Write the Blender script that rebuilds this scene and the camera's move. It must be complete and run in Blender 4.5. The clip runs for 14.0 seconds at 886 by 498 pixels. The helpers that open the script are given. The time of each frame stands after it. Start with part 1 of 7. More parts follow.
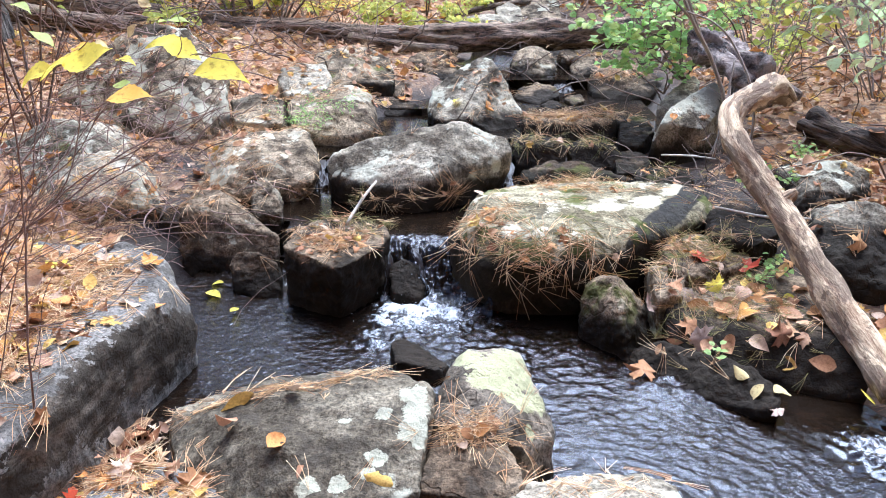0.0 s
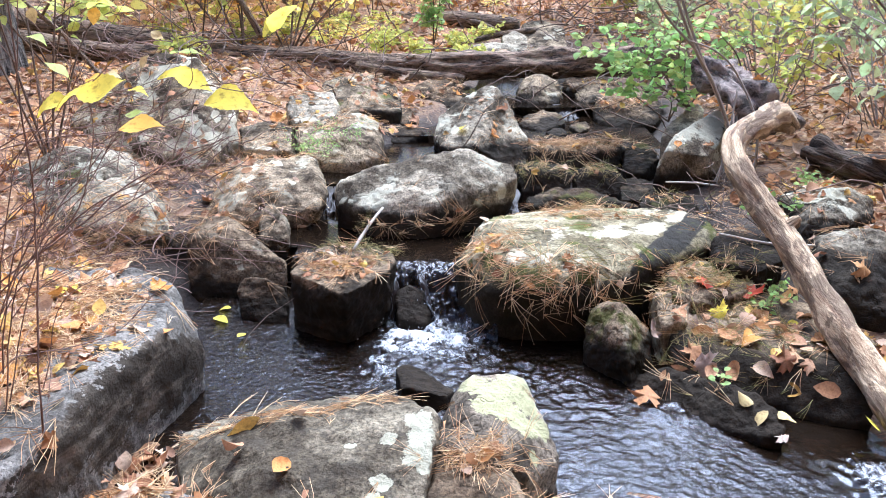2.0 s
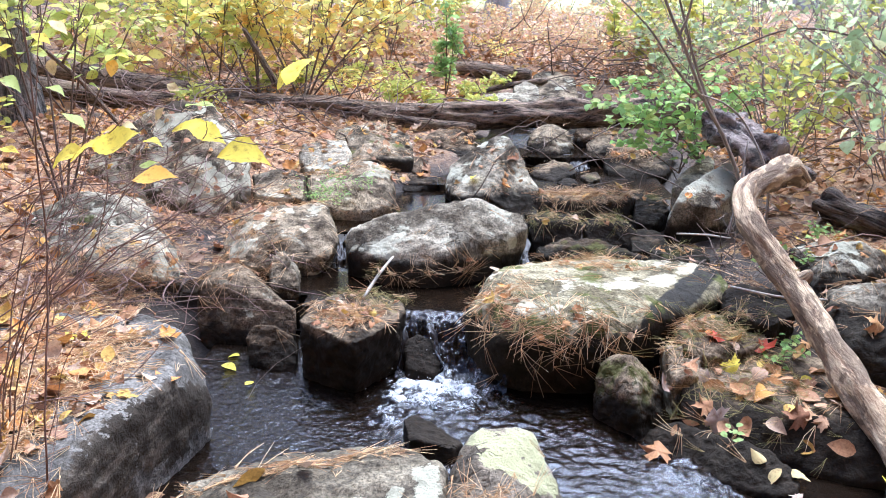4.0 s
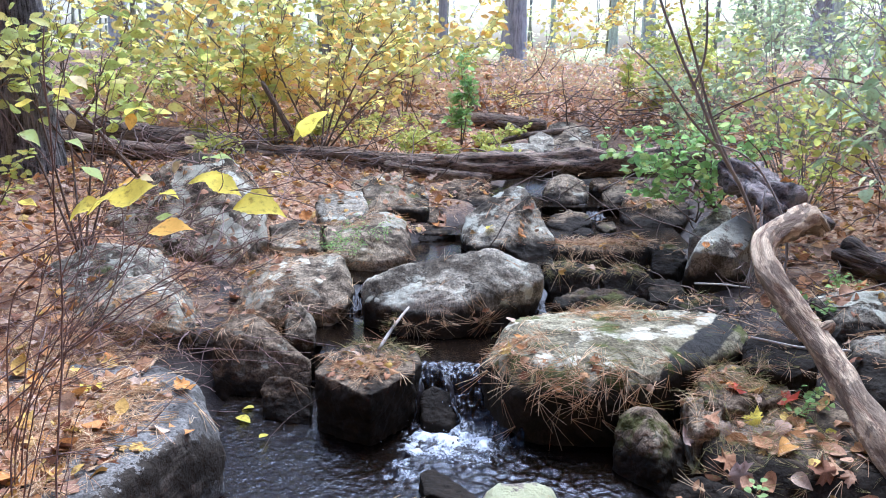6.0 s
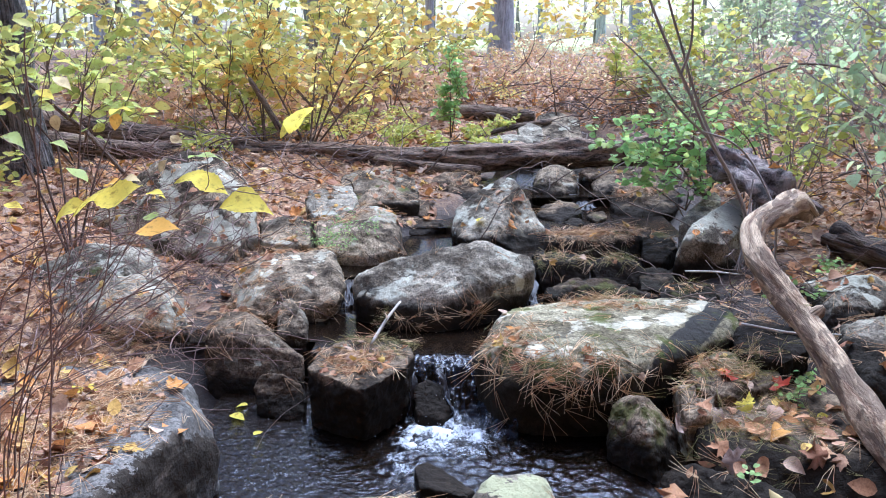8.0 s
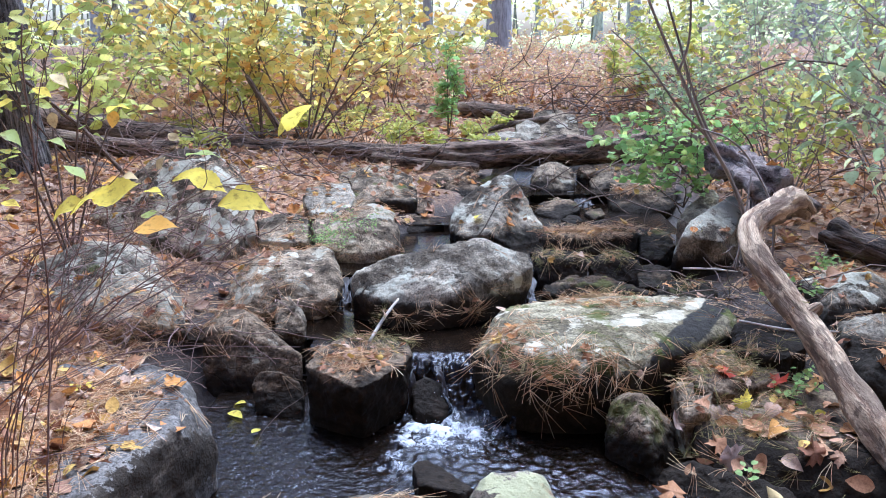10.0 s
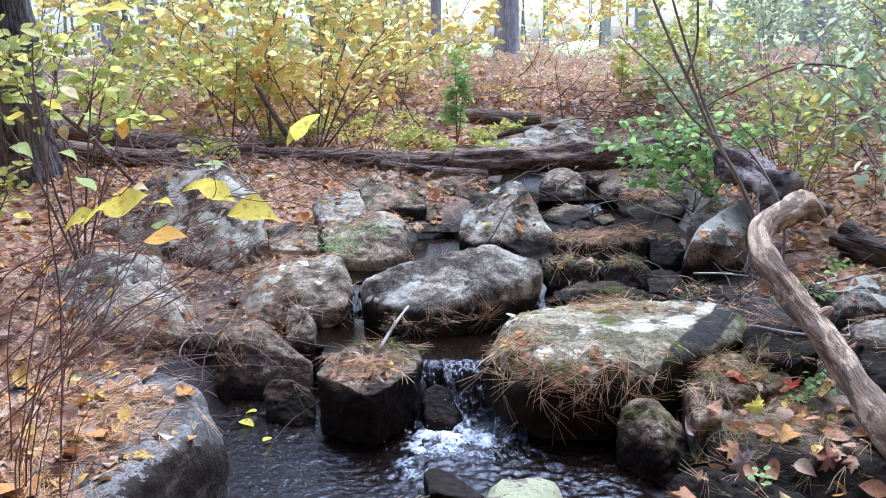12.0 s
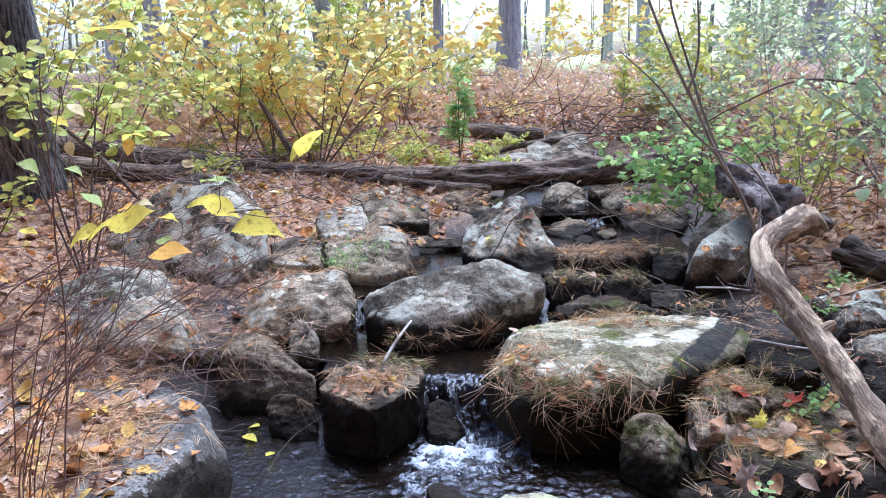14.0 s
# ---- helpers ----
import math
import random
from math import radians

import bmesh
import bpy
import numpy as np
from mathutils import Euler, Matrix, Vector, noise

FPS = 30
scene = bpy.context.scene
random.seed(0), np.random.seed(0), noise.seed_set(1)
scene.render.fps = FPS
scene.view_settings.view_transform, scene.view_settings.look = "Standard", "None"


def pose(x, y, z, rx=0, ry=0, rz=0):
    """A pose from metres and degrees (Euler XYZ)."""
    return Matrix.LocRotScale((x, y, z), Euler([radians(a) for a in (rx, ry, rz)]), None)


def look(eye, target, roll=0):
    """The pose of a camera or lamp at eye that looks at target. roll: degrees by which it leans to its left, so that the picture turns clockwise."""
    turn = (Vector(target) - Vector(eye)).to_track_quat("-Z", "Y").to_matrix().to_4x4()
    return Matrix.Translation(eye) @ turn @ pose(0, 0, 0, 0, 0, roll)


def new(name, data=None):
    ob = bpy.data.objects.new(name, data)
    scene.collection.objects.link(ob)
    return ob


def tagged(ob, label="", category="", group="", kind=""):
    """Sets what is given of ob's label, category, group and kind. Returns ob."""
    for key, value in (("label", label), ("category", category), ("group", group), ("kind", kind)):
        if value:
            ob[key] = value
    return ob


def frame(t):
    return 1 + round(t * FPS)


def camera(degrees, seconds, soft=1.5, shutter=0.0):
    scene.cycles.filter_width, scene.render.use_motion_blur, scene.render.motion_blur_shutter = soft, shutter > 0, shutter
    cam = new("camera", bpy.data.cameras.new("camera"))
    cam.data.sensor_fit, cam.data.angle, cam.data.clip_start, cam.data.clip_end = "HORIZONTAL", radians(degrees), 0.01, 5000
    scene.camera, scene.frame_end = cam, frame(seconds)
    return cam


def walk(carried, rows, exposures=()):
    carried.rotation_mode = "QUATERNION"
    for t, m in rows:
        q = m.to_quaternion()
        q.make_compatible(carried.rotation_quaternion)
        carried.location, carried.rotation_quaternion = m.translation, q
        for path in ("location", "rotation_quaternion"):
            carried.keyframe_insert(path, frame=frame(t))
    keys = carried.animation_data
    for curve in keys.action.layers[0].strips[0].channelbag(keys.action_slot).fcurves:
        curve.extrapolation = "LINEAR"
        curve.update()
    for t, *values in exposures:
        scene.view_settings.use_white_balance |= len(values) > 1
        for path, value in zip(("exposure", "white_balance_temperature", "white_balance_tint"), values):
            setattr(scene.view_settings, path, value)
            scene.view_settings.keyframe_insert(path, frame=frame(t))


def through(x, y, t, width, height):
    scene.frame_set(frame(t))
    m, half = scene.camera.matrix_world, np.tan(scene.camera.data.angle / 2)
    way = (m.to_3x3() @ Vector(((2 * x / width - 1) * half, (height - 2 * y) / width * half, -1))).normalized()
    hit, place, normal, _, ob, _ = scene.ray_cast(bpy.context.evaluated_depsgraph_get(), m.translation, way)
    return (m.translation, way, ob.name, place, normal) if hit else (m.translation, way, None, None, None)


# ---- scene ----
cam = camera(54.9, 14.0, soft=1.0)
PATH = [
    (0, (0.012, -0.005, 1.432), (-0.008, 1.858, 0.703), 0.2),
    (0.5, (0.012, -0.007, 1.433), (-0.01, 1.858, 0.71), 0.2),
    (1, (0.014, -0.013, 1.434), (-0.014, 1.857, 0.723), 0.2),
    (1.5, (0.016, -0.022, 1.44), (-0.018, 1.853, 0.746), 0.2),
    (2, (0.018, -0.03, 1.443), (-0.019, 1.853, 0.771), 0.1),
    (2.5, (0.017, -0.037, 1.447), (-0.023, 1.854, 0.795), 0.0),
    (5, (0.02, -0.015, 1.459), (-0.063, 1.92, 0.958), 0.9),
    (5.5, (0.02, -0.013, 1.458), (-0.078, 1.929, 0.989), 0.6),
    (6, (0.019, -0.01, 1.457), (-0.083, 1.935, 0.999), 0.1),
    (6.5, (0.023, -0.01, 1.458), (-0.074, 1.934, 0.998), -0.2),
    (7, (0.026, -0.009, 1.459), (-0.061, 1.933, 0.991), -0.4),
    (7.5, (0.028, -0.009, 1.459), (-0.055, 1.932, 0.987), -0.7),
    (8, (0.027, -0.009, 1.46), (-0.057, 1.932, 0.985), -1.0),
    (10.5, (0.025, -0.007, 1.461), (-0.053, 1.933, 0.979), -1.0),
    (11, (0.025, -0.012, 1.46), (-0.066, 1.928, 0.982), -1.1),
    (11.5, (0.026, -0.01, 1.462), (-0.076, 1.931, 0.989), -1.4),
    (12, (0.029, -0.012, 1.464), (-0.073, 1.93, 0.998), -1.7),
    (12.5, (0.031, -0.018, 1.464), (-0.072, 1.927, 1.009), -1.9),
    (13, (0.034, -0.019, 1.464), (-0.076, 1.927, 1.018), -2.0),
    (13.5, (0.035, -0.024, 1.469), (-0.075, 1.924, 1.032), -2.0),
    (14, (0.03, -0.022, 1.468), (-0.078, 1.927, 1.035), -1.8),
]
walk(cam, [(t, look(eye, target, roll)) for t, eye, target, roll in PATH],
     [(0, 1.85, 5070, 10.5), (2.5, 1.89, 5120, 11), (5, 1.6, 4950, 12.5), (5.5, 1.41, 4780, 13), (6.5, 1.41, 4750, 13), (8, 1.39, 4730, 13), (10.5, 1.37, 4730, 13.5), (14, 1.37, 4710, 13.5)])

# ---- light: soft autumn daylight, sun high ahead and a little to the right ----
SUN_FROM = Vector((0.22, 0.75, 1.25)).normalized()
world = bpy.data.worlds.new("world")
scene.world = world
world.use_nodes = True
sky = world.node_tree.nodes.new("ShaderNodeTexSky")
sky.sky_type = "NISHITA"
sky.sun_disc = False
sky.sun_elevation = math.asin(SUN_FROM.z)
sky.sun_rotation = math.atan2(SUN_FROM.x, SUN_FROM.y)
sky.air_density = 1.0
sky.dust_density = 3.5
sky.ozone_density = 0.6
back = world.node_tree.nodes["Background"]
back.inputs["Strength"].default_value = 0.135
world.node_tree.links.new(sky.outputs[0], back.inputs["Color"])
sun = new("sun", bpy.data.lights.new("sun", "SUN"))
sun.data.energy = 2.35
sun.data.angle = radians(34)
sun.data.color = (1.0, 0.98, 0.95)
sun.matrix_world = look(SUN_FROM * 50, (0, 0, 0))

# ---- materials ----
def material(name):
    m = bpy.data.materials.new(name)
    m.use_nodes = True
    nt = m.node_tree
    return m, nt, nt.nodes["Principled BSDF"]


def node(nt, kind, **values):
    n = nt.nodes.new("ShaderNode" + kind)
    for key, value in values.items():
        if key in ("operation", "blend_type", "data_type", "feature", "interpolation_type", "noise_dimensions"):
            if key == "operation":
                n.operation = value
            elif key == "blend_type":
                n.blend_type = value
            elif key == "data_type":
                n.data_type = value
            elif key == "feature":
                n.feature = value
        else:
            n.inputs[key.replace("_", " ")].default_value = value
    return n


def noise_of(nt, where, scale, detail=5.0, rough=0.55, distort=0.0):
    n = node(nt, "TexNoise", Scale=scale, Detail=detail, Roughness=rough, Distortion=distort)
    nt.links.new(where, n.inputs["Vector"])
    return n.outputs["Fac"]


def step(nt, value, low, high):
    n = nt.nodes.new("ShaderNodeMapRange")
    n.interpolation_type = "SMOOTHSTEP"
    for key, v in (("From Min", low), ("From Max", high)):
        if isinstance(v, (int, float)):
            n.inputs[key].default_value = v
        else:
            nt.links.new(v, n.inputs[key])
    nt.links.new(value, n.inputs["Value"])
    return n.outputs["Result"]


def calc(nt, op, a, b=0.0):
    n = nt.nodes.new("ShaderNodeMath")
    n.operation = op
    for i, v in enumerate((a, b)):
        if isinstance(v, (int, float)):
            n.inputs[i].default_value = v
        else:
            nt.links.new(v, n.inputs[i])
    return n.outputs[0]


def blend(nt, fac, a, b, how="MIX"):
    n = nt.nodes.new("ShaderNodeMix")
    n.data_type = "RGBA"
    n.blend_type = how
    for i, v in ((0, fac), (6, a), (7, b)):
        if isinstance(v, (int, float)):
            n.inputs[i].default_value = v
        elif isinstance(v, tuple):
            n.inputs[i].default_value = (*v, 1)
        else:
            nt.links.new(v, n.inputs[i])
    return n.outputs[2]


def ramp(nt, value, colours):
    n = nt.nodes.new("ShaderNodeValToRGB")
    e = n.color_ramp.elements
    while len(e) < len(colours):
        e.new(0.5)
    for i, (at, c) in enumerate(colours):
        e[i].position, e[i].color = at, (*c, 1)
    nt.links.new(value, n.inputs[0])
    return n.outputs[0]


def bump(nt, bsdf, height, strength, distance):
    n = nt.nodes.new("ShaderNodeBump")
    n.inputs["Strength"].default_value = strength
    n.inputs["Distance"].default_value = distance
    nt.links.new(height, n.inputs["Height"])
    nt.links.new(n.outputs[0], bsdf.inputs["Normal"])


def spread_of(nt):
    """Object coordinates shifted by the object's random number, so that no two stones match."""
    tc = nt.nodes.new("ShaderNodeTexCoord")
    info = nt.nodes.new("ShaderNodeObjectInfo")
    add = nt.nodes.new("ShaderNodeVectorMath")
    add.operation = "MULTIPLY_ADD"
    add.inputs[1].default_value = (1, 1, 1)
    shift = calc(nt, "MULTIPLY", info.outputs["Random"], 37.0)
    nt.links.new(tc.outputs["Object"], add.inputs[0])
    nt.links.new(shift, add.inputs[2])
    return add.outputs[0], info, tc


def stone_material(name, dark, light, lichen, moss, spots=(), shade_bands=(), rosette=(0.6, 0.62, 0.56), mottle=0.6, cracks=1.0, streak=None):
    """Granite. The object's colour carries: red, height of the dark line (wet algae, painted shade); green, lichen
    cover; blue, moss cover; alpha unused.
    """
    m, nt, bsdf = material(name)
    at, info, tc = spread_of(nt)
    sep = nt.nodes.new("ShaderNodeSeparateColor")
    nt.links.new(info.outputs["Color"], sep.inputs[0])
    big = noise_of(nt, at, 3.2, 4, 0.6, 0.6)
    mid = noise_of(nt, at, 14, 6, 0.65)
    fine = noise_of(nt, at, 110, 3, 0.7)
    base = ramp(nt, calc(nt, "ADD", calc(nt, "MULTIPLY", big, 0.65), calc(nt, "MULTIPLY", mid, 0.35)),
                [(0.42, dark), (0.5, tuple((a + b) / 2 for a, b in zip(dark, light))), (0.57, light)])
    grain = ramp(nt, fine, [(0.38, (0.3, 0.29, 0.27)), (0.5, (1, 1, 1)), (0.62, (1.5, 1.47, 1.4))])
    base = blend(nt, 0.6, base, grain, "MULTIPLY")
    mott = ramp(nt, noise_of(nt, at, 46, 4, 0.65), [(0.36, (0.4, 0.38, 0.35)), (0.47, (1, 1, 1)), (0.62, (1.42, 1.4, 1.36))])
    base = blend(nt, mottle, base, mott, "MULTIPLY")
    # dark weathering in blotches and in runs down the faces
    down = nt.nodes.new("ShaderNodeMapping")
    down.inputs["Scale"].default_value = (1, 1, 0.3)
    nt.links.new(at, down.inputs["Vector"])
    stain = calc(nt, "MULTIPLY", step(nt, noise_of(nt, down.outputs[0], 11, 5, 0.62, 0.5), 0.5, 0.62), step(nt, noise_of(nt, at, 2.3, 3, 0.5), 0.4, 0.55))
    base = blend(nt, calc(nt, "MULTIPLY", stain, 0.62), base, (0.055, 0.047, 0.036))
    # black specks and thin wandering cracks
    speck = step(nt, noise_of(nt, at, 75, 3, 0.6), 0.64, 0.68)
    split = node(nt, "TexVoronoi", feature="DISTANCE_TO_EDGE", Scale=2.6)
    bent_at = nt.nodes.new("ShaderNodeVectorMath")
    bent_at.operation = "MULTIPLY_ADD"
    bent_at.inputs[1].default_value = (0.35, 0.35, 0.35)
    sway = node(nt, "TexNoise", Scale=5.0, Detail=4.0)
    nt.links.new(at, sway.inputs["Vector"])
    nt.links.new(sway.outputs["Color"], bent_at.inputs[0])
    nt.links.new(at, bent_at.inputs[2])
    nt.links.new(bent_at.outputs[0], split.inputs["Vector"])
    crack = calc(nt, "MULTIPLY", calc(nt, "MULTIPLY", step(nt, split.outputs["Distance"], 0.012, 0.002), cracks), step(nt, noise_of(nt, at, 3.1, 2, 0.5), 0.46, 0.56))
    base = blend(nt, calc(nt, "MULTIPLY", calc(nt, "MAXIMUM", calc(nt, "MULTIPLY", speck, 1.6), crack), 0.45), base, (0.035, 0.03, 0.024))
    # lichen in blotches with ragged rims
    blot = calc(nt, "ADD", noise_of(nt, at, 4.6, 2, 0.5, 0.3), calc(nt, "MULTIPLY", calc(nt, "SUBTRACT", noise_of(nt, at, 38, 4, 0.7), 0.5), 0.28))
    edge = calc(nt, "SUBTRACT", 0.74, calc(nt, "MULTIPLY", sep.outputs[1], 0.36))
    cover = step(nt, blot, edge, calc(nt, "ADD", edge, 0.045))
    vor = node(nt, "TexVoronoi", Scale=9.0)
    warp = nt.nodes.new("ShaderNodeVectorMath")
    warp.operation = "MULTIPLY_ADD"
    warp.inputs[1].default_value = (0.09, 0.09, 0.09)
    wob = node(nt, "TexNoise", Scale=24.0, Detail=3.0)
    nt.links.new(at, wob.inputs["Vector"])
    nt.links.new(wob.outputs["Color"], warp.inputs[0])
    nt.links.new(at, warp.inputs[2])
    nt.links.new(warp.outputs[0], vor.inputs["Vector"])
    discs = step(nt, vor.outputs["Distance"], 0.34, 0.3)
    pick = nt.nodes.new("ShaderNodeSeparateColor")
    nt.links.new(vor.outputs["Color"], pick.inputs[0])
    discs = calc(nt, "MULTIPLY", discs, step(nt, pick.outputs[0], 0.62, 0.64))
    discs = calc(nt, "MULTIPLY", discs, step(nt, sep.outputs[1], 0.1, 0.5))
    pale = blend(nt, noise_of(nt, at, 60, 4, 0.7), tuple(c * 0.72 for c in lichen), lichen)
    base = blend(nt, calc(nt, "MULTIPLY", cover, 0.8), base, pale)
    base = blend(nt, calc(nt, "MULTIPLY", discs, 0.8), base, tuple(min(0.8, c * 1.15) for c in lichen))
    # single large spots at given places: lichen rosettes, and on one stone its flank's painted shade
    tint = blend(nt, fine, tuple(c * 0.68 for c in rosette), rosette)
    if streak:
        drawn = nt.nodes.new("ShaderNodeMapping")
        drawn.inputs["Scale"].default_value = (1, 0.3, 1)
        nt.links.new(tc.outputs["Object"], drawn.inputs["Vector"])
        tint = blend(nt, calc(nt, "MULTIPLY", step(nt, noise_of(nt, drawn.outputs[0], 10, 6, 0.68, 0.5), 0.46, 0.64), 0.85), tint, blend(nt, fine, tuple(c * 0.5 for c in streak), streak))
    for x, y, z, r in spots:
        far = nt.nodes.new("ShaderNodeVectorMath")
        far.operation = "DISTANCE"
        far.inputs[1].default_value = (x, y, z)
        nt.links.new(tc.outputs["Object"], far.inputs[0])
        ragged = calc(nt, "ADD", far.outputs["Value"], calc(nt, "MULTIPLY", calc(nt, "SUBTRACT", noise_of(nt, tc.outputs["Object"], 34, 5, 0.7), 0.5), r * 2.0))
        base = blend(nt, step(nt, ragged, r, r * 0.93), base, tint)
    # a facet's shade painted as a dark strip between two parallel edges: point, direction across, width
    for x, y, dx, dy, width in shade_bands:
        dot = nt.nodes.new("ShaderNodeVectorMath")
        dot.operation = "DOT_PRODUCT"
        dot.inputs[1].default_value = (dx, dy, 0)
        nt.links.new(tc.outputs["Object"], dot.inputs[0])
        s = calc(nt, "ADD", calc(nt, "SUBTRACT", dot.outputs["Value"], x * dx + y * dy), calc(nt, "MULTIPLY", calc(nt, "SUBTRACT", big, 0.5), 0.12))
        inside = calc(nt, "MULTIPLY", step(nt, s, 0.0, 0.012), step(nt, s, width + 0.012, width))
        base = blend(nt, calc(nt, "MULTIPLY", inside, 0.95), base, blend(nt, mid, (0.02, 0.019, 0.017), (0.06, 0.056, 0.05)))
    # moss
    edge = calc(nt, "SUBTRACT", 0.78, calc(nt, "MULTIPLY", sep.outputs[2], 0.42))
    mossy = step(nt, calc(nt, "ADD", noise_of(nt, at, 5.5, 5, 0.65), calc(nt, "MULTIPLY", mid, 0.05)), edge, calc(nt, "ADD", edge, 0.09))
    base = blend(nt, calc(nt, "MULTIPLY", mossy, 0.85), base, blend(nt, fine, tuple(c * 0.5 for c in moss), moss))
    # wet stone with black algae along the waterline; set higher, it also paints shaded fronts dark
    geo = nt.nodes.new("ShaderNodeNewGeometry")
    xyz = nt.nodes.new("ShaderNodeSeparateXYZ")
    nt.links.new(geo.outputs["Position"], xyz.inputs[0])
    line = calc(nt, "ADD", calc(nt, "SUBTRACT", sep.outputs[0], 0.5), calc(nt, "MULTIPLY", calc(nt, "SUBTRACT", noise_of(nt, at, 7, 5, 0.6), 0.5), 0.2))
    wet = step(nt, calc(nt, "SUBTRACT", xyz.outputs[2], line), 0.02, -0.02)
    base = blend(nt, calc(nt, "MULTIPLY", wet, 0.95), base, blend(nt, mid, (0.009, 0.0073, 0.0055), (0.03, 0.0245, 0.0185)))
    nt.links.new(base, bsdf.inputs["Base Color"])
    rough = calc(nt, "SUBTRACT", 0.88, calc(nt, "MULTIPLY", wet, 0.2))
    nt.links.new(rough, bsdf.inputs["Roughness"])
    bsdf.inputs["Specular IOR Level"].default_value = 0.03
    h = calc(nt, "ADD", calc(nt, "MULTIPLY", mid, 1.0), calc(nt, "ADD", calc(nt, "MULTIPLY", fine, 0.22), calc(nt, "MULTIPLY", noise_of(nt, at, 45, 5, 0.7), 0.5)))
    h = calc(nt, "SUBTRACT", h, calc(nt, "MULTIPLY", calc(nt, "MAXIMUM", speck, crack), 0.3))
    bump(nt, bsdf, h, 0.85, 0.016)
    return m


def leaf_material(name, colours, gloss=0.6, through=0.25, vein=0.25):
    """Leaves: each island takes one colour from the list, with blotches and a touch of light passing through."""
    m, nt, bsdf = material(name)
    geo = nt.nodes.new("ShaderNodeNewGeometry")
    tc = nt.nodes.new("ShaderNodeTexCoord")
    n = len(colours)
    col = ramp(nt, geo.outputs["Random Per Island"], [(i / n, c) for i, c in enumerate(colours)])
    spot = noise_of(nt, tc.outputs["Object"], 55, 4, 0.65)
    col = blend(nt, step(nt, spot, 0.5, 0.72), col, blend(nt, 0.6, col, (0.16, 0.07, 0.025)))
    col = blend(nt, vein, col, ramp(nt, noise_of(nt, tc.outputs["Object"], 160, 2), [(0.3, (0.5, 0.5, 0.5)), (0.7, (1.4, 1.4, 1.4))]), "MULTIPLY")
    nt.links.new(col, bsdf.inputs["Base Color"])
    bsdf.inputs["Roughness"].default_value = gloss
    bsdf.inputs["Specular IOR Level"].default_value = 0.18
    trans = nt.nodes.new("ShaderNodeBsdfTranslucent")
    nt.links.new(col, trans.inputs["Color"])
    mix = nt.nodes.new("ShaderNodeMixShader")
    mix.inputs[0].default_value = through
    nt.links.new(bsdf.outputs[0], mix.inputs[1])
    nt.links.new(trans.outputs[0], mix.inputs[2])
    nt.links.new(mix.outputs[0], nt.nodes["Material Output"].inputs["Surface"])
    return m


def bark_material(name, dark, light, scale=(9, 9, 1.6), moss=0.0, relief=0.02, patch=0.0):
    """Bark: long furrows along the object's own z axis kept in the attribute 'along'."""
    m, nt, bsdf = material(name)
    att = nt.nodes.new("ShaderNodeAttribute")
    att.attribute_name = "along"
    mp = nt.nodes.new("ShaderNodeMapping")
    mp.inputs["Scale"].default_value = scale
    nt.links.new(att.outputs["Vector"], mp.inputs["Vector"])
    a = noise_of(nt, mp.outputs[0], 3.0, 6, 0.65, 0.4)
    b = noise_of(nt, att.outputs["Vector"], 5.0, 4, 0.6)
    c = noise_of(nt, att.outputs["Vector"], 90, 3, 0.7)
    v = calc(nt, "ADD", calc(nt, "MULTIPLY", a, 0.6), calc(nt, "ADD", calc(nt, "MULTIPLY", b, 0.25), calc(nt, "MULTIPLY", c, 0.15)))
    col = ramp(nt, v, [(0.42, dark), (0.5, tuple((p + q) / 2 for p, q in zip(dark, light))), (0.59, light)])
    if moss:
        col = blend(nt, calc(nt, "MULTIPLY", step(nt, b, 0.52, 0.62), moss), col, (0.09, 0.11, 0.03))
    if patch:
        strips = nt.nodes.new("ShaderNodeMapping")
        strips.inputs["Scale"].default_value = (1, 1, 0.75)
        nt.links.new(att.outputs["Vector"], strips.inputs["Vector"])
        d = noise_of(nt, strips.outputs[0], 9.0, 6, 0.66, 0.6)
        col = blend(nt, calc(nt, "MULTIPLY", step(nt, noise_of(nt, strips.outputs[0], 22.0, 5, 0.7), 0.52, 0.6), patch * 0.8), col, (0.17, 0.085, 0.05))
        col = blend(nt, calc(nt, "MULTIPLY", step(nt, d, 0.485, 0.54), min(1.0, patch * 1.5)), col, blend(nt, c, (0.04, 0.027, 0.02), (0.15, 0.095, 0.062)))
    nt.links.new(col, bsdf.inputs["Base Color"])
    bsdf.inputs["Roughness"].default_value = 0.85
    bsdf.inputs["Specular IOR Level"].default_value = 0.25
    bump(nt, bsdf, v, 0.9, relief)
    return m


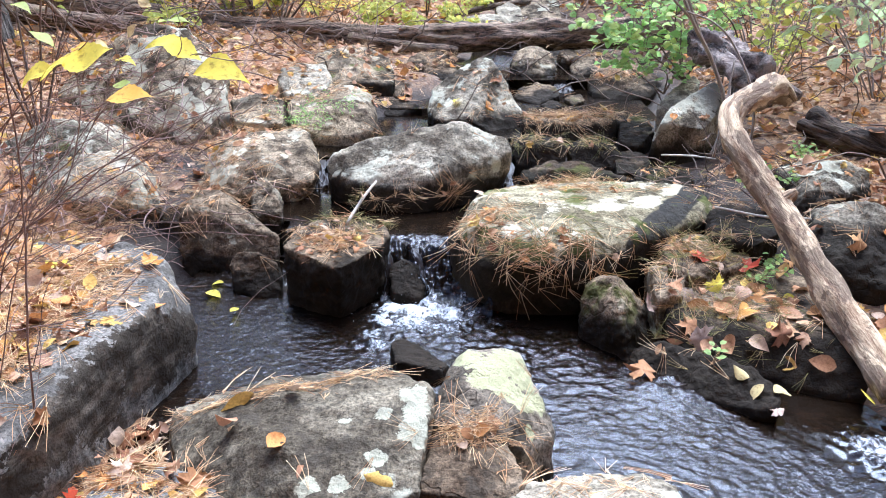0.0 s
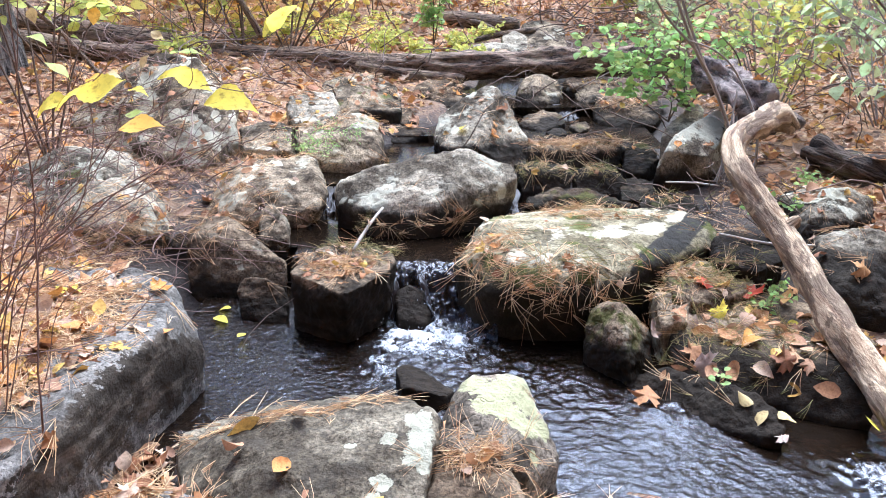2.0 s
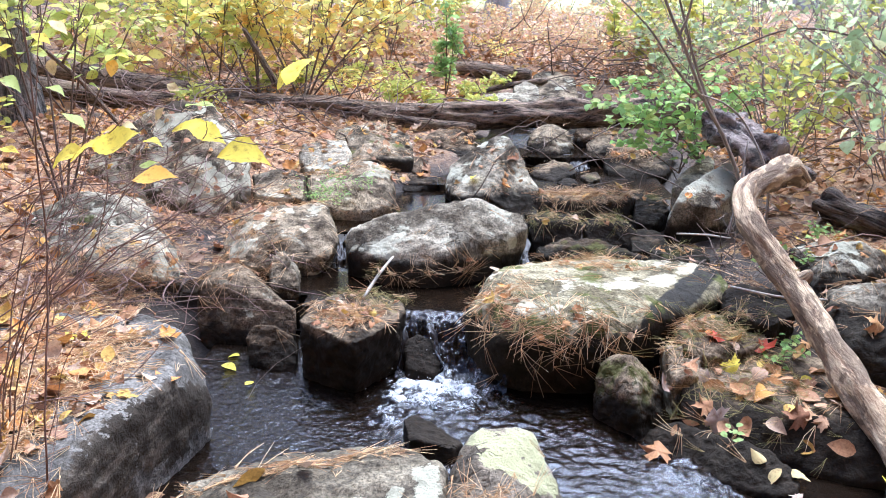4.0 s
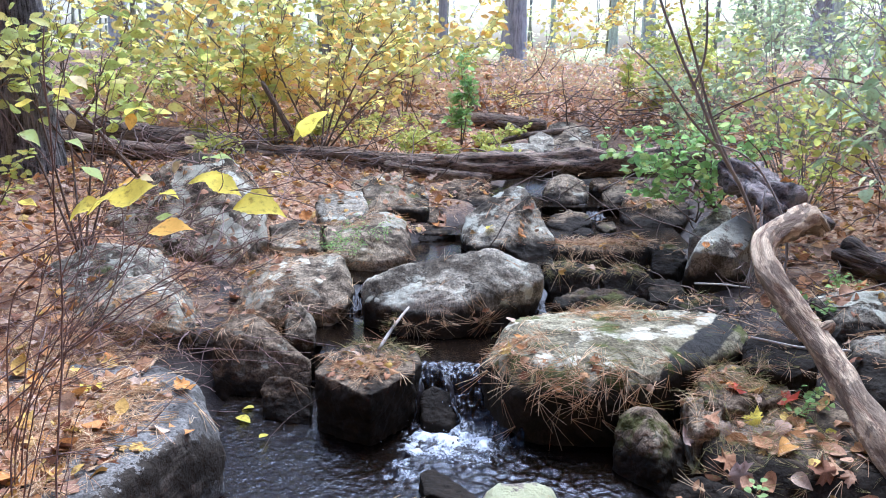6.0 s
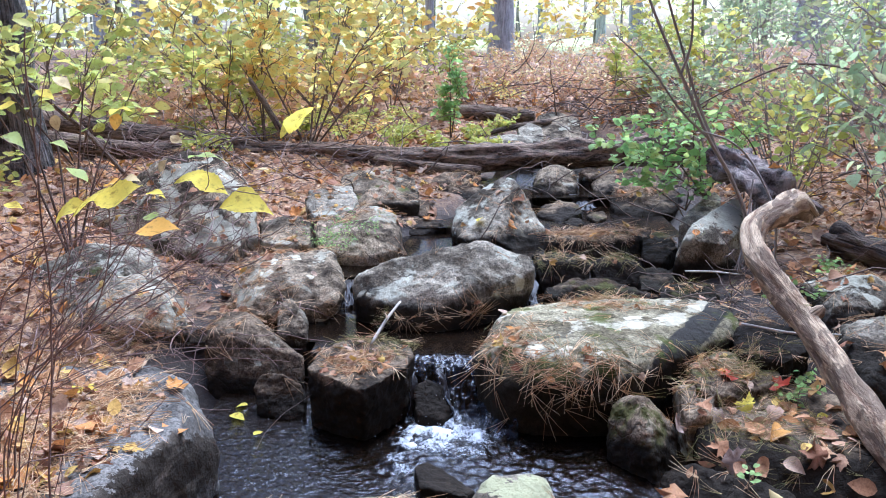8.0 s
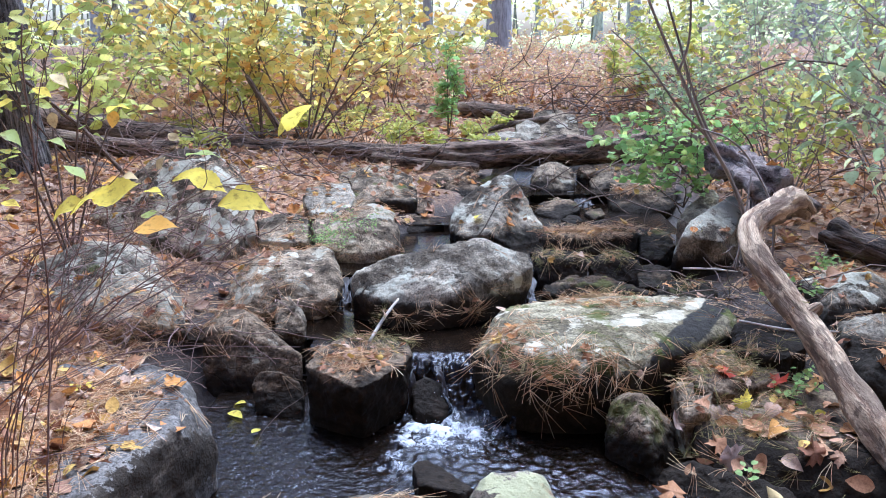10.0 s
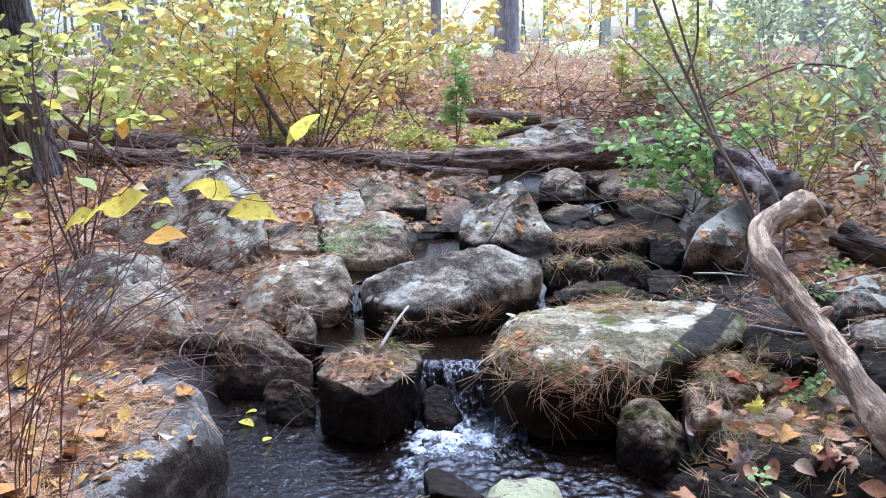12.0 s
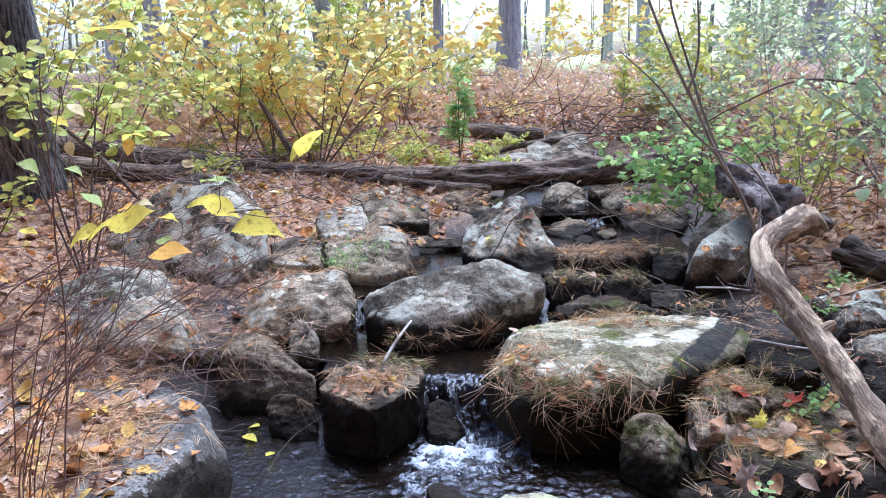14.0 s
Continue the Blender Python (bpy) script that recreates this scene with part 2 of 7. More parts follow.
def soil_material():
    m, nt, bsdf = material("leafy_soil")
    tc = nt.nodes.new("ShaderNodeTexCoord")
    at = tc.outputs["Object"]
    big = noise_of(nt, at, 1.3, 5, 0.6)
    mid = noise_of(nt, at, 11, 6, 0.7)
    vor = node(nt, "TexVoronoi", Scale=42.0)
    nt.links.new(at, vor.inputs["Vector"])
    pick = nt.nodes.new("ShaderNodeSeparateColor")
    nt.links.new(vor.outputs["Color"], pick.inputs[0])
    flake = ramp(nt, pick.outputs[0], [(0.0, (0.1, 0.05, 0.025)), (0.35, (0.24, 0.12, 0.055)), (0.6, (0.34, 0.18, 0.08)), (0.85, (0.42, 0.26, 0.13)), (1.0, (0.46, 0.33, 0.21))])
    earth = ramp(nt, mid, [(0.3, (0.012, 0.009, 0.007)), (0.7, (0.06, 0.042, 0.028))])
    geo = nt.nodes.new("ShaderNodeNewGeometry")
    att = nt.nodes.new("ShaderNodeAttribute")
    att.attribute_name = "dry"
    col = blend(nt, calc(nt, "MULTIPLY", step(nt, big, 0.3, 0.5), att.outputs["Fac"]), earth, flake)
    turf = nt.nodes.new("ShaderNodeAttribute")
    turf.attribute_name = "grass"
    col = blend(nt, turf.outputs["Fac"], col, ramp(nt, mid, [(0.3, (0.3, 0.34, 0.1)), (0.7, (0.5, 0.5, 0.2))]))
    nt.links.new(col, bsdf.inputs["Base Color"])
    bsdf.inputs["Roughness"].default_value = 0.9
    bump(nt, bsdf, calc(nt, "ADD", mid, calc(nt, "MULTIPLY", noise_of(nt, at, 60, 4, 0.7), 0.4)), 0.8, 0.03)
    return m


def water_material(name="stream_water", clear=0.55, gloss=0.05, stretch=(1, 1, 1)):
    """Dark peaty water; the attribute 'foam' whitens it where it is full of air."""
    m, nt, bsdf = material(name)
    tc = nt.nodes.new("ShaderNodeTexCoord")
    at = tc.outputs["Object"]
    att = nt.nodes.new("ShaderNodeAttribute")
    att.attribute_name = "foam"
    if name == "falling_water":
        att2 = nt.nodes.new("ShaderNodeAttribute")
        att2.attribute_name = "flow"
        at = att2.outputs["Vector"]
    pull = nt.nodes.new("ShaderNodeMapping")
    pull.inputs["Scale"].default_value = stretch
    nt.links.new(at, pull.inputs["Vector"])
    net = calc(nt, "ADD", calc(nt, "MULTIPLY", noise_of(nt, pull.outputs[0], 20, 6, 0.7, 1.4), 0.65), calc(nt, "MULTIPLY", noise_of(nt, pull.outputs[0], 80, 4, 0.7), 0.35))
    edge = calc(nt, "SUBTRACT", 0.78, calc(nt, "MULTIPLY", att.outputs["Fac"], 0.5))
    white = step(nt, net, edge, calc(nt, "ADD", edge, 0.3))
    col = blend(nt, white, (0.016, 0.010, 0.006), (0.5, 0.54, 0.6) if name == "falling_water" else (0.6, 0.62, 0.65))
    nt.links.new(col, bsdf.inputs["Base Color"])
    nt.links.new(calc(nt, "ADD", gloss, calc(nt, "MULTIPLY", white, 0.5)), bsdf.inputs["Roughness"])
    bsdf.inputs["IOR"].default_value = 1.33
    bsdf.inputs["Specular IOR Level"].default_value = 0.25
    # blue of a reflected sky is put into the tint of the gloss
    bsdf.inputs["Specular Tint"].default_value = (0.72, 0.82, 1.0, 1)
    nt.links.new(calc(nt, "MULTIPLY", calc(nt, "SUBTRACT", 1.0, white), clear), bsdf.inputs["Transmission Weight"])
    stir = nt.nodes.new("ShaderNodeAttribute")
    stir.attribute_name = "stir"
    lay = nt.nodes.new("ShaderNodeMapping")
    lay.inputs["Rotation"].default_value = (0, 0, 0.86)
    lay.inputs["Scale"].default_value = (0.72, 1.15, 1)
    nt.links.new(at, lay.inputs["Vector"])
    waves = calc(nt, "ADD", noise_of(nt, lay.outputs[0], 36, 3, 0.5, 1.3), calc(nt, "MULTIPLY", noise_of(nt, lay.outputs[0], 75, 2, 0.5, 0.8), 0.35))
    bump(nt, bsdf, calc(nt, "MULTIPLY", waves, stir.outputs["Fac"]), 1.0, 0.007)
    return m


GRANITE = stone_material("granite", (0.062, 0.048, 0.033), (0.33, 0.262, 0.175), (0.5, 0.465, 0.34), (0.12, 0.13, 0.035))
PALE = stone_material("pale_granite", (0.085, 0.07, 0.05), (0.37, 0.325, 0.24), (0.5, 0.48, 0.36), (0.12, 0.13, 0.035), mottle=0.5)
BROWN = stone_material("brown_stone", (0.065, 0.046, 0.03), (0.23, 0.175, 0.115), (0.4, 0.38, 0.28), (0.1, 0.1, 0.03))
SOIL = soil_material()
WATER = water_material()
TUMBLING = water_material("tumbling_water", 0.5, 0.08, (1.5, 0.5, 0.5))
FALLING = water_material("falling_water", 0.0, 0.36)
LITTER = leaf_material("fallen_leaves", [(0.42, 0.21, 0.1), (0.5, 0.3, 0.16), (0.28, 0.12, 0.055), (0.5, 0.28, 0.12), (0.54, 0.23, 0.06), (0.58, 0.4, 0.1), (0.36, 0.18, 0.1), (0.5, 0.31, 0.18), (0.22, 0.09, 0.045), (0.54, 0.39, 0.27)], 0.85, 0.14, 0.4)
NEEDLE = leaf_material("pine_needles", [(0.7, 0.44, 0.2), (0.78, 0.56, 0.3), (0.58, 0.33, 0.15), (0.82, 0.64, 0.38), (0.42, 0.22, 0.1)], 0.5, 0.15)
GREEN_NEEDLE = leaf_material("grassy_needles", [(0.26, 0.24, 0.07), (0.36, 0.3, 0.1), (0.45, 0.33, 0.15), (0.16, 0.17, 0.05)], 0.6, 0.1)
YELLOW = leaf_material("yellow_leaves", [(0.88, 0.72, 0.18), (0.88, 0.74, 0.24), (0.9, 0.7, 0.16), (0.78, 0.74, 0.22), (0.88, 0.78, 0.34), (0.66, 0.72, 0.22), (0.9, 0.56, 0.16)], 0.5, 0.72, 0.06)
BRIGHT = leaf_material("bright_yellow_leaves", [(0.88, 0.7, 0.06), (0.86, 0.66, 0.06), (0.86, 0.74, 0.12)], 0.8, 0.55, 0.1)
GREENISH = leaf_material("yellow_green_leaves", [(0.6, 0.6, 0.14), (0.5, 0.57, 0.14), (0.68, 0.63, 0.15), (0.42, 0.52, 0.14), (0.76, 0.66, 0.16)], 0.5, 0.55, 0.1)
GREEN = leaf_material("green_leaves", [(0.3, 0.5, 0.14), (0.38, 0.56, 0.18), (0.25, 0.42, 0.13), (0.44, 0.6, 0.2), (0.54, 0.62, 0.2)], 0.6, 0.55, 0.1)
DULL = leaf_material("dull_green_leaves", [(0.38, 0.49, 0.25), (0.46, 0.56, 0.3), (0.32, 0.42, 0.2), (0.52, 0.6, 0.3), (0.62, 0.64, 0.32)], 0.62, 0.6, 0.1)
ORANGE = leaf_material("orange_leaves", [(0.56, 0.25, 0.06), (0.64, 0.38, 0.1), (0.42, 0.18, 0.07), (0.55, 0.34, 0.16)], 0.6, 0.3)
DRY = leaf_material("dry_leaves", [(0.78, 0.52, 0.33), (0.82, 0.62, 0.46), (0.7, 0.4, 0.22), (0.84, 0.64, 0.32), (0.8, 0.7, 0.4)], 0.8, 0.6)
# paler than the near leaves: distance haze is put into the colour
HAZYLEAF = leaf_material("hazy_pale_leaves", [(0.82, 0.76, 0.4), (0.72, 0.78, 0.46), (0.86, 0.72, 0.34), (0.66, 0.74, 0.48), (0.84, 0.8, 0.52)], 0.8, 0.65, 0.05)
GOLD = leaf_material("golden_leaves", [(0.85, 0.52, 0.09), (0.8, 0.46, 0.08)], 0.7, 0.5, 0.1)
RED = leaf_material("red_leaves", [(0.42, 0.03, 0.03), (0.45, 0.06, 0.02)], 0.5, 0.2)
TAN = leaf_material("tan_yellow_leaves", [(0.6, 0.46, 0.2), (0.66, 0.54, 0.3), (0.55, 0.42, 0.17)], 0.7, 0.2)
PURPLE = leaf_material("faded_leaves", [(0.34, 0.22, 0.17), (0.4, 0.28, 0.21), (0.44, 0.33, 0.26)], 0.6, 0.1)
# lighter copy of the grey bark, with the glare over far trunks painted in
HAZYBARK = bark_material("hazy_pale_bark", (0.26, 0.25, 0.24), (0.56, 0.55, 0.53), (14, 14, 1.3), 0.1)
BARK = bark_material("grey_bark", (0.08, 0.07, 0.062), (0.34, 0.3, 0.265), (14, 14, 1.3), 0.15)
OLDBARK = bark_material("furrowed_bark", (0.035, 0.029, 0.024), (0.25, 0.2, 0.16), (26, 26, 1.1), 0.2, 0.06)
TRUNKBARK = bark_material("grey_furrowed_bark", (0.03, 0.026, 0.022), (0.3, 0.27, 0.24), (34, 34, 2.2), 0.2, 0.08)
LOGBARK = bark_material("rotting_bark", (0.03, 0.021, 0.014), (0.34, 0.235, 0.16), (14, 14, 4.0), 0.2, 0.045)
DRIFT = bark_material("weathered_wood", (0.24, 0.15, 0.085), (0.7, 0.54, 0.34), (6, 6, 2.0), 0.0, 0.035, 0.47)
TWIG = bark_material("twig_bark", (0.08, 0.055, 0.042), (0.24, 0.18, 0.14), (8, 8, 2), 0.0, 0.003)
REDTWIG = bark_material("reddish_twig_bark", (0.13, 0.08, 0.065), (0.32, 0.22, 0.18), (8, 8, 2), 0.0, 0.003)
SPOTTED = stone_material("rosette_granite", (0.07, 0.058, 0.041), (0.21, 0.18, 0.128), (0.42, 0.41, 0.31), (0.1, 0.11, 0.03),
                         [(0.298, 0.018, 0.465, 0.04), (0.305, -0.035, 0.455, 0.036), (0.303, -0.1, 0.44, 0.04), (0.304, -0.068, 0.448, 0.034), (0.318, -0.128, 0.424, 0.028), (0.222, -0.048, 0.449, 0.022), (0.215, -0.187, 0.41, 0.026), (0.06, -0.273, 0.39, 0.028), (0.131, -0.263, 0.389, 0.024), (0.2, -0.23, 0.4, 0.02), (0.125, -0.064, 0.438, 0.016)], (), (0.4, 0.385, 0.28), 0.4, 0.0)
# the dark strip puts the shade of the right-hand facet into the colour
SHADEBANDED = stone_material("shade_banded_granite", (0.12, 0.1, 0.06), (0.38, 0.335, 0.215), (0.56, 0.505, 0.36), (0.12, 0.13, 0.035), (), [(0.45, 0.30, 0.862, -0.507, 0.105)])
FOAM, foam_nodes, foam_bsdf = material("white_spray")
foam_bsdf.inputs["Base Color"].default_value = (0.88, 0.9, 0.92, 1)
foam_bsdf.inputs["Roughness"].default_value = 0.25
GREY = stone_material("grey_granite", (0.075, 0.072, 0.067), (0.23, 0.222, 0.206), (0.42, 0.42, 0.38), (0.1, 0.1, 0.04))
# dark spots below the rim paint in the undercut flank's shade; brown streaks are stone
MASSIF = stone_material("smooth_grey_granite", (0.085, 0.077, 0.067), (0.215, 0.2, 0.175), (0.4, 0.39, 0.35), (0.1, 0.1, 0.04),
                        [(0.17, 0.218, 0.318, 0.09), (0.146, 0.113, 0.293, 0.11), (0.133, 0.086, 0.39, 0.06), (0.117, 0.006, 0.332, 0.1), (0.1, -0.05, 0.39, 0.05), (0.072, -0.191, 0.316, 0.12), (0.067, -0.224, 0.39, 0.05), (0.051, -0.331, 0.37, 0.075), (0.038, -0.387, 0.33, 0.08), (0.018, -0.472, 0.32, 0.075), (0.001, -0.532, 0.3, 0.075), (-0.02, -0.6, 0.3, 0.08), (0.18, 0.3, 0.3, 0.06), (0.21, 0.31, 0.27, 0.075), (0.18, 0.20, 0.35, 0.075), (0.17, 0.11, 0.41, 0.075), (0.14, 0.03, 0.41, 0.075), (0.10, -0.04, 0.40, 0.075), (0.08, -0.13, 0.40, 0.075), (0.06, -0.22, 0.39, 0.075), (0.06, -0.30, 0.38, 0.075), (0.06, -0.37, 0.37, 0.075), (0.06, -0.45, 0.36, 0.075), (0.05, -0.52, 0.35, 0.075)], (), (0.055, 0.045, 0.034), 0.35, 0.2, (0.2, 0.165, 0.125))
CAPPED = stone_material("capped_granite", (0.07, 0.058, 0.043), (0.24, 0.2, 0.15), (0.42, 0.41, 0.31), (0.1, 0.11, 0.03),
                        [(-0.095, 0.16, 0.42, 0.045), (-0.036, 0.123, 0.417, 0.065), (0.022, 0.163, 0.413, 0.06), (0.05, 0.101, 0.385, 0.05), (-0.009, 0.035, 0.401, 0.05), (-0.065, 0.04, 0.418, 0.042), (0.035, 0.0, 0.376, 0.042), (0.08, 0.034, 0.35, 0.042), (0.061, -0.081, 0.331, 0.02)], (), (0.37, 0.355, 0.2), 0.5)
# paler copy of the twig bark; the haze over the bank is in its colour
GREYTWIG = bark_material("grey_twig_bark", (0.2, 0.165, 0.15), (0.42, 0.36, 0.33), (8, 8, 2), 0.0, 0.003)
PINKTWIG = bark_material("pinkish_twig_bark", (0.3, 0.2, 0.16), (0.52, 0.38, 0.31), (8, 8, 2), 0.0, 0.003)
SAPBARK = bark_material("sapling_bark", (0.15, 0.125, 0.105), (0.42, 0.36, 0.3), (8, 8, 2), 0.0, 0.004)
BLEACHED = bark_material("bleached_stick", (0.36, 0.31, 0.25), (0.62, 0.56, 0.47), (8, 8, 2), 0.0, 0.003)
STUMPBARK = bark_material("stump_bark", (0.03, 0.023, 0.019), (0.34, 0.27, 0.23), (9, 9, 5.0), 0.2, 0.05)
DARKBARK = bark_material("rotten_bark", (0.018, 0.013, 0.01), (0.16, 0.115, 0.085), (14, 14, 2.2), 0.35, 0.04)

# ---- mesh tools ----
def mesh_of(verts, faces, mat, smooth=True):
    me = bpy.data.meshes.new("mesh")
    me.from_pydata([tuple(v) for v in verts], [], faces)
    me.materials.append(mat)
    if smooth:
        me.shade_smooth()
    me.update()
    return me


def part(name, me, parent, label=""):
    ob = new(name, me)
    ob.parent = parent
    return tagged(ob, label)


def thing(name, base, label, category, group="", kind=""):
    ob = new(name)
    ob.location = base
    return tagged(ob, label, category, group, kind)


def fbm(p, octaves=4):
    return noise.fractal(p, 1.0, 2.0, octaves)


def smooth_line(points, n):
    """n points along a smooth curve through the given ones."""
    p = [Vector(q) for q in points]
    p = [p[0] * 2 - p[1]] + p + [p[-1] * 2 - p[-2]]
    out = []
    for k in range(n):
        u = k / (n - 1) * (len(p) - 3)
        i = min(int(u), len(p) - 4)
        f = u - i
        a, b, c, d = p[i:i + 4]
        out.append(0.5 * ((2 * b) + (c - a) * f + (2 * a - 5 * b + 4 * c - d) * f * f + (3 * b - a - 3 * c + d) * f ** 3))
    return out


def tube_data(line, radii, sides=8, rough=0.0, freq=6.0, seed=0.0, cap=True):
    """Vertices, faces and bark coordinates of a tapered, uneven tube along a line."""
    verts, faces, along = [], [], []
    side = Vector((0.31, 0.2, 0.93))
    run = 0.0
    n = len(line)
    for i, p in enumerate(line):
        d = (line[min(i + 1, n - 1)] - line[max(i - 1, 0)]).normalized()
        side = (side - d * side.dot(d))
        side = side.normalized() if side.length > 1e-4 else d.orthogonal().normalized()
        up = d.cross(side)
        if i:
            run += (p - line[i - 1]).length
        for k in range(sides):
            a = 2 * math.pi * k / sides
            v = side * math.cos(a) + up * math.sin(a)
            r = radii[i]
            if rough:
                r *= 1 + rough * fbm(Vector((math.cos(a) * 1.3, math.sin(a) * 1.3, run * freq + seed)), 4)
                if sides > 11:
                    r *= 1 + rough * 0.35 * noise.noise(Vector((math.cos(a) * 5, math.sin(a) * 5, run * freq * 0.6 + seed)))
            verts.append(p + v * r)
            along.append((math.cos(a) * 0.1 + seed, math.sin(a) * 0.1, run + seed))
    for i in range(n - 1):
        for k in range(sides):
            a, b = i * sides + k, i * sides + (k + 1) % sides
            faces.append((a, b, b + sides, a + sides))
    if cap:
        faces.append(tuple(reversed(range(sides))))
        faces.append(tuple(range((n - 1) * sides, n * sides)))
    return verts, faces, along


def add_along(me, along):
    at = me.attributes.new("along", "FLOAT_VECTOR", "POINT")
    at.data.foreach_set("vector", np.array(along, dtype=np.float32).ravel())


def tube_mesh(tubes, mat, origin=(0, 0, 0)):
    """One mesh out of tubes, each (line, radii, sides, rough, freq, seed)."""
    V, F, A = [], [], []
    o = Vector(origin)
    for line, radii, sides, rough, freq, seed in tubes:
        v, f, a = tube_data([p - o for p in line], radii, sides, rough, freq, seed)
        F += [tuple(i + len(V) for i in q) for q in f]
        V += v
        A += a
    me = mesh_of(V, F, mat)
    add_along(me, A)
    return me


def blade(outline, rows, curl, fold):
    """A leaf blade from half widths along its length: a sheet bent along and across, two faces a row on each side."""
    v, f = [], []
    for y, w in outline:
        z = curl * (y - 0.3) ** 2
        v += [(-w, y, z + fold * w), (0, y, z), (w, y, z + fold * w)]
    for i in range(len(outline) - 1):
        a = i * 3
        f += [(a, a + 1, a + 4, a + 3), (a + 1, a + 2, a + 5, a + 4)]
    return np.array(v), f


OVAL = [blade([(0, 0.02), (0.12, 0.2), (0.35, 0.33), (0.62, 0.3), (0.85, 0.15), (1, 0.01)], 5, c, f) for c, f in ((-0.3, 0.2), (0.25, 0.35), (-0.6, 0.1))]
HAZEL = []
for c, f, side in ((-0.35, 0.16, 1), (-0.6, 0.28, -1), (0.25, 0.22, 1)):
    rim = []
    for i in range(17):
        t = i / 16
        rim.append((t, max(0.006, 0.36 * math.sin(math.pi * t ** 0.78) * (1 + (0.07 if i % 2 else -0.03)))))
    v, faces = blade(rim, 16, c, f)
    v[:, 0] += side * 0.05 * np.sin(v[:, 1] * 3.1)
    v[:, 2] += 0.03 * np.sin(v[:, 1] * 9) * np.sign(v[:, 0])
    HAZEL.append((v, faces))
LONG = [blade([(0, 0.02), (0.2, 0.11), (0.5, 0.15), (0.8, 0.09), (1, 0.005)], 4, c, f) for c, f in ((-0.5, 0.3), (-0.8, 0.15))]


def lobed(points, curl, fold):
    """A lobed leaf: a fan of faces from the midrib to an outline mirrored across it."""
    ring = points + [(-x, y) for x, y in reversed(points[1:-1])]
    v = [(0, 0.42, 0)] + [(x, y, 0) for x, y in ring]
    v = np.array(v, dtype=float)
    v[:, 2] = fold * np.abs(v[:, 0]) + curl * (v[:, 1] - 0.4) ** 2 + 0.12 * np.sin(v[:, 0] * 7 + v[:, 1] * 5)
    n = len(ring)
    return v, [(0, 1 + i, 1 + (i + 1) % n) for i in range(n)]


MAPLE_RIM = [(0, 0), (0.2, 0.02), (0.36, 0.08), (0.27, 0.2), (0.52, 0.34), (0.46, 0.44), (0.6, 0.62), (0.36, 0.56), (0.22, 0.54), (0.26, 0.76), (0.13, 0.76), (0, 1.02)]
OAK_RIM = [(0, -0.1), (0.05, 0.1), (0.22, 0.16), (0.1, 0.27), (0.33, 0.42), (0.13, 0.5), (0.36, 0.72), (0.14, 0.72), (0.16, 0.88), (0, 1.0)]
MAPLE = [lobed(MAPLE_RIM, c, f) for c, f in ((0.3, 0.25), (-0.3, -0.2), (0.5, 0.5), (0.1, 0.1))]
OAK = [lobed(OAK_RIM, c, f) for c, f in ((0.4, 0.3), (-0.3, 0.5))]


def needle_bundle(spread, bend):
    """Three long needles out of one sheath, each a thin three-sided rod in two lengths."""
    V, F = [], []
    for k in range(3):
        a = (k - 1) * spread
        for j, t in enumerate((0, 0.5, 1.0)):
            x, y, z = math.sin(a) * t + bend * t * t * (0.6 + 0.4 * k), math.cos(a) * t, 0.03 * k + 0.1 * t * (1 - t)
            for q in range(3):
                b = q * 2.094
                V.append((x + math.cos(b) * 0.0115 * (1 - 0.5 * t), y, z + math.sin(b) * 0.0115 * (1 - 0.6 * t)))
        o = k * 9
        for j in range(2):
            for q in range(3):
                F.append((o + j * 3 + q, o + j * 3 + (q + 1) % 3, o + j * 3 + 3 + (q + 1) % 3, o + j * 3 + 3 + q))
    return np.array(V), F


BUNDLES = [needle_bundle(0.16, 0.1), needle_bundle(0.3, -0.15), needle_bundle(0.08, 0.25), needle_bundle(0.45, 0.0)]


def turned(d, up, roll=0.0):
    """A frame whose y axis is d and whose z axis is nearest to up."""
    d = Vector(d).normalized()
    x = d.cross(Vector(up))
    x = x.normalized() if x.length > 1e-4 else d.orthogonal().normalized()
    m = Matrix((x, d, x.cross(d))).transposed()
    return np.array(m @ Matrix.Rotation(roll, 3, "Y"))


def many(shapes, places, mat):
    """One mesh of many small pieces. places: (index of the shape, position, 3 x 3 turn, size)."""
    V, F, n = [], [], 0
    for k, p, turn, size in places:
        v, f = shapes[k]
        V.append((v * size) @ turn.T + np.array(p))
        F += [tuple(i + n for i in q) for q in f]
        n += len(v)
    return mesh_of(np.concatenate(V) if V else [], F, mat)

# ---- ground: a stony stream bed that climbs away between leafy banks ----
BED = [(-30, -1.2), (-4, -0.4), (1.0, -0.2), (2.6, -0.13), (3.0, -0.08), (3.3, 0.04), (4.2, 0.1), (4.8, 0.18), (5.5, 0.23), (6.8, 0.3),
       (8, 0.36), (10, 0.46), (15, 0.8), (22, 0.98), (60, 1.15), (200, 1.35), (600, 1.4)]
MIDDLE = [(-30, 6), (0, 1.6), (1.5, 1.0), (2.2, 0.4), (2.6, -0.05), (3.2, -0.12), (3.5, -0.1), (4.5, 0.1), (5.2, 0.5), (6, 0.7), (8, 0.75), (10, 1.2), (14, 2.0), (600, 40)]
WIDTH = [(-30, 1.0), (1.5, 1.0), (2.2, 0.85), (2.6, 1.0), (3.2, 1.0), (4.0, 0.9), (4.8, 1.0), (5.4, 0.75), (6, 0.55), (7, 0.5), (8.5, 0.35), (10, -0.6), (600, -0.6)]


def table(rows, y):
    return float(np.interp(y, [r[0] for r in rows], [r[1] for r in rows]))


def bank(x, y):
    """How far a place lies outside the stream, in metres."""
    return abs(x - table(MIDDLE, y)) - table(WIDTH, y)


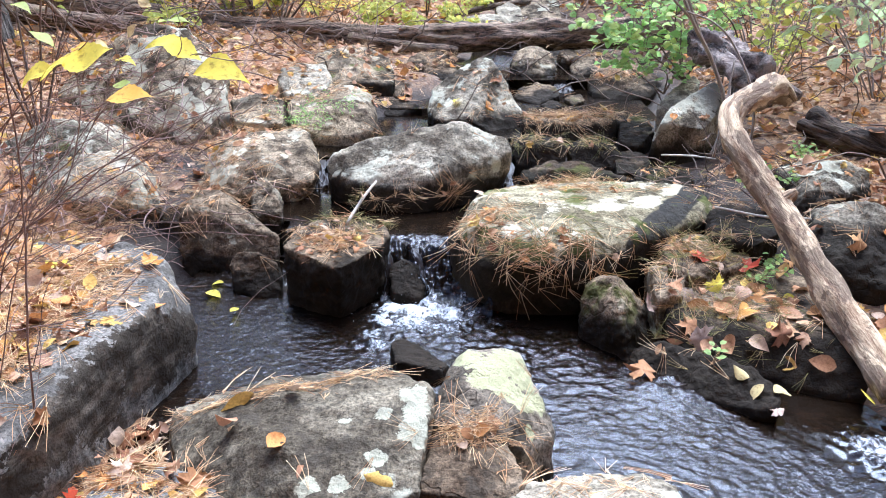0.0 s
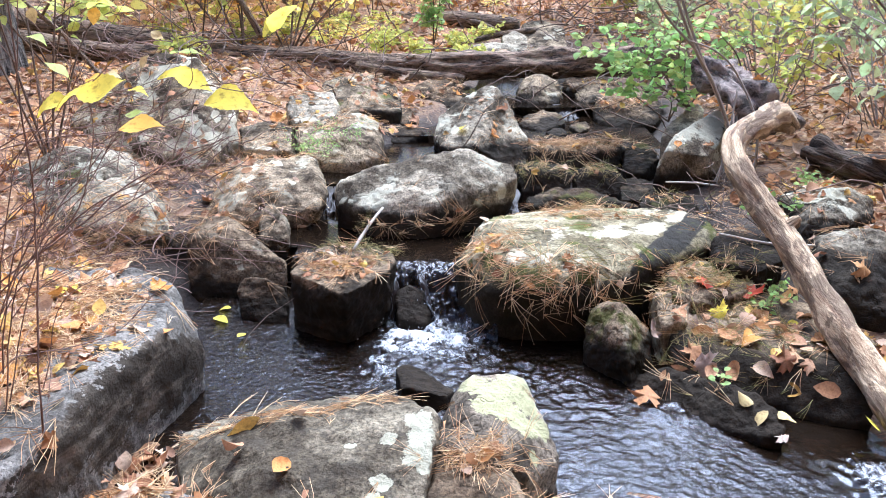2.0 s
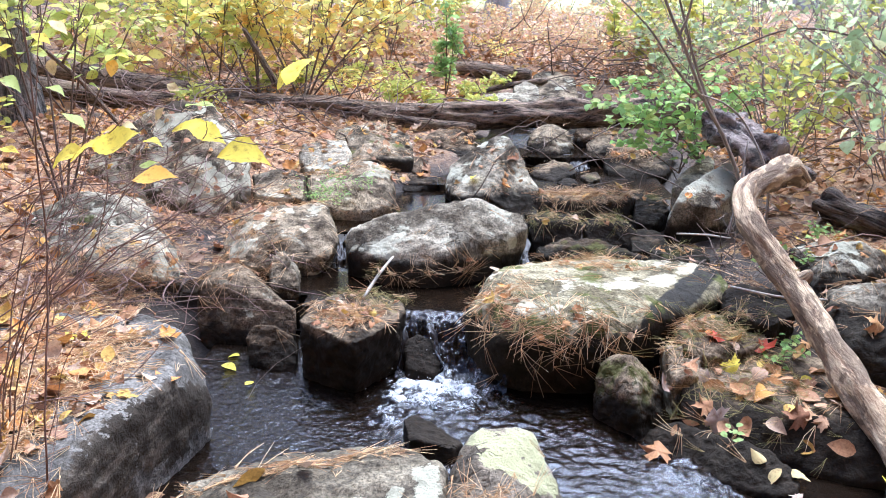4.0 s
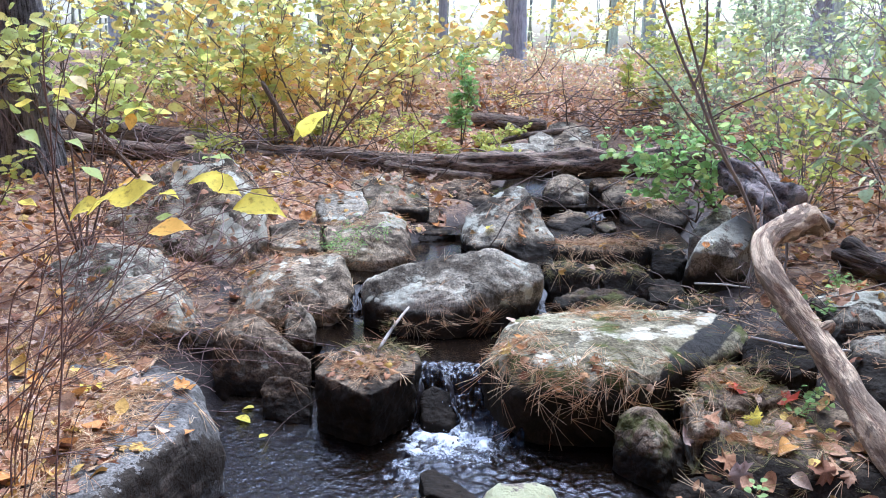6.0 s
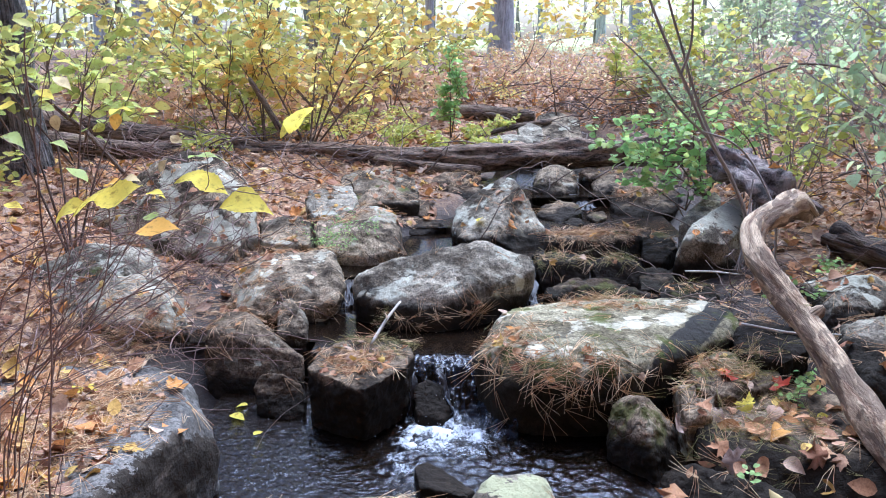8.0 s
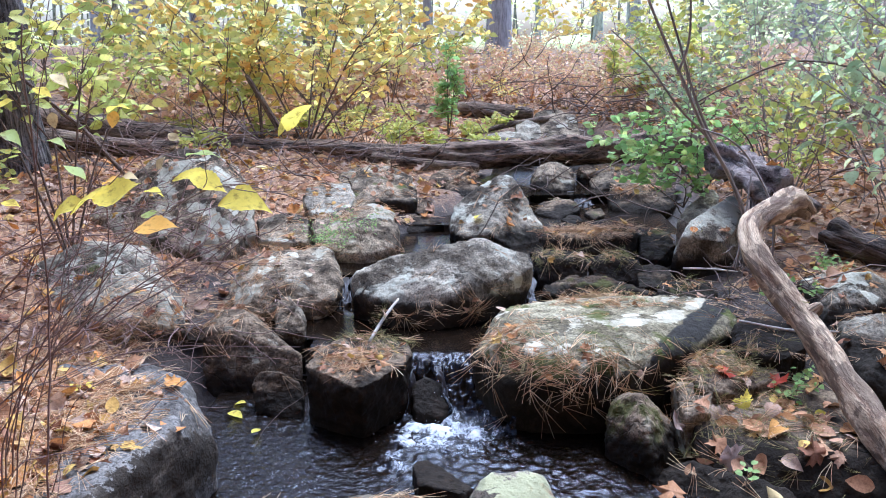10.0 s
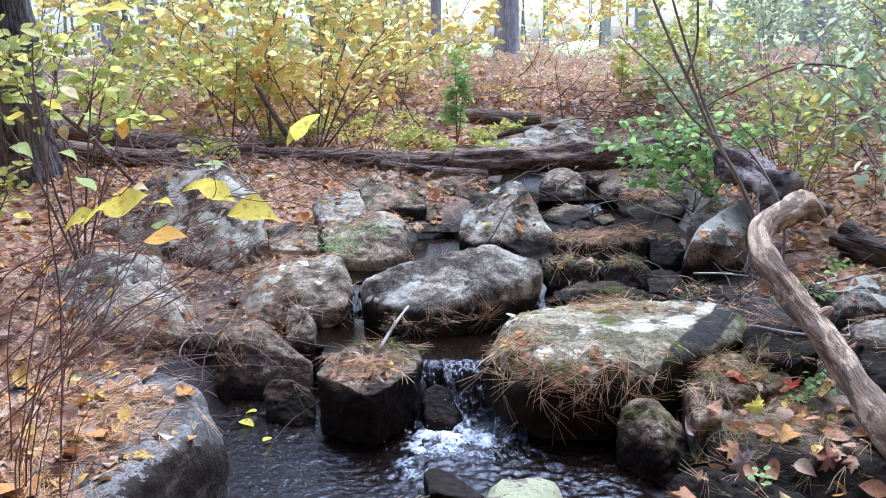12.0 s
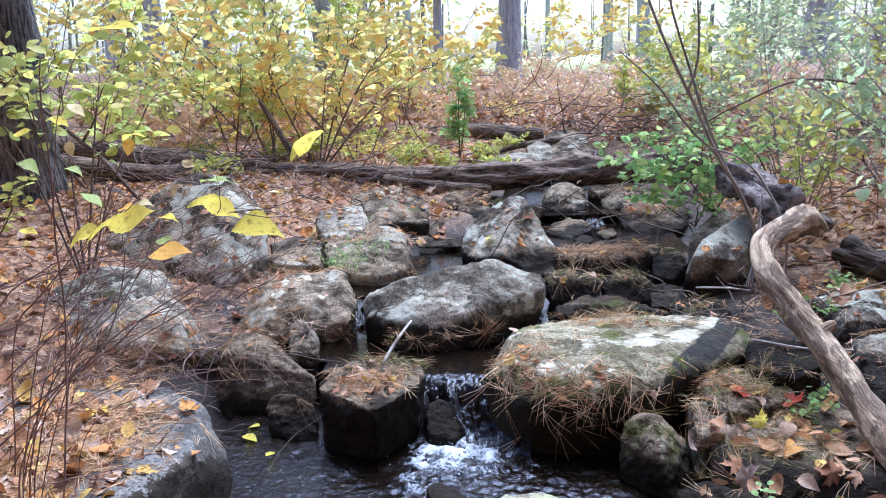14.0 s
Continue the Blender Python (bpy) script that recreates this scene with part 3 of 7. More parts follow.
def ground_z(x, y):
    d = bank(x, y)
    left = x < table(MIDDLE, y)
    # the lower pool reaches further back on its left side
    cove = 0.32 * min(1.0, max(0.0, (-0.28 - x) / 0.25)) * min(1.0, max(0.0, (4.2 - y) / 0.6))
    z = table(BED, y - cove)
    if d > 0:
        rise = 1 - math.exp(-d / 0.25)
        z += rise * (0.13 if left else 0.12)
        slope = (0.09 if left else 0.09) / (1 + max(0.0, y - 14) * 0.12)
        z += slope * 9 * (1 - math.exp(-d / 9))
    near = 1 / (1 + max(0.0, y - 12) * 0.1)
    z += (0.05 * noise.noise(Vector((x * 0.9, y * 0.9, 3))) + 0.025 * fbm(Vector((x * 4, y * 4, 1)), 3)) * (1.0 if d > 0 else 0.6) * near
    return z


def in_hollow(x, y):
    """1 in the hollows between the stones, where ground is darker and leaves fewer, 0 on the leafy banks."""
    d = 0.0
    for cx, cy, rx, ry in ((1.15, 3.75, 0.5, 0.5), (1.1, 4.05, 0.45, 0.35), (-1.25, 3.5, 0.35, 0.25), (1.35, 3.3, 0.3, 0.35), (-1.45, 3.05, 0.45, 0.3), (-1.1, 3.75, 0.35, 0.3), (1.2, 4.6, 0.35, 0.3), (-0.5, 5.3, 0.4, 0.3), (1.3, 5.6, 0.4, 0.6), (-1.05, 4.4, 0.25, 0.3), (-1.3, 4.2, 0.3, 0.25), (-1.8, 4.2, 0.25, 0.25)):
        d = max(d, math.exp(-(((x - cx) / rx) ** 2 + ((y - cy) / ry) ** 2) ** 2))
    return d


xs = np.unique(np.round(np.concatenate([-np.geomspace(4.2, 400, 34), np.arange(-4.2, 4.2, 0.055), np.geomspace(4.2, 400, 34)]), 3))
ys = np.unique(np.round(np.concatenate([-np.geomspace(0.5, 30, 14), np.arange(-0.5, 1.0, 0.12), np.arange(1.0, 9.0, 0.055), np.geomspace(9.0, 600, 60)]), 3))
gv, gd = [], []
for yy in ys:
    for xx in xs:
        gv.append((xx, yy, ground_z(xx, yy)))
        gd.append(min(1.0, max(0.0, bank(xx, yy) / (0.6 if xx < 0 or yy > 5 else 1.3))) * (1 - in_hollow(xx, yy)))
w = len(xs)
gf = [(j * w + i, j * w + i + 1, (j + 1) * w + i + 1, (j + 1) * w + i) for j in range(len(ys) - 1) for i in range(w - 1)]
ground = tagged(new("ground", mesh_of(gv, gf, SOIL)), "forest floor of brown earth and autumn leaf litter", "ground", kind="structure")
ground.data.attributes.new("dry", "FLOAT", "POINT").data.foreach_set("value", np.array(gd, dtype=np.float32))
ground.data.attributes.new("grass", "FLOAT", "POINT").data.foreach_set("value", np.array([min(1.0, max(0.0, (v[1] - 19) / 6)) for v in gv], dtype=np.float32))

# ---- stones ----
SUPPORTS = [ground]


def rock(name, base, corners, back, mat, label, wet=-9.0, lichen=0.3, moss=0.0, chip=1.0, group="", soft=1, voxel=0.0, category="rock"):
    """A stone: the hull of its main corners (metres from the base), closed behind and sunk into its bed,
    then worn round and roughened at three scales."""
    pts = [Vector(c) for c in corners]
    top = max(p.z for p in pts)
    cen = sum(pts, Vector()) / len(pts)
    hull = list(pts)
    low = [p for p in pts if p.z < 0.55 * top]
    for p in low if len(low) > 2 else pts:
        hull.append(Vector((cen.x + (p.x - cen.x) * 0.97, cen.y + (p.y - cen.y) * 0.97, -0.12)))
    for p in pts:
        if p.z > 0.55 * top and p.y > cen.y:
            hull.append(Vector((cen.x + (p.x - cen.x) * 0.88, p.y + back, p.z * 0.72)))
            hull.append(Vector((cen.x + (p.x - cen.x) * 0.85, p.y + back * 1.2, -0.12)))
    bm = bmesh.new()
    for p in hull:
        bm.verts.new(p)
    bmesh.ops.convex_hull(bm, input=bm.verts)
    bmesh.ops.delete(bm, geom=[v for v in bm.verts if not v.link_faces], context="VERTS")
    bmesh.ops.recalc_face_normals(bm, faces=bm.faces)
    me = bpy.data.meshes.new("mesh")
    bm.to_mesh(me)
    bm.free()
    size = max(max(p[i] for p in hull) - min(p[i] for p in hull) for i in range(3))
    tmp = new("tmp", me)
    mod = tmp.modifiers.new("r", "REMESH")
    mod.mode = "VOXEL"
    mod.voxel_size = voxel or max(0.006, size / (84 if base[1] < 3.6 else 64))
    dg = bpy.context.evaluated_depsgraph_get()
    me2 = bpy.data.meshes.new_from_object(tmp.evaluated_get(dg))
    bpy.data.objects.remove(tmp)
    bm = bmesh.new()
    bm.from_mesh(me2)
    for i in range(soft):
        bmesh.ops.smooth_vert(bm, verts=bm.verts, factor=0.3, use_axis_x=True, use_axis_y=True, use_axis_z=True)
    # broken facets
    dice = random.Random(int(abs(base[0] * 917 + base[1] * 131)))
    cen = sum((v.co for v in bm.verts), Vector()) / len(bm.verts)
    co = np.array([v.co[:] for v in bm.verts])
    mid = np.array(cen)
    turn = dice.uniform(0, 6.28)
    for k in range(8):
        zk = 1 - (k + 0.5) / 8 * 1.4
        rk, ak = math.sqrt(max(0.0, 1 - zk * zk)), k * 2.4 + turn + dice.gauss(0, 0.3)
        d = np.array((math.cos(ak) * rk, math.sin(ak) * rk, zk + dice.gauss(0, 0.1)))
        d /= np.linalg.norm(d)
        along = (co - mid) @ d
        over = along - along.max() * (1 - dice.uniform(0.008, 0.04))
        co -= np.outer(np.maximum(over, 0.0) * 0.96, d)
    for v, c in zip(bm.verts, co):
        v.co = c
    bm.normal_update()
    shift = Vector(base) * 3.7
    a = min(size, 0.6) * 0.03 * chip
    moves = []
    for v in bm.verts:
        p = v.co + shift
        ridge = 1 - abs(noise.noise(p * 6.5)) * 2
        strata = noise.noise(Vector((p.x * 3, p.y * 3, p.z * 22))) * 0.08
        cell = noise.voronoi(p * 7.0)[0]
        plate = 0.9 * (min(cell[1] - cell[0], 0.35) - 0.2)
        pit = -0.5 * max(0.0, noise.noise(p * 19 + Vector((3, 8, 1))) - 0.35)
        d = a * (0.8 * noise.noise(p * 4) + 0.35 * ridge * noise.noise(p * 3 + Vector((5, 5, 5))) + 0.5 * noise.noise(p * 11) + strata + plate + pit) + 0.007 * chip * (0.55 - abs(noise.noise(p * 16)) * 2) * 0.6 + 0.006 * chip * fbm(p * 34, 3)
        moves.append(v.normal * d)
    for v, d in zip(bm.verts, moves):
        v.co += d
    bm.to_mesh(me2)
    bm.free()
    me2.materials.clear()
    me2.materials.append(mat)
    me2.shade_smooth()
    ob = tagged(new(name, me2), label, category, group)
    ob.location = base
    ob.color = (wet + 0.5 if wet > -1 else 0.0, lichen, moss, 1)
    SUPPORTS.append(ob)
    return ob

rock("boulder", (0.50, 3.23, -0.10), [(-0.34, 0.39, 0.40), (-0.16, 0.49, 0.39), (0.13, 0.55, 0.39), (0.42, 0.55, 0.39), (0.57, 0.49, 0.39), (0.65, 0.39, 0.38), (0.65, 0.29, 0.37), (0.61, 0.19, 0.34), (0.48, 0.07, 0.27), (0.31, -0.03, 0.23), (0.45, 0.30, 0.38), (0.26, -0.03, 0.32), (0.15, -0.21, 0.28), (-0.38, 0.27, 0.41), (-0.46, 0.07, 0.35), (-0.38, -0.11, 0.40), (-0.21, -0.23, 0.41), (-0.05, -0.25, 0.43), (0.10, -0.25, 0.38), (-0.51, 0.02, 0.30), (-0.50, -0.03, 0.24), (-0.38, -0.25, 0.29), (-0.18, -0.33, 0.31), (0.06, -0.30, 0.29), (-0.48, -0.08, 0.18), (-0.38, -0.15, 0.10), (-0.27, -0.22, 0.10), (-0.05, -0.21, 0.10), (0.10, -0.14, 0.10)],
     0.25, SHADEBANDED, "large pale boulder with white lichen and pine needles beside the waterfall", 0.235, 0.42, 0.55, 0.7)
rock("boulder", (-0.42, 3.04, -0.10), [(-0.22, 0.02, 0.34), (0.02, -0.18, 0.33), (0.16, 0.00, 0.35), (0.18, 0.21, 0.31), (0.16, 0.32, 0.32), (-0.02, 0.36, 0.34), (-0.11, 0.32, 0.35), (-0.21, 0.18, 0.35), (-0.22, 0.05, 0.10), (0.01, -0.06, 0.10), (0.15, 0.17, 0.10), (-0.21, -0.01, 0.24)],
     0.0, BROWN, "dark wet square rock topped with leaves and needles by the waterfall", 0.24, 0.1, 0.3, 0.9)
rock("rock", (-0.95, 3.38, -0.05), [(-0.22, 0.12, 0.27), (-0.20, 0.24, 0.32), (-0.11, 0.28, 0.34), (-0.02, 0.18, 0.32), (0.23, 0.04, 0.18), (0.22, 0.00, 0.10), (0.02, -0.02, 0.08), (-0.20, 0.02, 0.08), (-0.23, 0.09, 0.19), (-0.09, 0.09, 0.29)],
     0.2, BROWN, "brown pointed rock with dry needles along its edge", 0.06, 0.2, 0.25, 0.7)
rock("rock", (-0.77, 3.08, -0.10), [(-0.13, 0.14, 0.22), (-0.09, 0.16, 0.25), (0.00, 0.14, 0.25), (0.07, 0.12, 0.22), (0.10, 0.07, 0.16), (0.10, 0.02, 0.11), (-0.10, 0.07, 0.12), (-0.01, 0.02, 0.10)],
     0.1, BROWN, "small dark wet rock at the pool edge", 0.09, 0.05, 0.2, 1, soft=3)
# the black underside is wet algae and the overhang's shade in one colour
rock("boulder", (-0.14, 3.94, 0.05), [(-0.29, 0.04, 0.37), (-0.07, 0.09, 0.41), (0.06, 0.12, 0.44), (0.19, 0.12, 0.46), (0.30, 0.11, 0.42), (0.42, 0.08, 0.39), (-0.44, 0.01, 0.29), (-0.39, 0.02, 0.34), (-0.42, -0.09, 0.23), (-0.27, -0.20, 0.24), (-0.11, -0.24, 0.22), (0.07, -0.21, 0.27), (0.28, -0.10, 0.29), (0.44, 0.02, 0.30), (0.45, 0.05, 0.36), (-0.39, -0.10, 0.11), (-0.22, -0.23, 0.12), (-0.01, -0.27, 0.12), (0.18, -0.14, 0.12), (0.31, -0.04, 0.16), (-0.06, -0.18, 0.31), (0.15, -0.14, 0.33)],
     0.2, PALE, "pale grey boulder with black wet underside in midstream", 0.285, 0.34, 0.2, 0.9)
rock("boulder", (-0.93, 4.08, 0.05), [(-0.31, -0.08, 0.16), (-0.28, 0.12, 0.27), (-0.24, 0.22, 0.32), (-0.13, 0.27, 0.33), (0.13, 0.27, 0.35), (0.20, 0.22, 0.35), (0.24, 0.07, 0.31), (0.30, -0.08, 0.24), (-0.15, -0.13, 0.25), (0.08, -0.16, 0.29), (-0.22, -0.23, 0.15), (0.06, -0.28, 0.17), (0.28, -0.23, 0.21), (0.22, -0.03, 0.33), (-0.16, 0.04, 0.31)],
     0.15, GRANITE, "rounded grey-brown boulder on the stream bank", 0.16, 0.5, 0.2, 1)
rock("rock", (-0.82, 3.64, 0.05), [(-0.08, 0.06, 0.22), (-0.04, 0.11, 0.25), (0.05, 0.01, 0.22), (0.08, -0.09, 0.15), (-0.04, -0.09, 0.14)],
     0.1, GRANITE, "small grey rock beside the bank boulder", 0.18, 0.2, 0.2, 1)
rock("boulder", (-1.80, 3.89, 0.10), [(-0.46, 0.11, 0.19), (-0.45, 0.21, 0.27), (-0.35, 0.31, 0.32), (-0.19, 0.36, 0.36), (0.03, 0.33, 0.35), (0.15, 0.21, 0.29), (0.23, 0.06, 0.20), (-0.24, -0.01, 0.20), (0.01, -0.01, 0.21), (-0.13, 0.16, 0.32), (0.09, 0.14, 0.31)],
     0.3, PALE, "large pale lichen-covered boulder on the leafy bank", -9, 0.5, 0.35, 1.1)
rock("boulder", (-1.62, 3.63, 0.10), [(-0.40, 0.12, 0.16), (-0.39, 0.23, 0.22), (-0.18, 0.29, 0.23), (0.03, 0.31, 0.28), (0.14, 0.23, 0.26), (0.24, 0.12, 0.19), (0.33, -0.03, 0.11), (0.09, -0.07, 0.16), (-0.27, -0.03, 0.12), (-0.11, 0.05, 0.21), (0.18, 0.07, 0.22)],
     0.2, PALE, "pale flat-sided boulder half buried in needles", -9, 0.4, 0.1, 0.9)
rock("boulder", (-1.66, 4.81, 0.20), [(-0.62, 0.09, 0.29), (-0.46, 0.19, 0.45), (-0.24, 0.29, 0.59), (-0.10, 0.39, 0.64), (0.11, 0.29, 0.60), (0.22, 0.19, 0.48), (0.39, -0.01, 0.35), (0.42, -0.11, 0.24), (0.35, -0.31, 0.15), (0.23, -0.41, 0.11), (-0.00, -0.36, 0.19), (-0.29, -0.21, 0.19), (0.17, -0.06, 0.46), (-0.25, -0.01, 0.41)],
     0.5, GRANITE, "big weathered boulder draped with roots and leaves", -9, 0.6, 0.2, 1.3)
rock("boulder", (-0.66, 4.83, 0.10), [(-0.26, -0.08, 0.32), (-0.25, 0.07, 0.36), (-0.14, 0.17, 0.37), (0.06, 0.17, 0.40), (0.19, 0.12, 0.37), (0.24, -0.03, 0.31), (0.25, -0.23, 0.23), (0.05, -0.33, 0.21), (-0.17, -0.28, 0.23), (0.04, -0.18, 0.33), (0.16, -0.15, 0.32)],
     0.2, GRANITE, "grey rock with pale top and small green plants", 0.26, 0.3, 0.3, 1)
rock("rock", (-1.00, 5.17, 0.20), [(-0.03, -0.07, 0.30), (-0.05, 0.13, 0.35), (0.04, 0.23, 0.37), (0.20, 0.23, 0.36), (0.27, 0.03, 0.32), (0.27, -0.17, 0.27), (0.04, -0.22, 0.25)],
     0.2, PALE, "pale lichened rock on the bank", -9, 0.35, 0.2, 1)
rock("rock", (-1.09, 4.71, 0.10), [(-0.17, 0.14, 0.34), (-0.03, 0.24, 0.37), (0.13, 0.14, 0.36), (0.20, -0.21, 0.29), (0.01, -0.21, 0.29), (-0.11, -0.11, 0.29)],
     0.1, GRANITE, "brown-grey rock among fallen leaves", -9, 0.2, 0.25, 1)
rock("boulder", (-0.68, 5.71, 0.20), [(-0.22, -0.11, 0.29), (-0.24, 0.14, 0.36), (-0.10, 0.29, 0.39), (0.09, 0.29, 0.39), (0.25, 0.19, 0.33), (0.31, -0.01, 0.27), (0.32, -0.21, 0.21), (-0.03, -0.31, 0.25), (-0.19, -0.26, 0.24), (0.01, -0.06, 0.33)],
     0.3, GRANITE, "mossy boulder covered in fallen leaves below the log", 0.43, 0.35, 0.5, 1)
rock("boulder", (0.15, 5.14, 0.10), [(0.04, 0.21, 0.52), (0.10, 0.16, 0.52), (0.16, 0.11, 0.42), (0.23, 0.06, 0.31), (0.28, -0.04, 0.22), (0.24, -0.19, 0.12), (-0.15, 0.16, 0.42), (-0.27, 0.11, 0.34), (-0.29, -0.04, 0.25), (-0.24, -0.24, 0.21), (0.02, -0.09, 0.37), (-0.05, -0.29, 0.24), (0.08, -0.29, 0.16)],
     0.2, PALE, "pointed triangular boulder with mottled lichen in midstream", 0.33, 0.42, 0.1, 0.9)
rock("boulder", (1.24, 4.45, 0.10), [(-0.15, -0.07, 0.33), (-0.08, 0.01, 0.40), (0.10, 0.17, 0.46), (0.22, 0.27, 0.49), (0.26, 0.23, 0.46), (0.17, 0.03, 0.35), (0.07, -0.09, 0.30), (-0.19, -0.03, 0.13), (0.07, -0.03, 0.11), (-0.17, -0.04, 0.24), (0.19, 0.05, 0.16)],
     0.12, PALE, "angular grey block with a flat pale top", 0.3, 0.7, 0.1, 0.35, voxel=0.007)
rock("rock", (1.30, 4.89, 0.15), [(-0.14, -0.11, 0.27), (-0.06, 0.01, 0.33), (0.06, 0.11, 0.39), (0.12, 0.13, 0.42), (0.15, 0.09, 0.39), (0.09, -0.09, 0.32), (-0.03, -0.14, 0.24)],
     0.12, PALE, "tilted grey slab behind the angular block", -9, 0.6, 0.1, 0.7)
rock("rock", (0.71, 4.93, 0.10), [(-0.30, -0.01, 0.22), (-0.25, 0.13, 0.23), (0.01, 0.17, 0.23), (0.27, 0.15, 0.23), (0.27, 0.02, 0.22), (0.25, -0.09, 0.14), (-0.05, -0.11, 0.12), (-0.30, -0.09, 0.12), (-0.05, -0.06, 0.21), (0.24, -0.05, 0.22), (-0.28, -0.05, 0.21)],
     0.05, BROWN, "flat brown slab strewn with needles across the stream", 0.31, 0.1, 0.4, 1.2)
rock("rock", (1.05, 4.83, 0.10), [(-0.10, -0.08, 0.19), (-0.06, 0.12, 0.20), (0.04, 0.22, 0.22), (0.13, 0.17, 0.21), (0.12, -0.03, 0.19), (-0.01, -0.23, 0.15), (-0.10, -0.21, 0.16)],
     0.1, BROWN, "brown leaf-strewn rock at the pool outlet", 0.3, 0.1, 0.5, 1.3, soft=2)
rock("rock", (0.96, 4.34, 0.05), [(-0.09, 0.06, 0.19), (-0.01, 0.16, 0.21), (0.08, 0.11, 0.21), (0.10, -0.04, 0.17), (0.05, -0.14, 0.16), (-0.11, -0.14, 0.16)],
     0.1, BROWN, "small dark stone at the foot of the block", 0.26, 0.05, 0.6, 1.2, soft=2)
rock("rock", (0.49, 4.47, 0.08), [(-0.16, -0.02, 0.19), (-0.14, 0.05, 0.23), (-0.05, 0.09, 0.24), (0.10, 0.05, 0.23), (0.13, -0.02, 0.20), (0.12, -0.11, 0.11), (-0.13, -0.11, 0.11), (-0.03, -0.05, 0.22), (0.07, -0.05, 0.21)],
     0.1, BROWN, "dark wet mossy stone in the stream step", 0.36, 0.0, 0.5, 0.8, soft=2)
rock("rock", (0.78, 4.45, 0.08), [(-0.16, -0.03, 0.19), (-0.13, 0.03, 0.22), (-0.03, 0.05, 0.24), (0.09, 0.01, 0.22), (0.15, -0.07, 0.15), (0.12, -0.11, 0.12), (-0.12, -0.11, 0.12), (-0.02, -0.03, 0.21), (0.08, -0.05, 0.19)],
     0.1, BROWN, "dark wet rounded stone in the stream step", 0.36, 0.0, 0.45, 0.8, soft=2)
rock("rock", (0.58, 4.19, 0.05), [(-0.25, -0.09, 0.14), (-0.21, -0.01, 0.19), (-0.05, 0.05, 0.21), (0.12, 0.03, 0.20), (0.25, -0.05, 0.18), (0.35, -0.13, 0.16), (-0.01, -0.15, 0.14), (-0.06, -0.05, 0.20), (-0.20, -0.09, 0.16)],
     0.1, BROWN, "low mossy stone with pine needles behind the big boulder", 0.25, 0.1, 0.6, 1.3, soft=2)
rock("rock", (1.08, 4.10, 0.07), [(-0.15, 0.04, 0.15), (-0.05, 0.07, 0.18), (0.11, 0.07, 0.17), (0.17, 0.06, 0.12), (0.10, -0.12, 0.12), (-0.18, -0.13, 0.12)],
     0.1, BROWN, "low dark stone at the stream edge", 0.24, 0.0, 0.7, 1.3, soft=2)
rock("rock", (0.56, 6.36, 0.20), [(-0.13, -0.11, 0.14), (-0.11, -0.01, 0.25), (-0.04, 0.09, 0.31), (0.09, 0.14, 0.32), (0.19, 0.04, 0.28), (0.21, -0.06, 0.20), (0.15, -0.26, 0.13), (-0.04, -0.26, 0.13), (0.03, -0.16, 0.27)],
     0.2, GRANITE, "rounded grey rock below the fallen log", 0.4, 0.2, 0.3, 1)
rock("rock", (0.78, 6.42, 0.25), [(0.03, 0.13, 0.21), (0.08, 0.18, 0.24), (0.16, 0.18, 0.23), (0.17, 0.08, 0.20), (0.08, -0.02, 0.19)],
     0.1, BROWN, "low wet stone in the stream under the log", 0.41, 0.0, 0.3, 1)
rock("rock", (0.55, 5.91, 0.15), [(-0.13, -0.31, 0.16), (-0.10, -0.16, 0.20), (0.03, -0.11, 0.23), (0.16, -0.16, 0.21), (0.17, -0.31, 0.18), (-0.00, -0.46, 0.15)],
     0.1, BROWN, "dark wet stone on the rim of the upper pool", 0.35, 0.05, 0.4, 1)
rock("rock", (0.97, 5.97, 0.15), [(-0.23, -0.42, 0.17), (-0.19, -0.37, 0.19), (-0.11, -0.37, 0.19), (-0.10, -0.47, 0.17), (-0.19, -0.57, 0.16)],
     0.1, BROWN, "small wet stone on the rim of the upper pool", 0.33, 0.05, 0.4, 1)
rock("rock", (0.88, 6.89, 0.30), [(-0.12, 0.06, 0.08), (-0.01, 0.16, 0.11), (0.13, 0.06, 0.10), (0.10, -0.14, 0.03), (-0.13, -0.14, 0.03)],
     0.2, BROWN, "dark wet stone beneath the fallen log", 0.43, 0.0, 0.3, 1)
rock("rock", (-0.07, 6.30, 0.22), [(-0.26, -0.20, 0.12), (-0.25, 0.00, 0.23), (-0.16, 0.10, 0.28), (-0.02, 0.10, 0.28), (0.10, 0.00, 0.23), (0.12, -0.25, 0.14), (-0.09, -0.35, 0.11), (-0.09, -0.10, 0.23)],
     0.2, BROWN, "dark brown rock under the fallen log", 0.4, 0.1, 0.3, 1, soft=2)
rock("rock", (1.09, 6.42, 0.25), [(-0.21, -0.07, 0.14), (-0.14, 0.03, 0.21), (0.01, 0.08, 0.23), (0.17, 0.03, 0.22), (0.19, -0.12, 0.17), (-0.04, -0.27, 0.13), (-0.19, -0.22, 0.11)],
     0.2, GRANITE, "low grey stone in the upper stream", 0.39, 0.15, 0.3, 1)
rock("rock", (1.17, 5.93, 0.20), [(-0.23, -0.08, 0.14), (-0.18, 0.07, 0.21), (-0.05, 0.17, 0.26), (0.15, 0.17, 0.26), (0.26, 0.02, 0.20), (0.19, -0.23, 0.11), (-0.05, -0.33, 0.09), (-0.22, -0.23, 0.11), (-0.01, -0.08, 0.22)],
     0.2, BROWN, "brown mossy rock at the upper pool", 0.37, 0.1, 0.4, 1, soft=2)
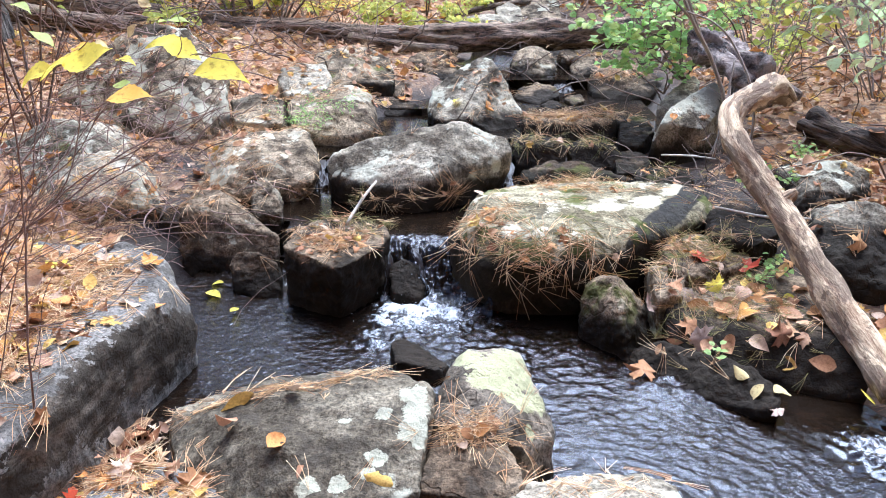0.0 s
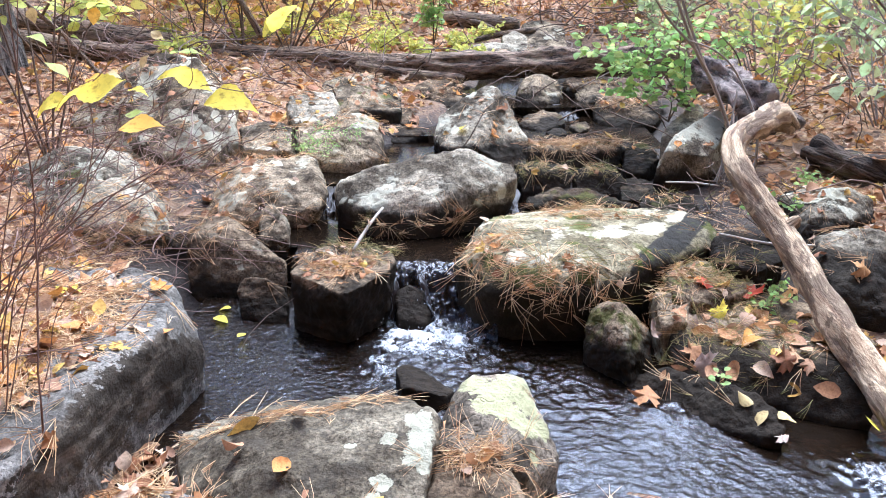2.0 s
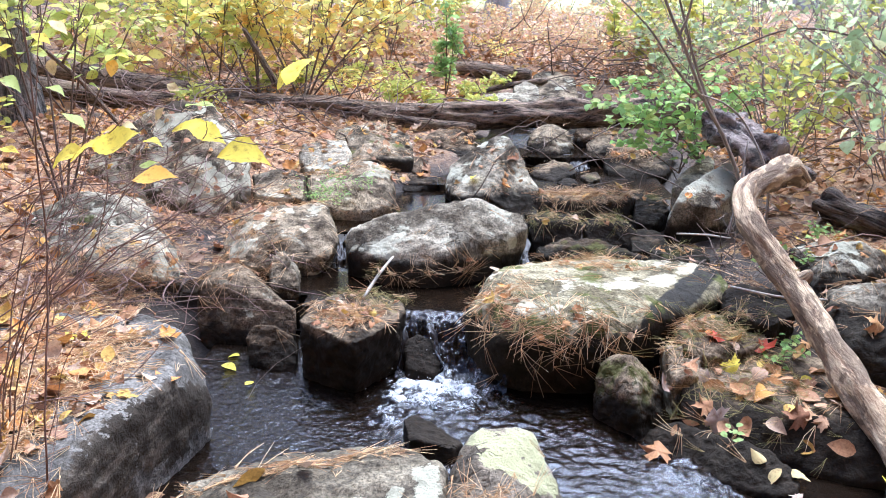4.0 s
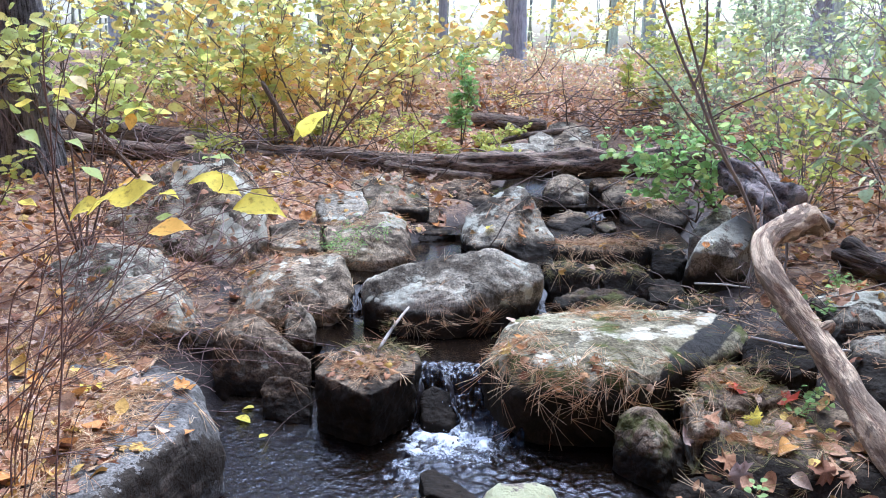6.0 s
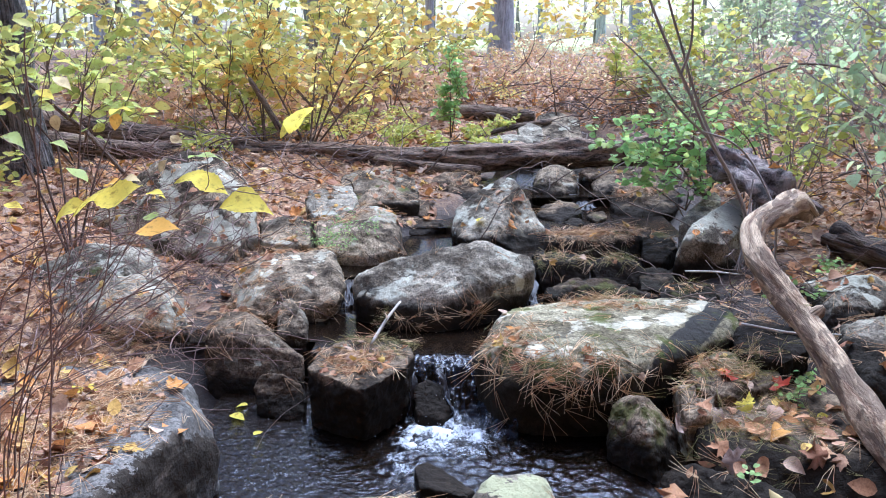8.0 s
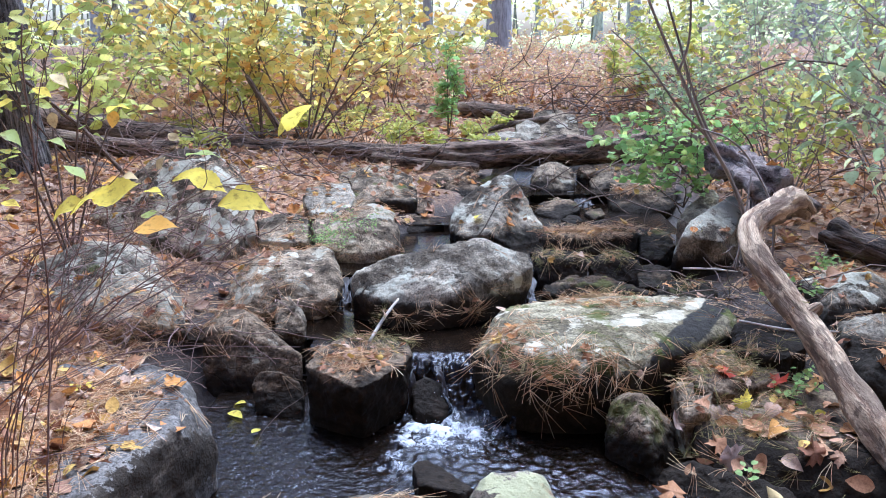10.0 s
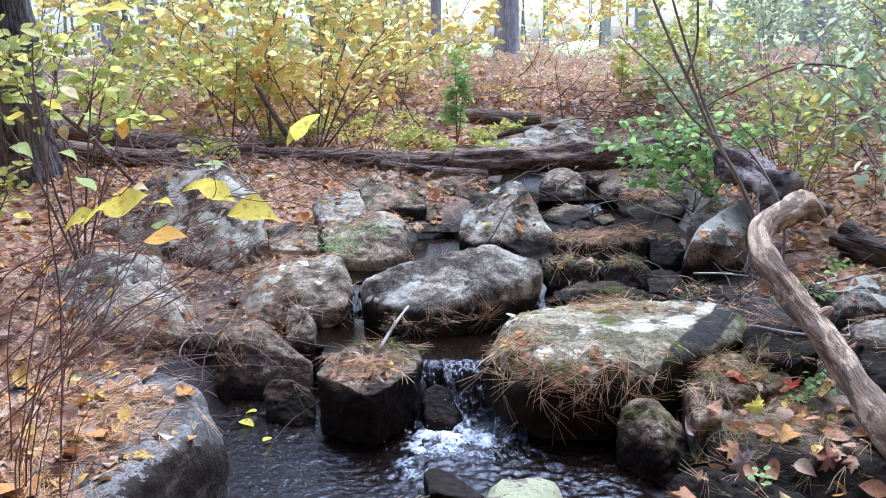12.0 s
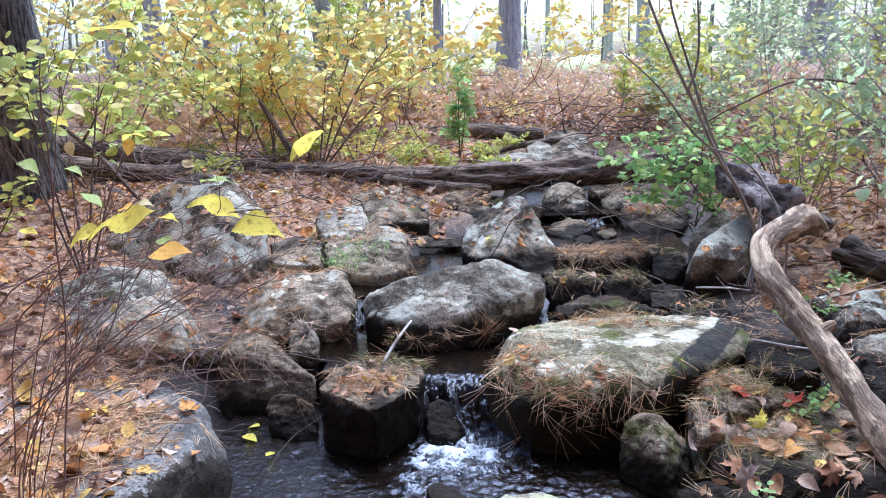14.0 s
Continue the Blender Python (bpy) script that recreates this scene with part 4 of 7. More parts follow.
rock("rock", (0.53, 5.65, 0.18), [(0.04, -0.25, 0.13), (0.09, -0.20, 0.15), (0.16, -0.20, 0.14), (0.18, -0.30, 0.13), (0.09, -0.35, 0.12)],
     0.05, BROWN, "small flat brown stone in the upper pool", 0.33, 0.1, 0.2, 1)
rock("rock", (-0.35, 5.71, 0.19), [(-0.08, -0.11, 0.17), (-0.06, -0.01, 0.21), (-0.01, 0.01, 0.22), (0.07, -0.06, 0.20), (0.09, -0.16, 0.16), (0.01, -0.26, 0.15)],
     0.1, BROWN, "small stone covered with brown leaves", -9, 0.1, 0.3, 1)
rock("rock", (-0.34, 5.35, 0.15), [(-0.14, 0.03, 0.15), (-0.05, 0.11, 0.19), (0.12, 0.05, 0.17), (0.16, 0.00, 0.14), (0.02, -0.10, 0.12), (-0.11, -0.10, 0.12)],
     0.1, BROWN, "low stone strewn with leaves above dark water", 0.32, 0.1, 0.2, 1)
rock("boulder", (0.29, 7.61, 0.35), [(-0.31, -0.01, 0.18), (-0.16, 0.19, 0.25), (0.05, 0.29, 0.27), (0.20, 0.19, 0.23), (0.27, -0.01, 0.18), (0.22, -0.31, 0.13), (-0.31, -0.31, 0.13)],
     0.3, PALE, "smooth pale boulder behind the fallen log", -9, 0.25, 0.1, 0.8)
rock("rock", (0.53, 8.26, 0.40), [(-0.11, 0.14, 0.21), (0.00, 0.24, 0.26), (0.13, 0.14, 0.22), (0.11, -0.26, 0.12), (-0.12, -0.26, 0.14)],
     0.3, PALE, "pale block in the far stone pile", -9, 0.3, 0.1, 0.7)
rock("rock", (0.84, 8.52, 0.40), [(-0.21, 0.28, 0.29), (0.00, 0.38, 0.34), (0.21, 0.18, 0.27), (0.18, -0.42, 0.06), (-0.21, -0.42, 0.06)],
     0.3, GRANITE, "grey block in the far stone pile", -9, 0.25, 0.1, 0.9)
# on these three the dark line sits high, painting the bank's shade on them
rock("boulder", (1.59, 3.53, 0.10), [(-0.09, 0.07, 0.20), (-0.04, 0.17, 0.27), (0.08, 0.22, 0.29), (0.23, 0.22, 0.29), (0.29, 0.17, 0.25), (0.26, 0.07, 0.19), (0.06, -0.08, 0.15), (-0.12, -0.08, 0.17), (0.18, 0.02, 0.22), (-0.06, -0.03, 0.25)],
     0.3, PALE, "grey rounded boulder with a dark foot beside the driftwood", 0.33, 0.5, 0.2, 1.2)
rock("boulder", (1.48, 2.96, 0.00), [(-0.05, 0.14, 0.27), (0.02, 0.24, 0.34), (0.11, 0.29, 0.36), (0.20, 0.29, 0.37), (0.25, 0.26, 0.36), (0.37, 0.24, 0.30), (0.29, -0.06, 0.14), (0.10, -0.11, 0.16), (-0.04, -0.01, 0.21), (0.08, 0.06, 0.32)],
     0.3, PALE, "grey angular boulder at the bank foot", 0.31, 0.3, 0.15, 1.2)
rock("rock", (1.20, 3.30, 0.05), [(-0.09, 0.15, 0.21), (-0.02, 0.20, 0.23), (0.14, 0.10, 0.23), (0.12, -0.10, 0.21), (-0.01, -0.20, 0.19), (-0.16, -0.15, 0.20)],
     0.1, BROWN, "low dark rock under leaves beside the driftwood", 0.3, 0.05, 0.4, 1)
rock("rock", (0.59, 2.71, -0.15), [(-0.09, 0.15, 0.33), (-0.03, 0.21, 0.34), (0.03, 0.19, 0.35), (0.14, 0.11, 0.25), (0.12, 0.03, 0.18), (0.03, -0.09, 0.14), (-0.10, 0.06, 0.15), (-0.10, 0.09, 0.24), (-0.00, 0.09, 0.37), (-0.00, -0.03, 0.30)],
     0.05, BROWN, "small upright dark mossy rock standing in the water", 0.11, 0.25, 0.7, 1.1)
rock("rock", (0.82, 2.91, -0.10), [(-0.05, 0.07, 0.30), (0.03, 0.09, 0.30), (0.07, 0.04, 0.29), (0.03, -0.09, 0.26), (-0.06, -0.11, 0.24)],
     0.1, GRANITE, "small pale grey rock at the bank edge", -9, 0.4, 0.3, 1)
# the dark line on its front paints in the shade of the undercut
rock("boulder", (1.11, 2.62, -0.10), [(-0.25, 0.33, 0.25), (0.03, 0.53, 0.25), (0.32, 0.48, 0.22), (-0.33, 0.16, 0.21), (-0.33, 0.08, 0.17), (-0.28, 0.04, 0.17), (-0.12, 0.04, 0.21), (0.05, -0.02, 0.22), (0.20, -0.07, 0.22), (0.29, -0.12, 0.20), (0.39, 0.13, 0.22), (-0.33, 0.00, 0.10), (-0.14, -0.07, 0.10), (0.06, -0.17, 0.07), (0.25, -0.22, 0.09)],
     0.1, BROWN, "wide flat boulder strewn with autumn leaves", 0.12, 0.15, 0.3, 0.8)
rock("rock", (1.00, 3.07, 0.00), [(-0.16, 0.05, 0.22), (0.02, 0.18, 0.22), (0.18, 0.13, 0.22), (0.18, -0.02, 0.20), (-0.01, -0.15, 0.19), (-0.19, -0.17, 0.21)],
     0.2, BROWN, "mossy low rock under needles and red leaves", -9, 0.1, 0.6, 1)
rock("rock", (0.82, 2.36, -0.15), [(-0.21, 0.32, 0.14), (-0.08, 0.28, 0.21), (0.04, 0.16, 0.21), (0.18, 0.06, 0.22), (0.23, -0.03, 0.21), (0.2, -0.1, 0.17), (0.11, -0.06, 0.15), (0.01, 0.01, 0.14), (-0.07, 0.12, 0.14), (-0.19, 0.22, 0.14)],
     0.1, BROWN, "dark wet ledge along the water edge", 0.13, 0.0, 0.3, 1.1, soft=3)
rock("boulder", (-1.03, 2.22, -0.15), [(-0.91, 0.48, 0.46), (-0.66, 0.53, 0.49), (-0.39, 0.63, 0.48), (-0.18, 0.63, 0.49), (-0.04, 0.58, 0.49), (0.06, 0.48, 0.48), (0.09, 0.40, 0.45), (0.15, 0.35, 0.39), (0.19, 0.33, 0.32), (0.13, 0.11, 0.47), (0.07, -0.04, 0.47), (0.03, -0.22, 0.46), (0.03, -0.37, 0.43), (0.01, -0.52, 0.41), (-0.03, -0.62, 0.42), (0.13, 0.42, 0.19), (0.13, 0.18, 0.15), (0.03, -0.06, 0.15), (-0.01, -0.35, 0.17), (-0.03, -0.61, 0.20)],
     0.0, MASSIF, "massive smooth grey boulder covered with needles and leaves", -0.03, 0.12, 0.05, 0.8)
rock("boulder", (-0.38, 1.91, -0.20), [(-0.38, 0.07, 0.32), (-0.38, 0.12, 0.35), (-0.28, 0.17, 0.37), (-0.15, 0.19, 0.39), (-0.02, 0.21, 0.41), (0.11, 0.21, 0.44), (0.22, 0.19, 0.45), (0.31, 0.11, 0.45), (0.34, 0.04, 0.46), (0.34, -0.06, 0.45), (0.33, -0.16, 0.42), (0.32, -0.29, 0.37), (-0.06, 0.07, 0.43), (-0.21, 0.04, 0.40), (0.12, 0.08, 0.45), (0.27, 0.04, 0.46), (-0.27, -0.19, 0.29), (0.03, -0.31, 0.38), (-0.01, -0.16, 0.43)],
     0.05, SPOTTED, "large grey boulder with white lichen rosettes before the pool", -0.02, 0.12, 0.12, 0.8)
rock("boulder", (0.16, 1.97, -0.15), [(-0.11, 0.21, 0.42), (-0.03, 0.23, 0.40), (0.05, 0.23, 0.41), (0.07, 0.15, 0.38), (0.10, 0.01, 0.33), (0.14, 0.00, 0.29), (0.13, -0.02, 0.24), (0.01, -0.07, 0.38), (-0.06, -0.05, 0.41), (-0.12, 0.01, 0.42), (-0.16, 0.08, 0.37), (-0.20, -0.07, 0.36), (-0.07, -0.15, 0.36), (0.03, -0.15, 0.33), (0.10, -0.07, 0.27), (-0.16, 0.15, 0.38)],
     0.0, CAPPED, "wedge-shaped boulder with pale lichen top in the stream", 0.04, 0.1, 0.1, 0.6)
rock("rock", (0.07, 1.74, -0.20), [(-0.12, 0.06, 0.39), (-0.10, 0.12, 0.40), (-0.00, 0.12, 0.41), (0.07, 0.11, 0.39), (0.10, 0.06, 0.38), (0.13, -0.04, 0.37), (-0.13, -0.08, 0.36), (0.01, 0.00, 0.38), (-0.00, -0.10, 0.36), (0.11, -0.10, 0.36)],
     0.05, BROWN, "brown-grey rock wedged beside the rosette boulder", 0.02, 0.15, 0.2, 0.8)
rock("boulder", (0.35, 1.64, -0.15), [(-0.20, -0.02, 0.32), (-0.15, 0.08, 0.30), (0.00, 0.12, 0.30), (0.14, 0.12, 0.30), (0.20, 0.06, 0.31), (0.22, -0.04, 0.32), (-0.03, -0.14, 0.35), (-0.15, -0.14, 0.35)],
     0.0, PALE, "pale lichened rock at the near water edge", -0.05, 0.6, 0.3, 0.9)
rock("rock", (-0.71, 1.68, -0.15), [(-0.17, 0.02, 0.26), (-0.13, 0.12, 0.27), (-0.01, 0.14, 0.27), (0.11, 0.08, 0.27), (0.22, -0.02, 0.28), (0.09, -0.13, 0.30), (-0.08, -0.18, 0.31)],
     0.05, GREY, "smooth grey rock among needles by the pool", -9, 0.1, 0.1, 0.7)
rock("rock", (-0.16, 3.10, -0.10), [(-0.07, 0.06, 0.21), (-0.03, 0.10, 0.23), (0.05, 0.08, 0.21), (0.08, 0.0, 0.14), (0.05, -0.06, 0.12), (-0.06, -0.05, 0.15)],
     0.1, BROWN, "dark wet stone in the waterfall", 0.4, 0.0, 0.1, 0.8, soft=2)
rock("rock", (-0.10, 2.54, -0.10), [(-0.10, 0.08, 0.16), (-0.06, 0.12, 0.16), (0.06, 0.02, 0.14), (0.11, -0.02, 0.13), (0.08, -0.10, 0.15), (-0.07, -0.09, 0.18)],
     0.0, BROWN, "black wet stone in the foaming pool", 0.4, 0.0, 0.0, 0.9, soft=2)
rock("boulder", (-2.69, 4.58, 0.30), [(-0.24, 0.02, 0.08), (-0.22, 0.22, 0.12), (-0.07, 0.32, 0.13), (0.11, 0.17, 0.10), (0.29, -0.18, 0.00), (0.18, -0.28, -0.03), (-0.08, -0.28, -0.04)],
     0.3, GRANITE, "mossy boulder on the leafy slope", -9, 0.2, 0.75, 1)

# ---- water: pools in steps, with small falls between them ----
def pool(name, x0, x1, y0, y1, level, label, cell=0.02, rough=0.004, flow=(0.0, -1.0), foams=(), only=None, churn=1.0, mat=None):
    """A sheet of water: level(x, y) plus ripples, whose height is rough or rough(x, y); foams: (x, y, radius, strength) of the places full of bubbles."""
    nx, ny = int((x1 - x0) / cell) + 1, int((y1 - y0) / cell) + 1
    V, F, foam, stir = [], [], [], []
    f = Vector((*flow, 0)).normalized()
    g = Vector((-f.y, f.x, 0))
    for j in range(ny):
        for i in range(nx):
            x, y = x0 + i * cell, y0 + j * cell
            w = 0.0
            for fx, fy, fr, fs in foams:
                w = max(w, fs * math.exp(-((x - fx) ** 2 + (y - fy) ** 2) / (fr * fr)))
            h = rough(x, y) if callable(rough) else rough
            p = Vector((x, y, 0))
            q = Vector((p.dot(f) * 17, p.dot(g) * 31, 0))
            wave = (h + 0.006 * w) * (0.5 * noise.noise(q) + 0.7 * noise.noise(q * 2.1 + Vector((7, 1, 2))) + 0.3 * noise.noise(q * 4.3))
            boil = w * churn * (0.022 * noise.noise(p * 17 + Vector((0, 0, 4))) + 0.016 * noise.noise(p * 38) + 0.012)
            V.append((x, y, level(x, y) + wave + boil))
            foam.append(w)
            stir.append(min(1.0, h / 0.006))
    for j in range(ny - 1):
        for i in range(nx - 1):
            x, y = x0 + (i + 0.5) * cell, y0 + (j + 0.5) * cell
            if only is None or only(x, y):
                F.append((j * nx + i, j * nx + i + 1, (j + 1) * nx + i + 1, (j + 1) * nx + i))
    ob = tagged(new(name, mesh_of(V, F, mat or WATER)), label, "water", kind="structure")
    ob.data.attributes.new("foam", "FLOAT", "POINT").data.foreach_set("value", np.array(foam, dtype=np.float32))
    ob.data.attributes.new("stir", "FLOAT", "POINT").data.foreach_set("value", np.array(stir, dtype=np.float32))
    return ob


def ease(v):
    v = min(1.0, max(0.0, v))
    return v * v * (3 - 2 * v)


def run_down(x, y):
    """The lower pool leans away towards the near right."""
    s = max(0.0, x - 0.45) * 0.05 + max(0.0, 2.2 - y) * 0.03
    lip = 0.02 * math.exp(-(((x - 0.75) / 0.16) ** 2 + ((y - 2.42) / 0.12) ** 2))
    return -s + lip


def lively(x, y):
    """Ripples: low in the sheltered cove, high in the run below the fall."""
    calm = ease(((x - 0.75) * 0.74 + (y - 2.43) * 0.67) / 0.07)
    return (0.0046 - 0.0006 * ease((x + 0.25) / 0.5)) * (1 - 0.88 * calm)


def cascade(x, y):
    """Water tumbling from the middle pool's lip into the lower pool, lower and further back on the right."""
    foot = 3.05 - 1.3 * max(0.0, x + 0.02) + 0.03 * noise.noise(Vector((x * 12, 1, 1)))
    v = ease((y - foot) / (3.4 - foot)) ** 1.15
    lumps = 0.05 * noise.noise(Vector((x * 15, y * 9, 2))) + 0.034 * noise.noise(Vector((x * 34, y * 21, 5))) + 0.016 * noise.noise(Vector((x * 75, y * 46, 9)))
    return 0.004 + 0.16 * v + lumps * (1 - abs(2 * v - 1) ** 3) * 0.85


pool("water", -1.4, 2.6, 0.7, 3.6, run_down, "dark rippled stream water in the lower pool", 0.0095, lively, (0.75, -0.65),
     [(-0.21, 3.0, 0.1, 1.1), (-0.1, 2.98, 0.12, 1.15), (0.0, 2.95, 0.12, 1.05), (0.1, 2.94, 0.1, 0.8), (-0.24, 2.9, 0.1, 0.95), (-0.14, 2.88, 0.12, 0.95), (0.0, 2.84, 0.12, 0.8), (-0.28, 2.78, 0.07, 0.85), (-0.26, 2.7, 0.07, 0.8), (0.14, 2.86, 0.14, 0.6), (0.24, 2.72, 0.16, 0.46), (0.72, 2.46, 0.1, 0.5), (1.28, 2.14, 0.13, 0.9), (0.3, 2.5, 0.3, 0.28), (0.62, 2.3, 0.4, 0.16), (-0.5, 2.86, 0.06, 0.5), (0.08, 2.62, 0.2, 0.42)], lambda x, y: (y < 3.16 or x < -0.25) and (x > -1.08 or y < 2.85))
pool("water", -0.3, 0.2, 2.8, 3.42, cascade, "white broken water tumbling over the lip of the pool", 0.005, 0.004, (0.2, -1.0),
     [(-0.22, 3.08, 0.07, 0.8), (-0.11, 3.17, 0.04, 0.85), (-0.09, 3.1, 0.07, 1.0), (-0.15, 3.0, 0.1, 1.0), (-0.04, 3.0, 0.1, 0.95), (0.05, 3.06, 0.1, 0.75), (0.04, 3.14, 0.07, 0.55), (0.1, 2.98, 0.1, 0.65), (0.08, 2.88, 0.1, 0.6)],
     lambda x, y: x < 0.17 - 0.3 * max(0.0, y - 3.1) and x > -0.27, 0.6, TUMBLING)
pool("water", -1.4, 4.5, -14.0, 0.72, lambda x, y: run_down(x, 0.7) - (0.7 - y) * 0.04, "dark stream water flowing away downstream", 0.09, 0.006, (0.5, -0.8))


def held(x, y):
    """Inside the rim of stones that holds the middle pool."""
    return y > (3.405 if -0.27 < x < 0.12 else 3.3 if x > -0.3 else 3.42 if x > -0.7 else 3.56)


pool("water", -1.3, 1.3, 3.04, 4.3, lambda x, y: 0.165 - 0.01 * ease((3.4 - y) / 0.15), "still dark water in the middle pool", 0.02, 0.001, (0.2, -1.0),
     [(0.3, 3.85, 0.07, 0.6), (-0.63, 3.95, 0.06, 0.6)], held)
pool("water", -1.0, 0.44, 4.2, 5.3, lambda x, y: 0.262, "shaded water behind the middle boulder", 0.025, 0.0007, (0.2, -1.0), [(0.28, 4.3, 0.05, 0.4)], lambda x, y: y > 4.28 and x < 0.33 + max(0, y - 4.7))
pool("water", -0.6, 1.25, 4.86, 6.0, lambda x, y: 0.3, "brown water in the upper pool", 0.025, 0.0009, (0.1, -1.0), [(0.75, 5.85, 0.1, 0.25), (0.95, 5.5, 0.05, 0.2)], lambda x, y: y > (4.98 if x > 0.42 else 5.3))
pool("water", -0.6, 1.5, 6.0, 8.2, lambda x, y: 0.36 + max(0, y - 6.2) * 0.02, "thin water trickling under the fallen log", 0.04, 0.0015, (0.1, -1.0), [(0.82, 6.1, 0.12, 0.5), (0.8, 6.4, 0.12, 0.45)])


def fall(x0, x1, ytop, ztop, yfoot, zfoot, label, white=0.6, seed=0.0, steep=1.7, shift=0.0, torn=-0.25, spread=0.0):
    """A small waterfall: a curved sheet torn into strands, from a lip to its foot."""
    n, m = 30, 30
    V, F, foam, S, flow = [], [], [], [], []
    for j in range(m):
        v = j / (m - 1)
        for i in range(n):
            u = i / (n - 1)
            strand = noise.noise(Vector((u * 7 + seed, v * 1.6, seed))) + 0.6 * noise.noise(Vector((u * 17 + seed, v * 3.2, 3)))
            lump = noise.noise(Vector((u * 9, v * 9, seed + 4)))
            x = x0 + (x1 - x0) * u * (1 + spread * v) + shift * v + 0.02 * noise.noise(Vector((v * 4, u * 3, seed)))
            y = ytop + (yfoot - ytop) * (v ** 0.8) - 0.012 * strand * v + 0.024 * lump * v
            z = ztop - 0.002 * (1 - v) + (zfoot - ztop) * v ** steep + (0.006 * strand + 0.024 * lump + 0.012 * noise.noise(Vector((u * 23, v * 21, seed))) - 0.02 * (2 * u - 1) ** 2) * v
            V.append((x, y, z))
            flow.append(((x1 - x0) * u * 1.3 + seed, v * 0.08 + seed, 0.0))
            S.append(strand - 0.9 * max(0.0, abs(2 * u - 1) - 0.7))
            foam.append(min(1.1, max(0.0, white * (0.35 + 0.65 * v) + 0.22 * strand + 0.2 * lump) * min(1.0, v * 5)))
    for j in range(m - 1):
        for i in range(n - 1):
            if S[j * n + i] > torn:
                F.append((j * n + i, j * n + i + 1, (j + 1) * n + i + 1, (j + 1) * n + i))
    ob = tagged(new("waterfall", mesh_of(V, F, FALLING)), label, "waterfall")
    ob.data.attributes.new("foam", "FLOAT", "POINT").data.foreach_set("value", np.array(foam, dtype=np.float32))
    ob.data.attributes.new("flow", "FLOAT_VECTOR", "POINT").data.foreach_set("vector", np.array(flow, dtype=np.float32).ravel())
    return ob


fall(-0.155, -0.115, 3.24, 0.166, 3.09, 0.03, "thin white spout of water over the wet stone", 0.75, 1.0, 1.5, 0.05, -0.1)
fall(-0.262, -0.235, 3.25, 0.15, 3.1, 0.0, "thin trickle of water beside the square rock", 0.6, 7.0, 1.6, 0.0)
fall(0.24, 0.32, 4.25, 0.262, 3.86, 0.165, "short run of white water beside the pale boulder", 0.0, 9.0, 1.2)
fall(-0.68, -0.6, 4.24, 0.262, 3.98, 0.165, "narrow trickle of white water between boulders", -0.1, 12.0, 1.3)
fall(0.68, 0.86, 6.12, 0.365, 5.9, 0.298, "low cascade of bright water over small stones", -0.05, 15.0, 1.2)
fall(0.42, 0.52, 5.02, 0.3, 4.8, 0.2, "trickle of water off the upper pool", 0.05, 18.0, 1.2)

# drops and bubbles thrown up at the foot of the fall
ball = bmesh.new()
bmesh.ops.create_icosphere(ball, subdivisions=1, radius=1.0)
BALL = (np.array([v.co[:] for v in ball.verts]), [tuple(v.index for v in f.verts) for f in ball.faces])
ball.free()
dice = random.Random(5)
drops = []
for k in range(60):
    c = dice.choice([(-0.19, 2.97, 0.06), (-0.1, 2.97, 0.06), (-0.02, 2.94, 0.07), (-0.1, 3.08, 0.04), (-0.24, 2.86, 0.07)])
    p = Vector((c[0] + dice.gauss(0, c[2]), c[1] + dice.gauss(0, c[2] * 0.7), 0.02 + abs(dice.gauss(0, 0.022)) + max(0.0, c[1] - 3.0) * 0.7))
    drops.append((0, p, np.eye(3) * np.array([1, 1, 0.8]), dice.uniform(0.0008, 0.0022)))
tagged(new("water_spray", many([BALL], drops, FOAM)), "white drops and bubbles below the waterfall", "spray", kind="stuff")

# ---- dead wood ----
def log(name, line, r0, r1, mat, label, category="log", n=40, sides=18, rough=0.22, freq=2.5, seed=0.0, stubs=()):
    """A fallen trunk or branch lying along a line, with broken stubs: (place 0 to 1, direction, length, radius)."""
    pts = smooth_line(line, n)
    rad = [r0 + (r1 - r0) * i / (n - 1) for i in range(n)]
    rad[0] *= 0.8
    rad[-1] *= 0.75
    root = thing(name, pts[n // 2], label, category)
    o = pts[n // 2]
    part("trunk", tube_mesh([(pts, rad, sides, rough, freq, seed)], mat, o), root)
    for at, d, length, r in stubs:
        i = int(at * (n - 1))
        a = pts[i]
        b = a + Vector(d).normalized() * length
        bend = (a + b) / 2 + Vector((0.02, 0.01, 0.015))
        part("stub", tube_mesh([(smooth_line([a, bend, b], 8), [r * (1 - 0.06 * k) for k in range(8)], 8, 0.2, 6.0, seed + 3)], mat, o), root)
    SUPPORTS.extend(c for c in root.children)
    return root


log("fallen_log", [(-2.23, 7.0, 0.60), (-1.54, 6.9, 0.57), (-0.93, 6.85, 0.545), (-0.24, 6.8, 0.54), (0.43, 6.75, 0.555), (1.0, 6.7, 0.58), (1.75, 6.6, 0.6)],
    0.098, 0.11, LOGBARK, "long dark rotting log lying across the stream", n=110, sides=40, rough=0.4, freq=2.6, seed=1.3,
    stubs=[(0.3, (0.2, -0.5, 0.6), 0.12, 0.02), (0.62, (-0.3, -0.6, 0.3), 0.1, 0.018)])
log("split_log", [(-0.8, 6.72, 0.53), (-0.42, 6.68, 0.49), (0.05, 6.66, 0.46)], 0.06, 0.045, LOGBARK, "split length of dark log under the long log", n=20, seed=4.1)
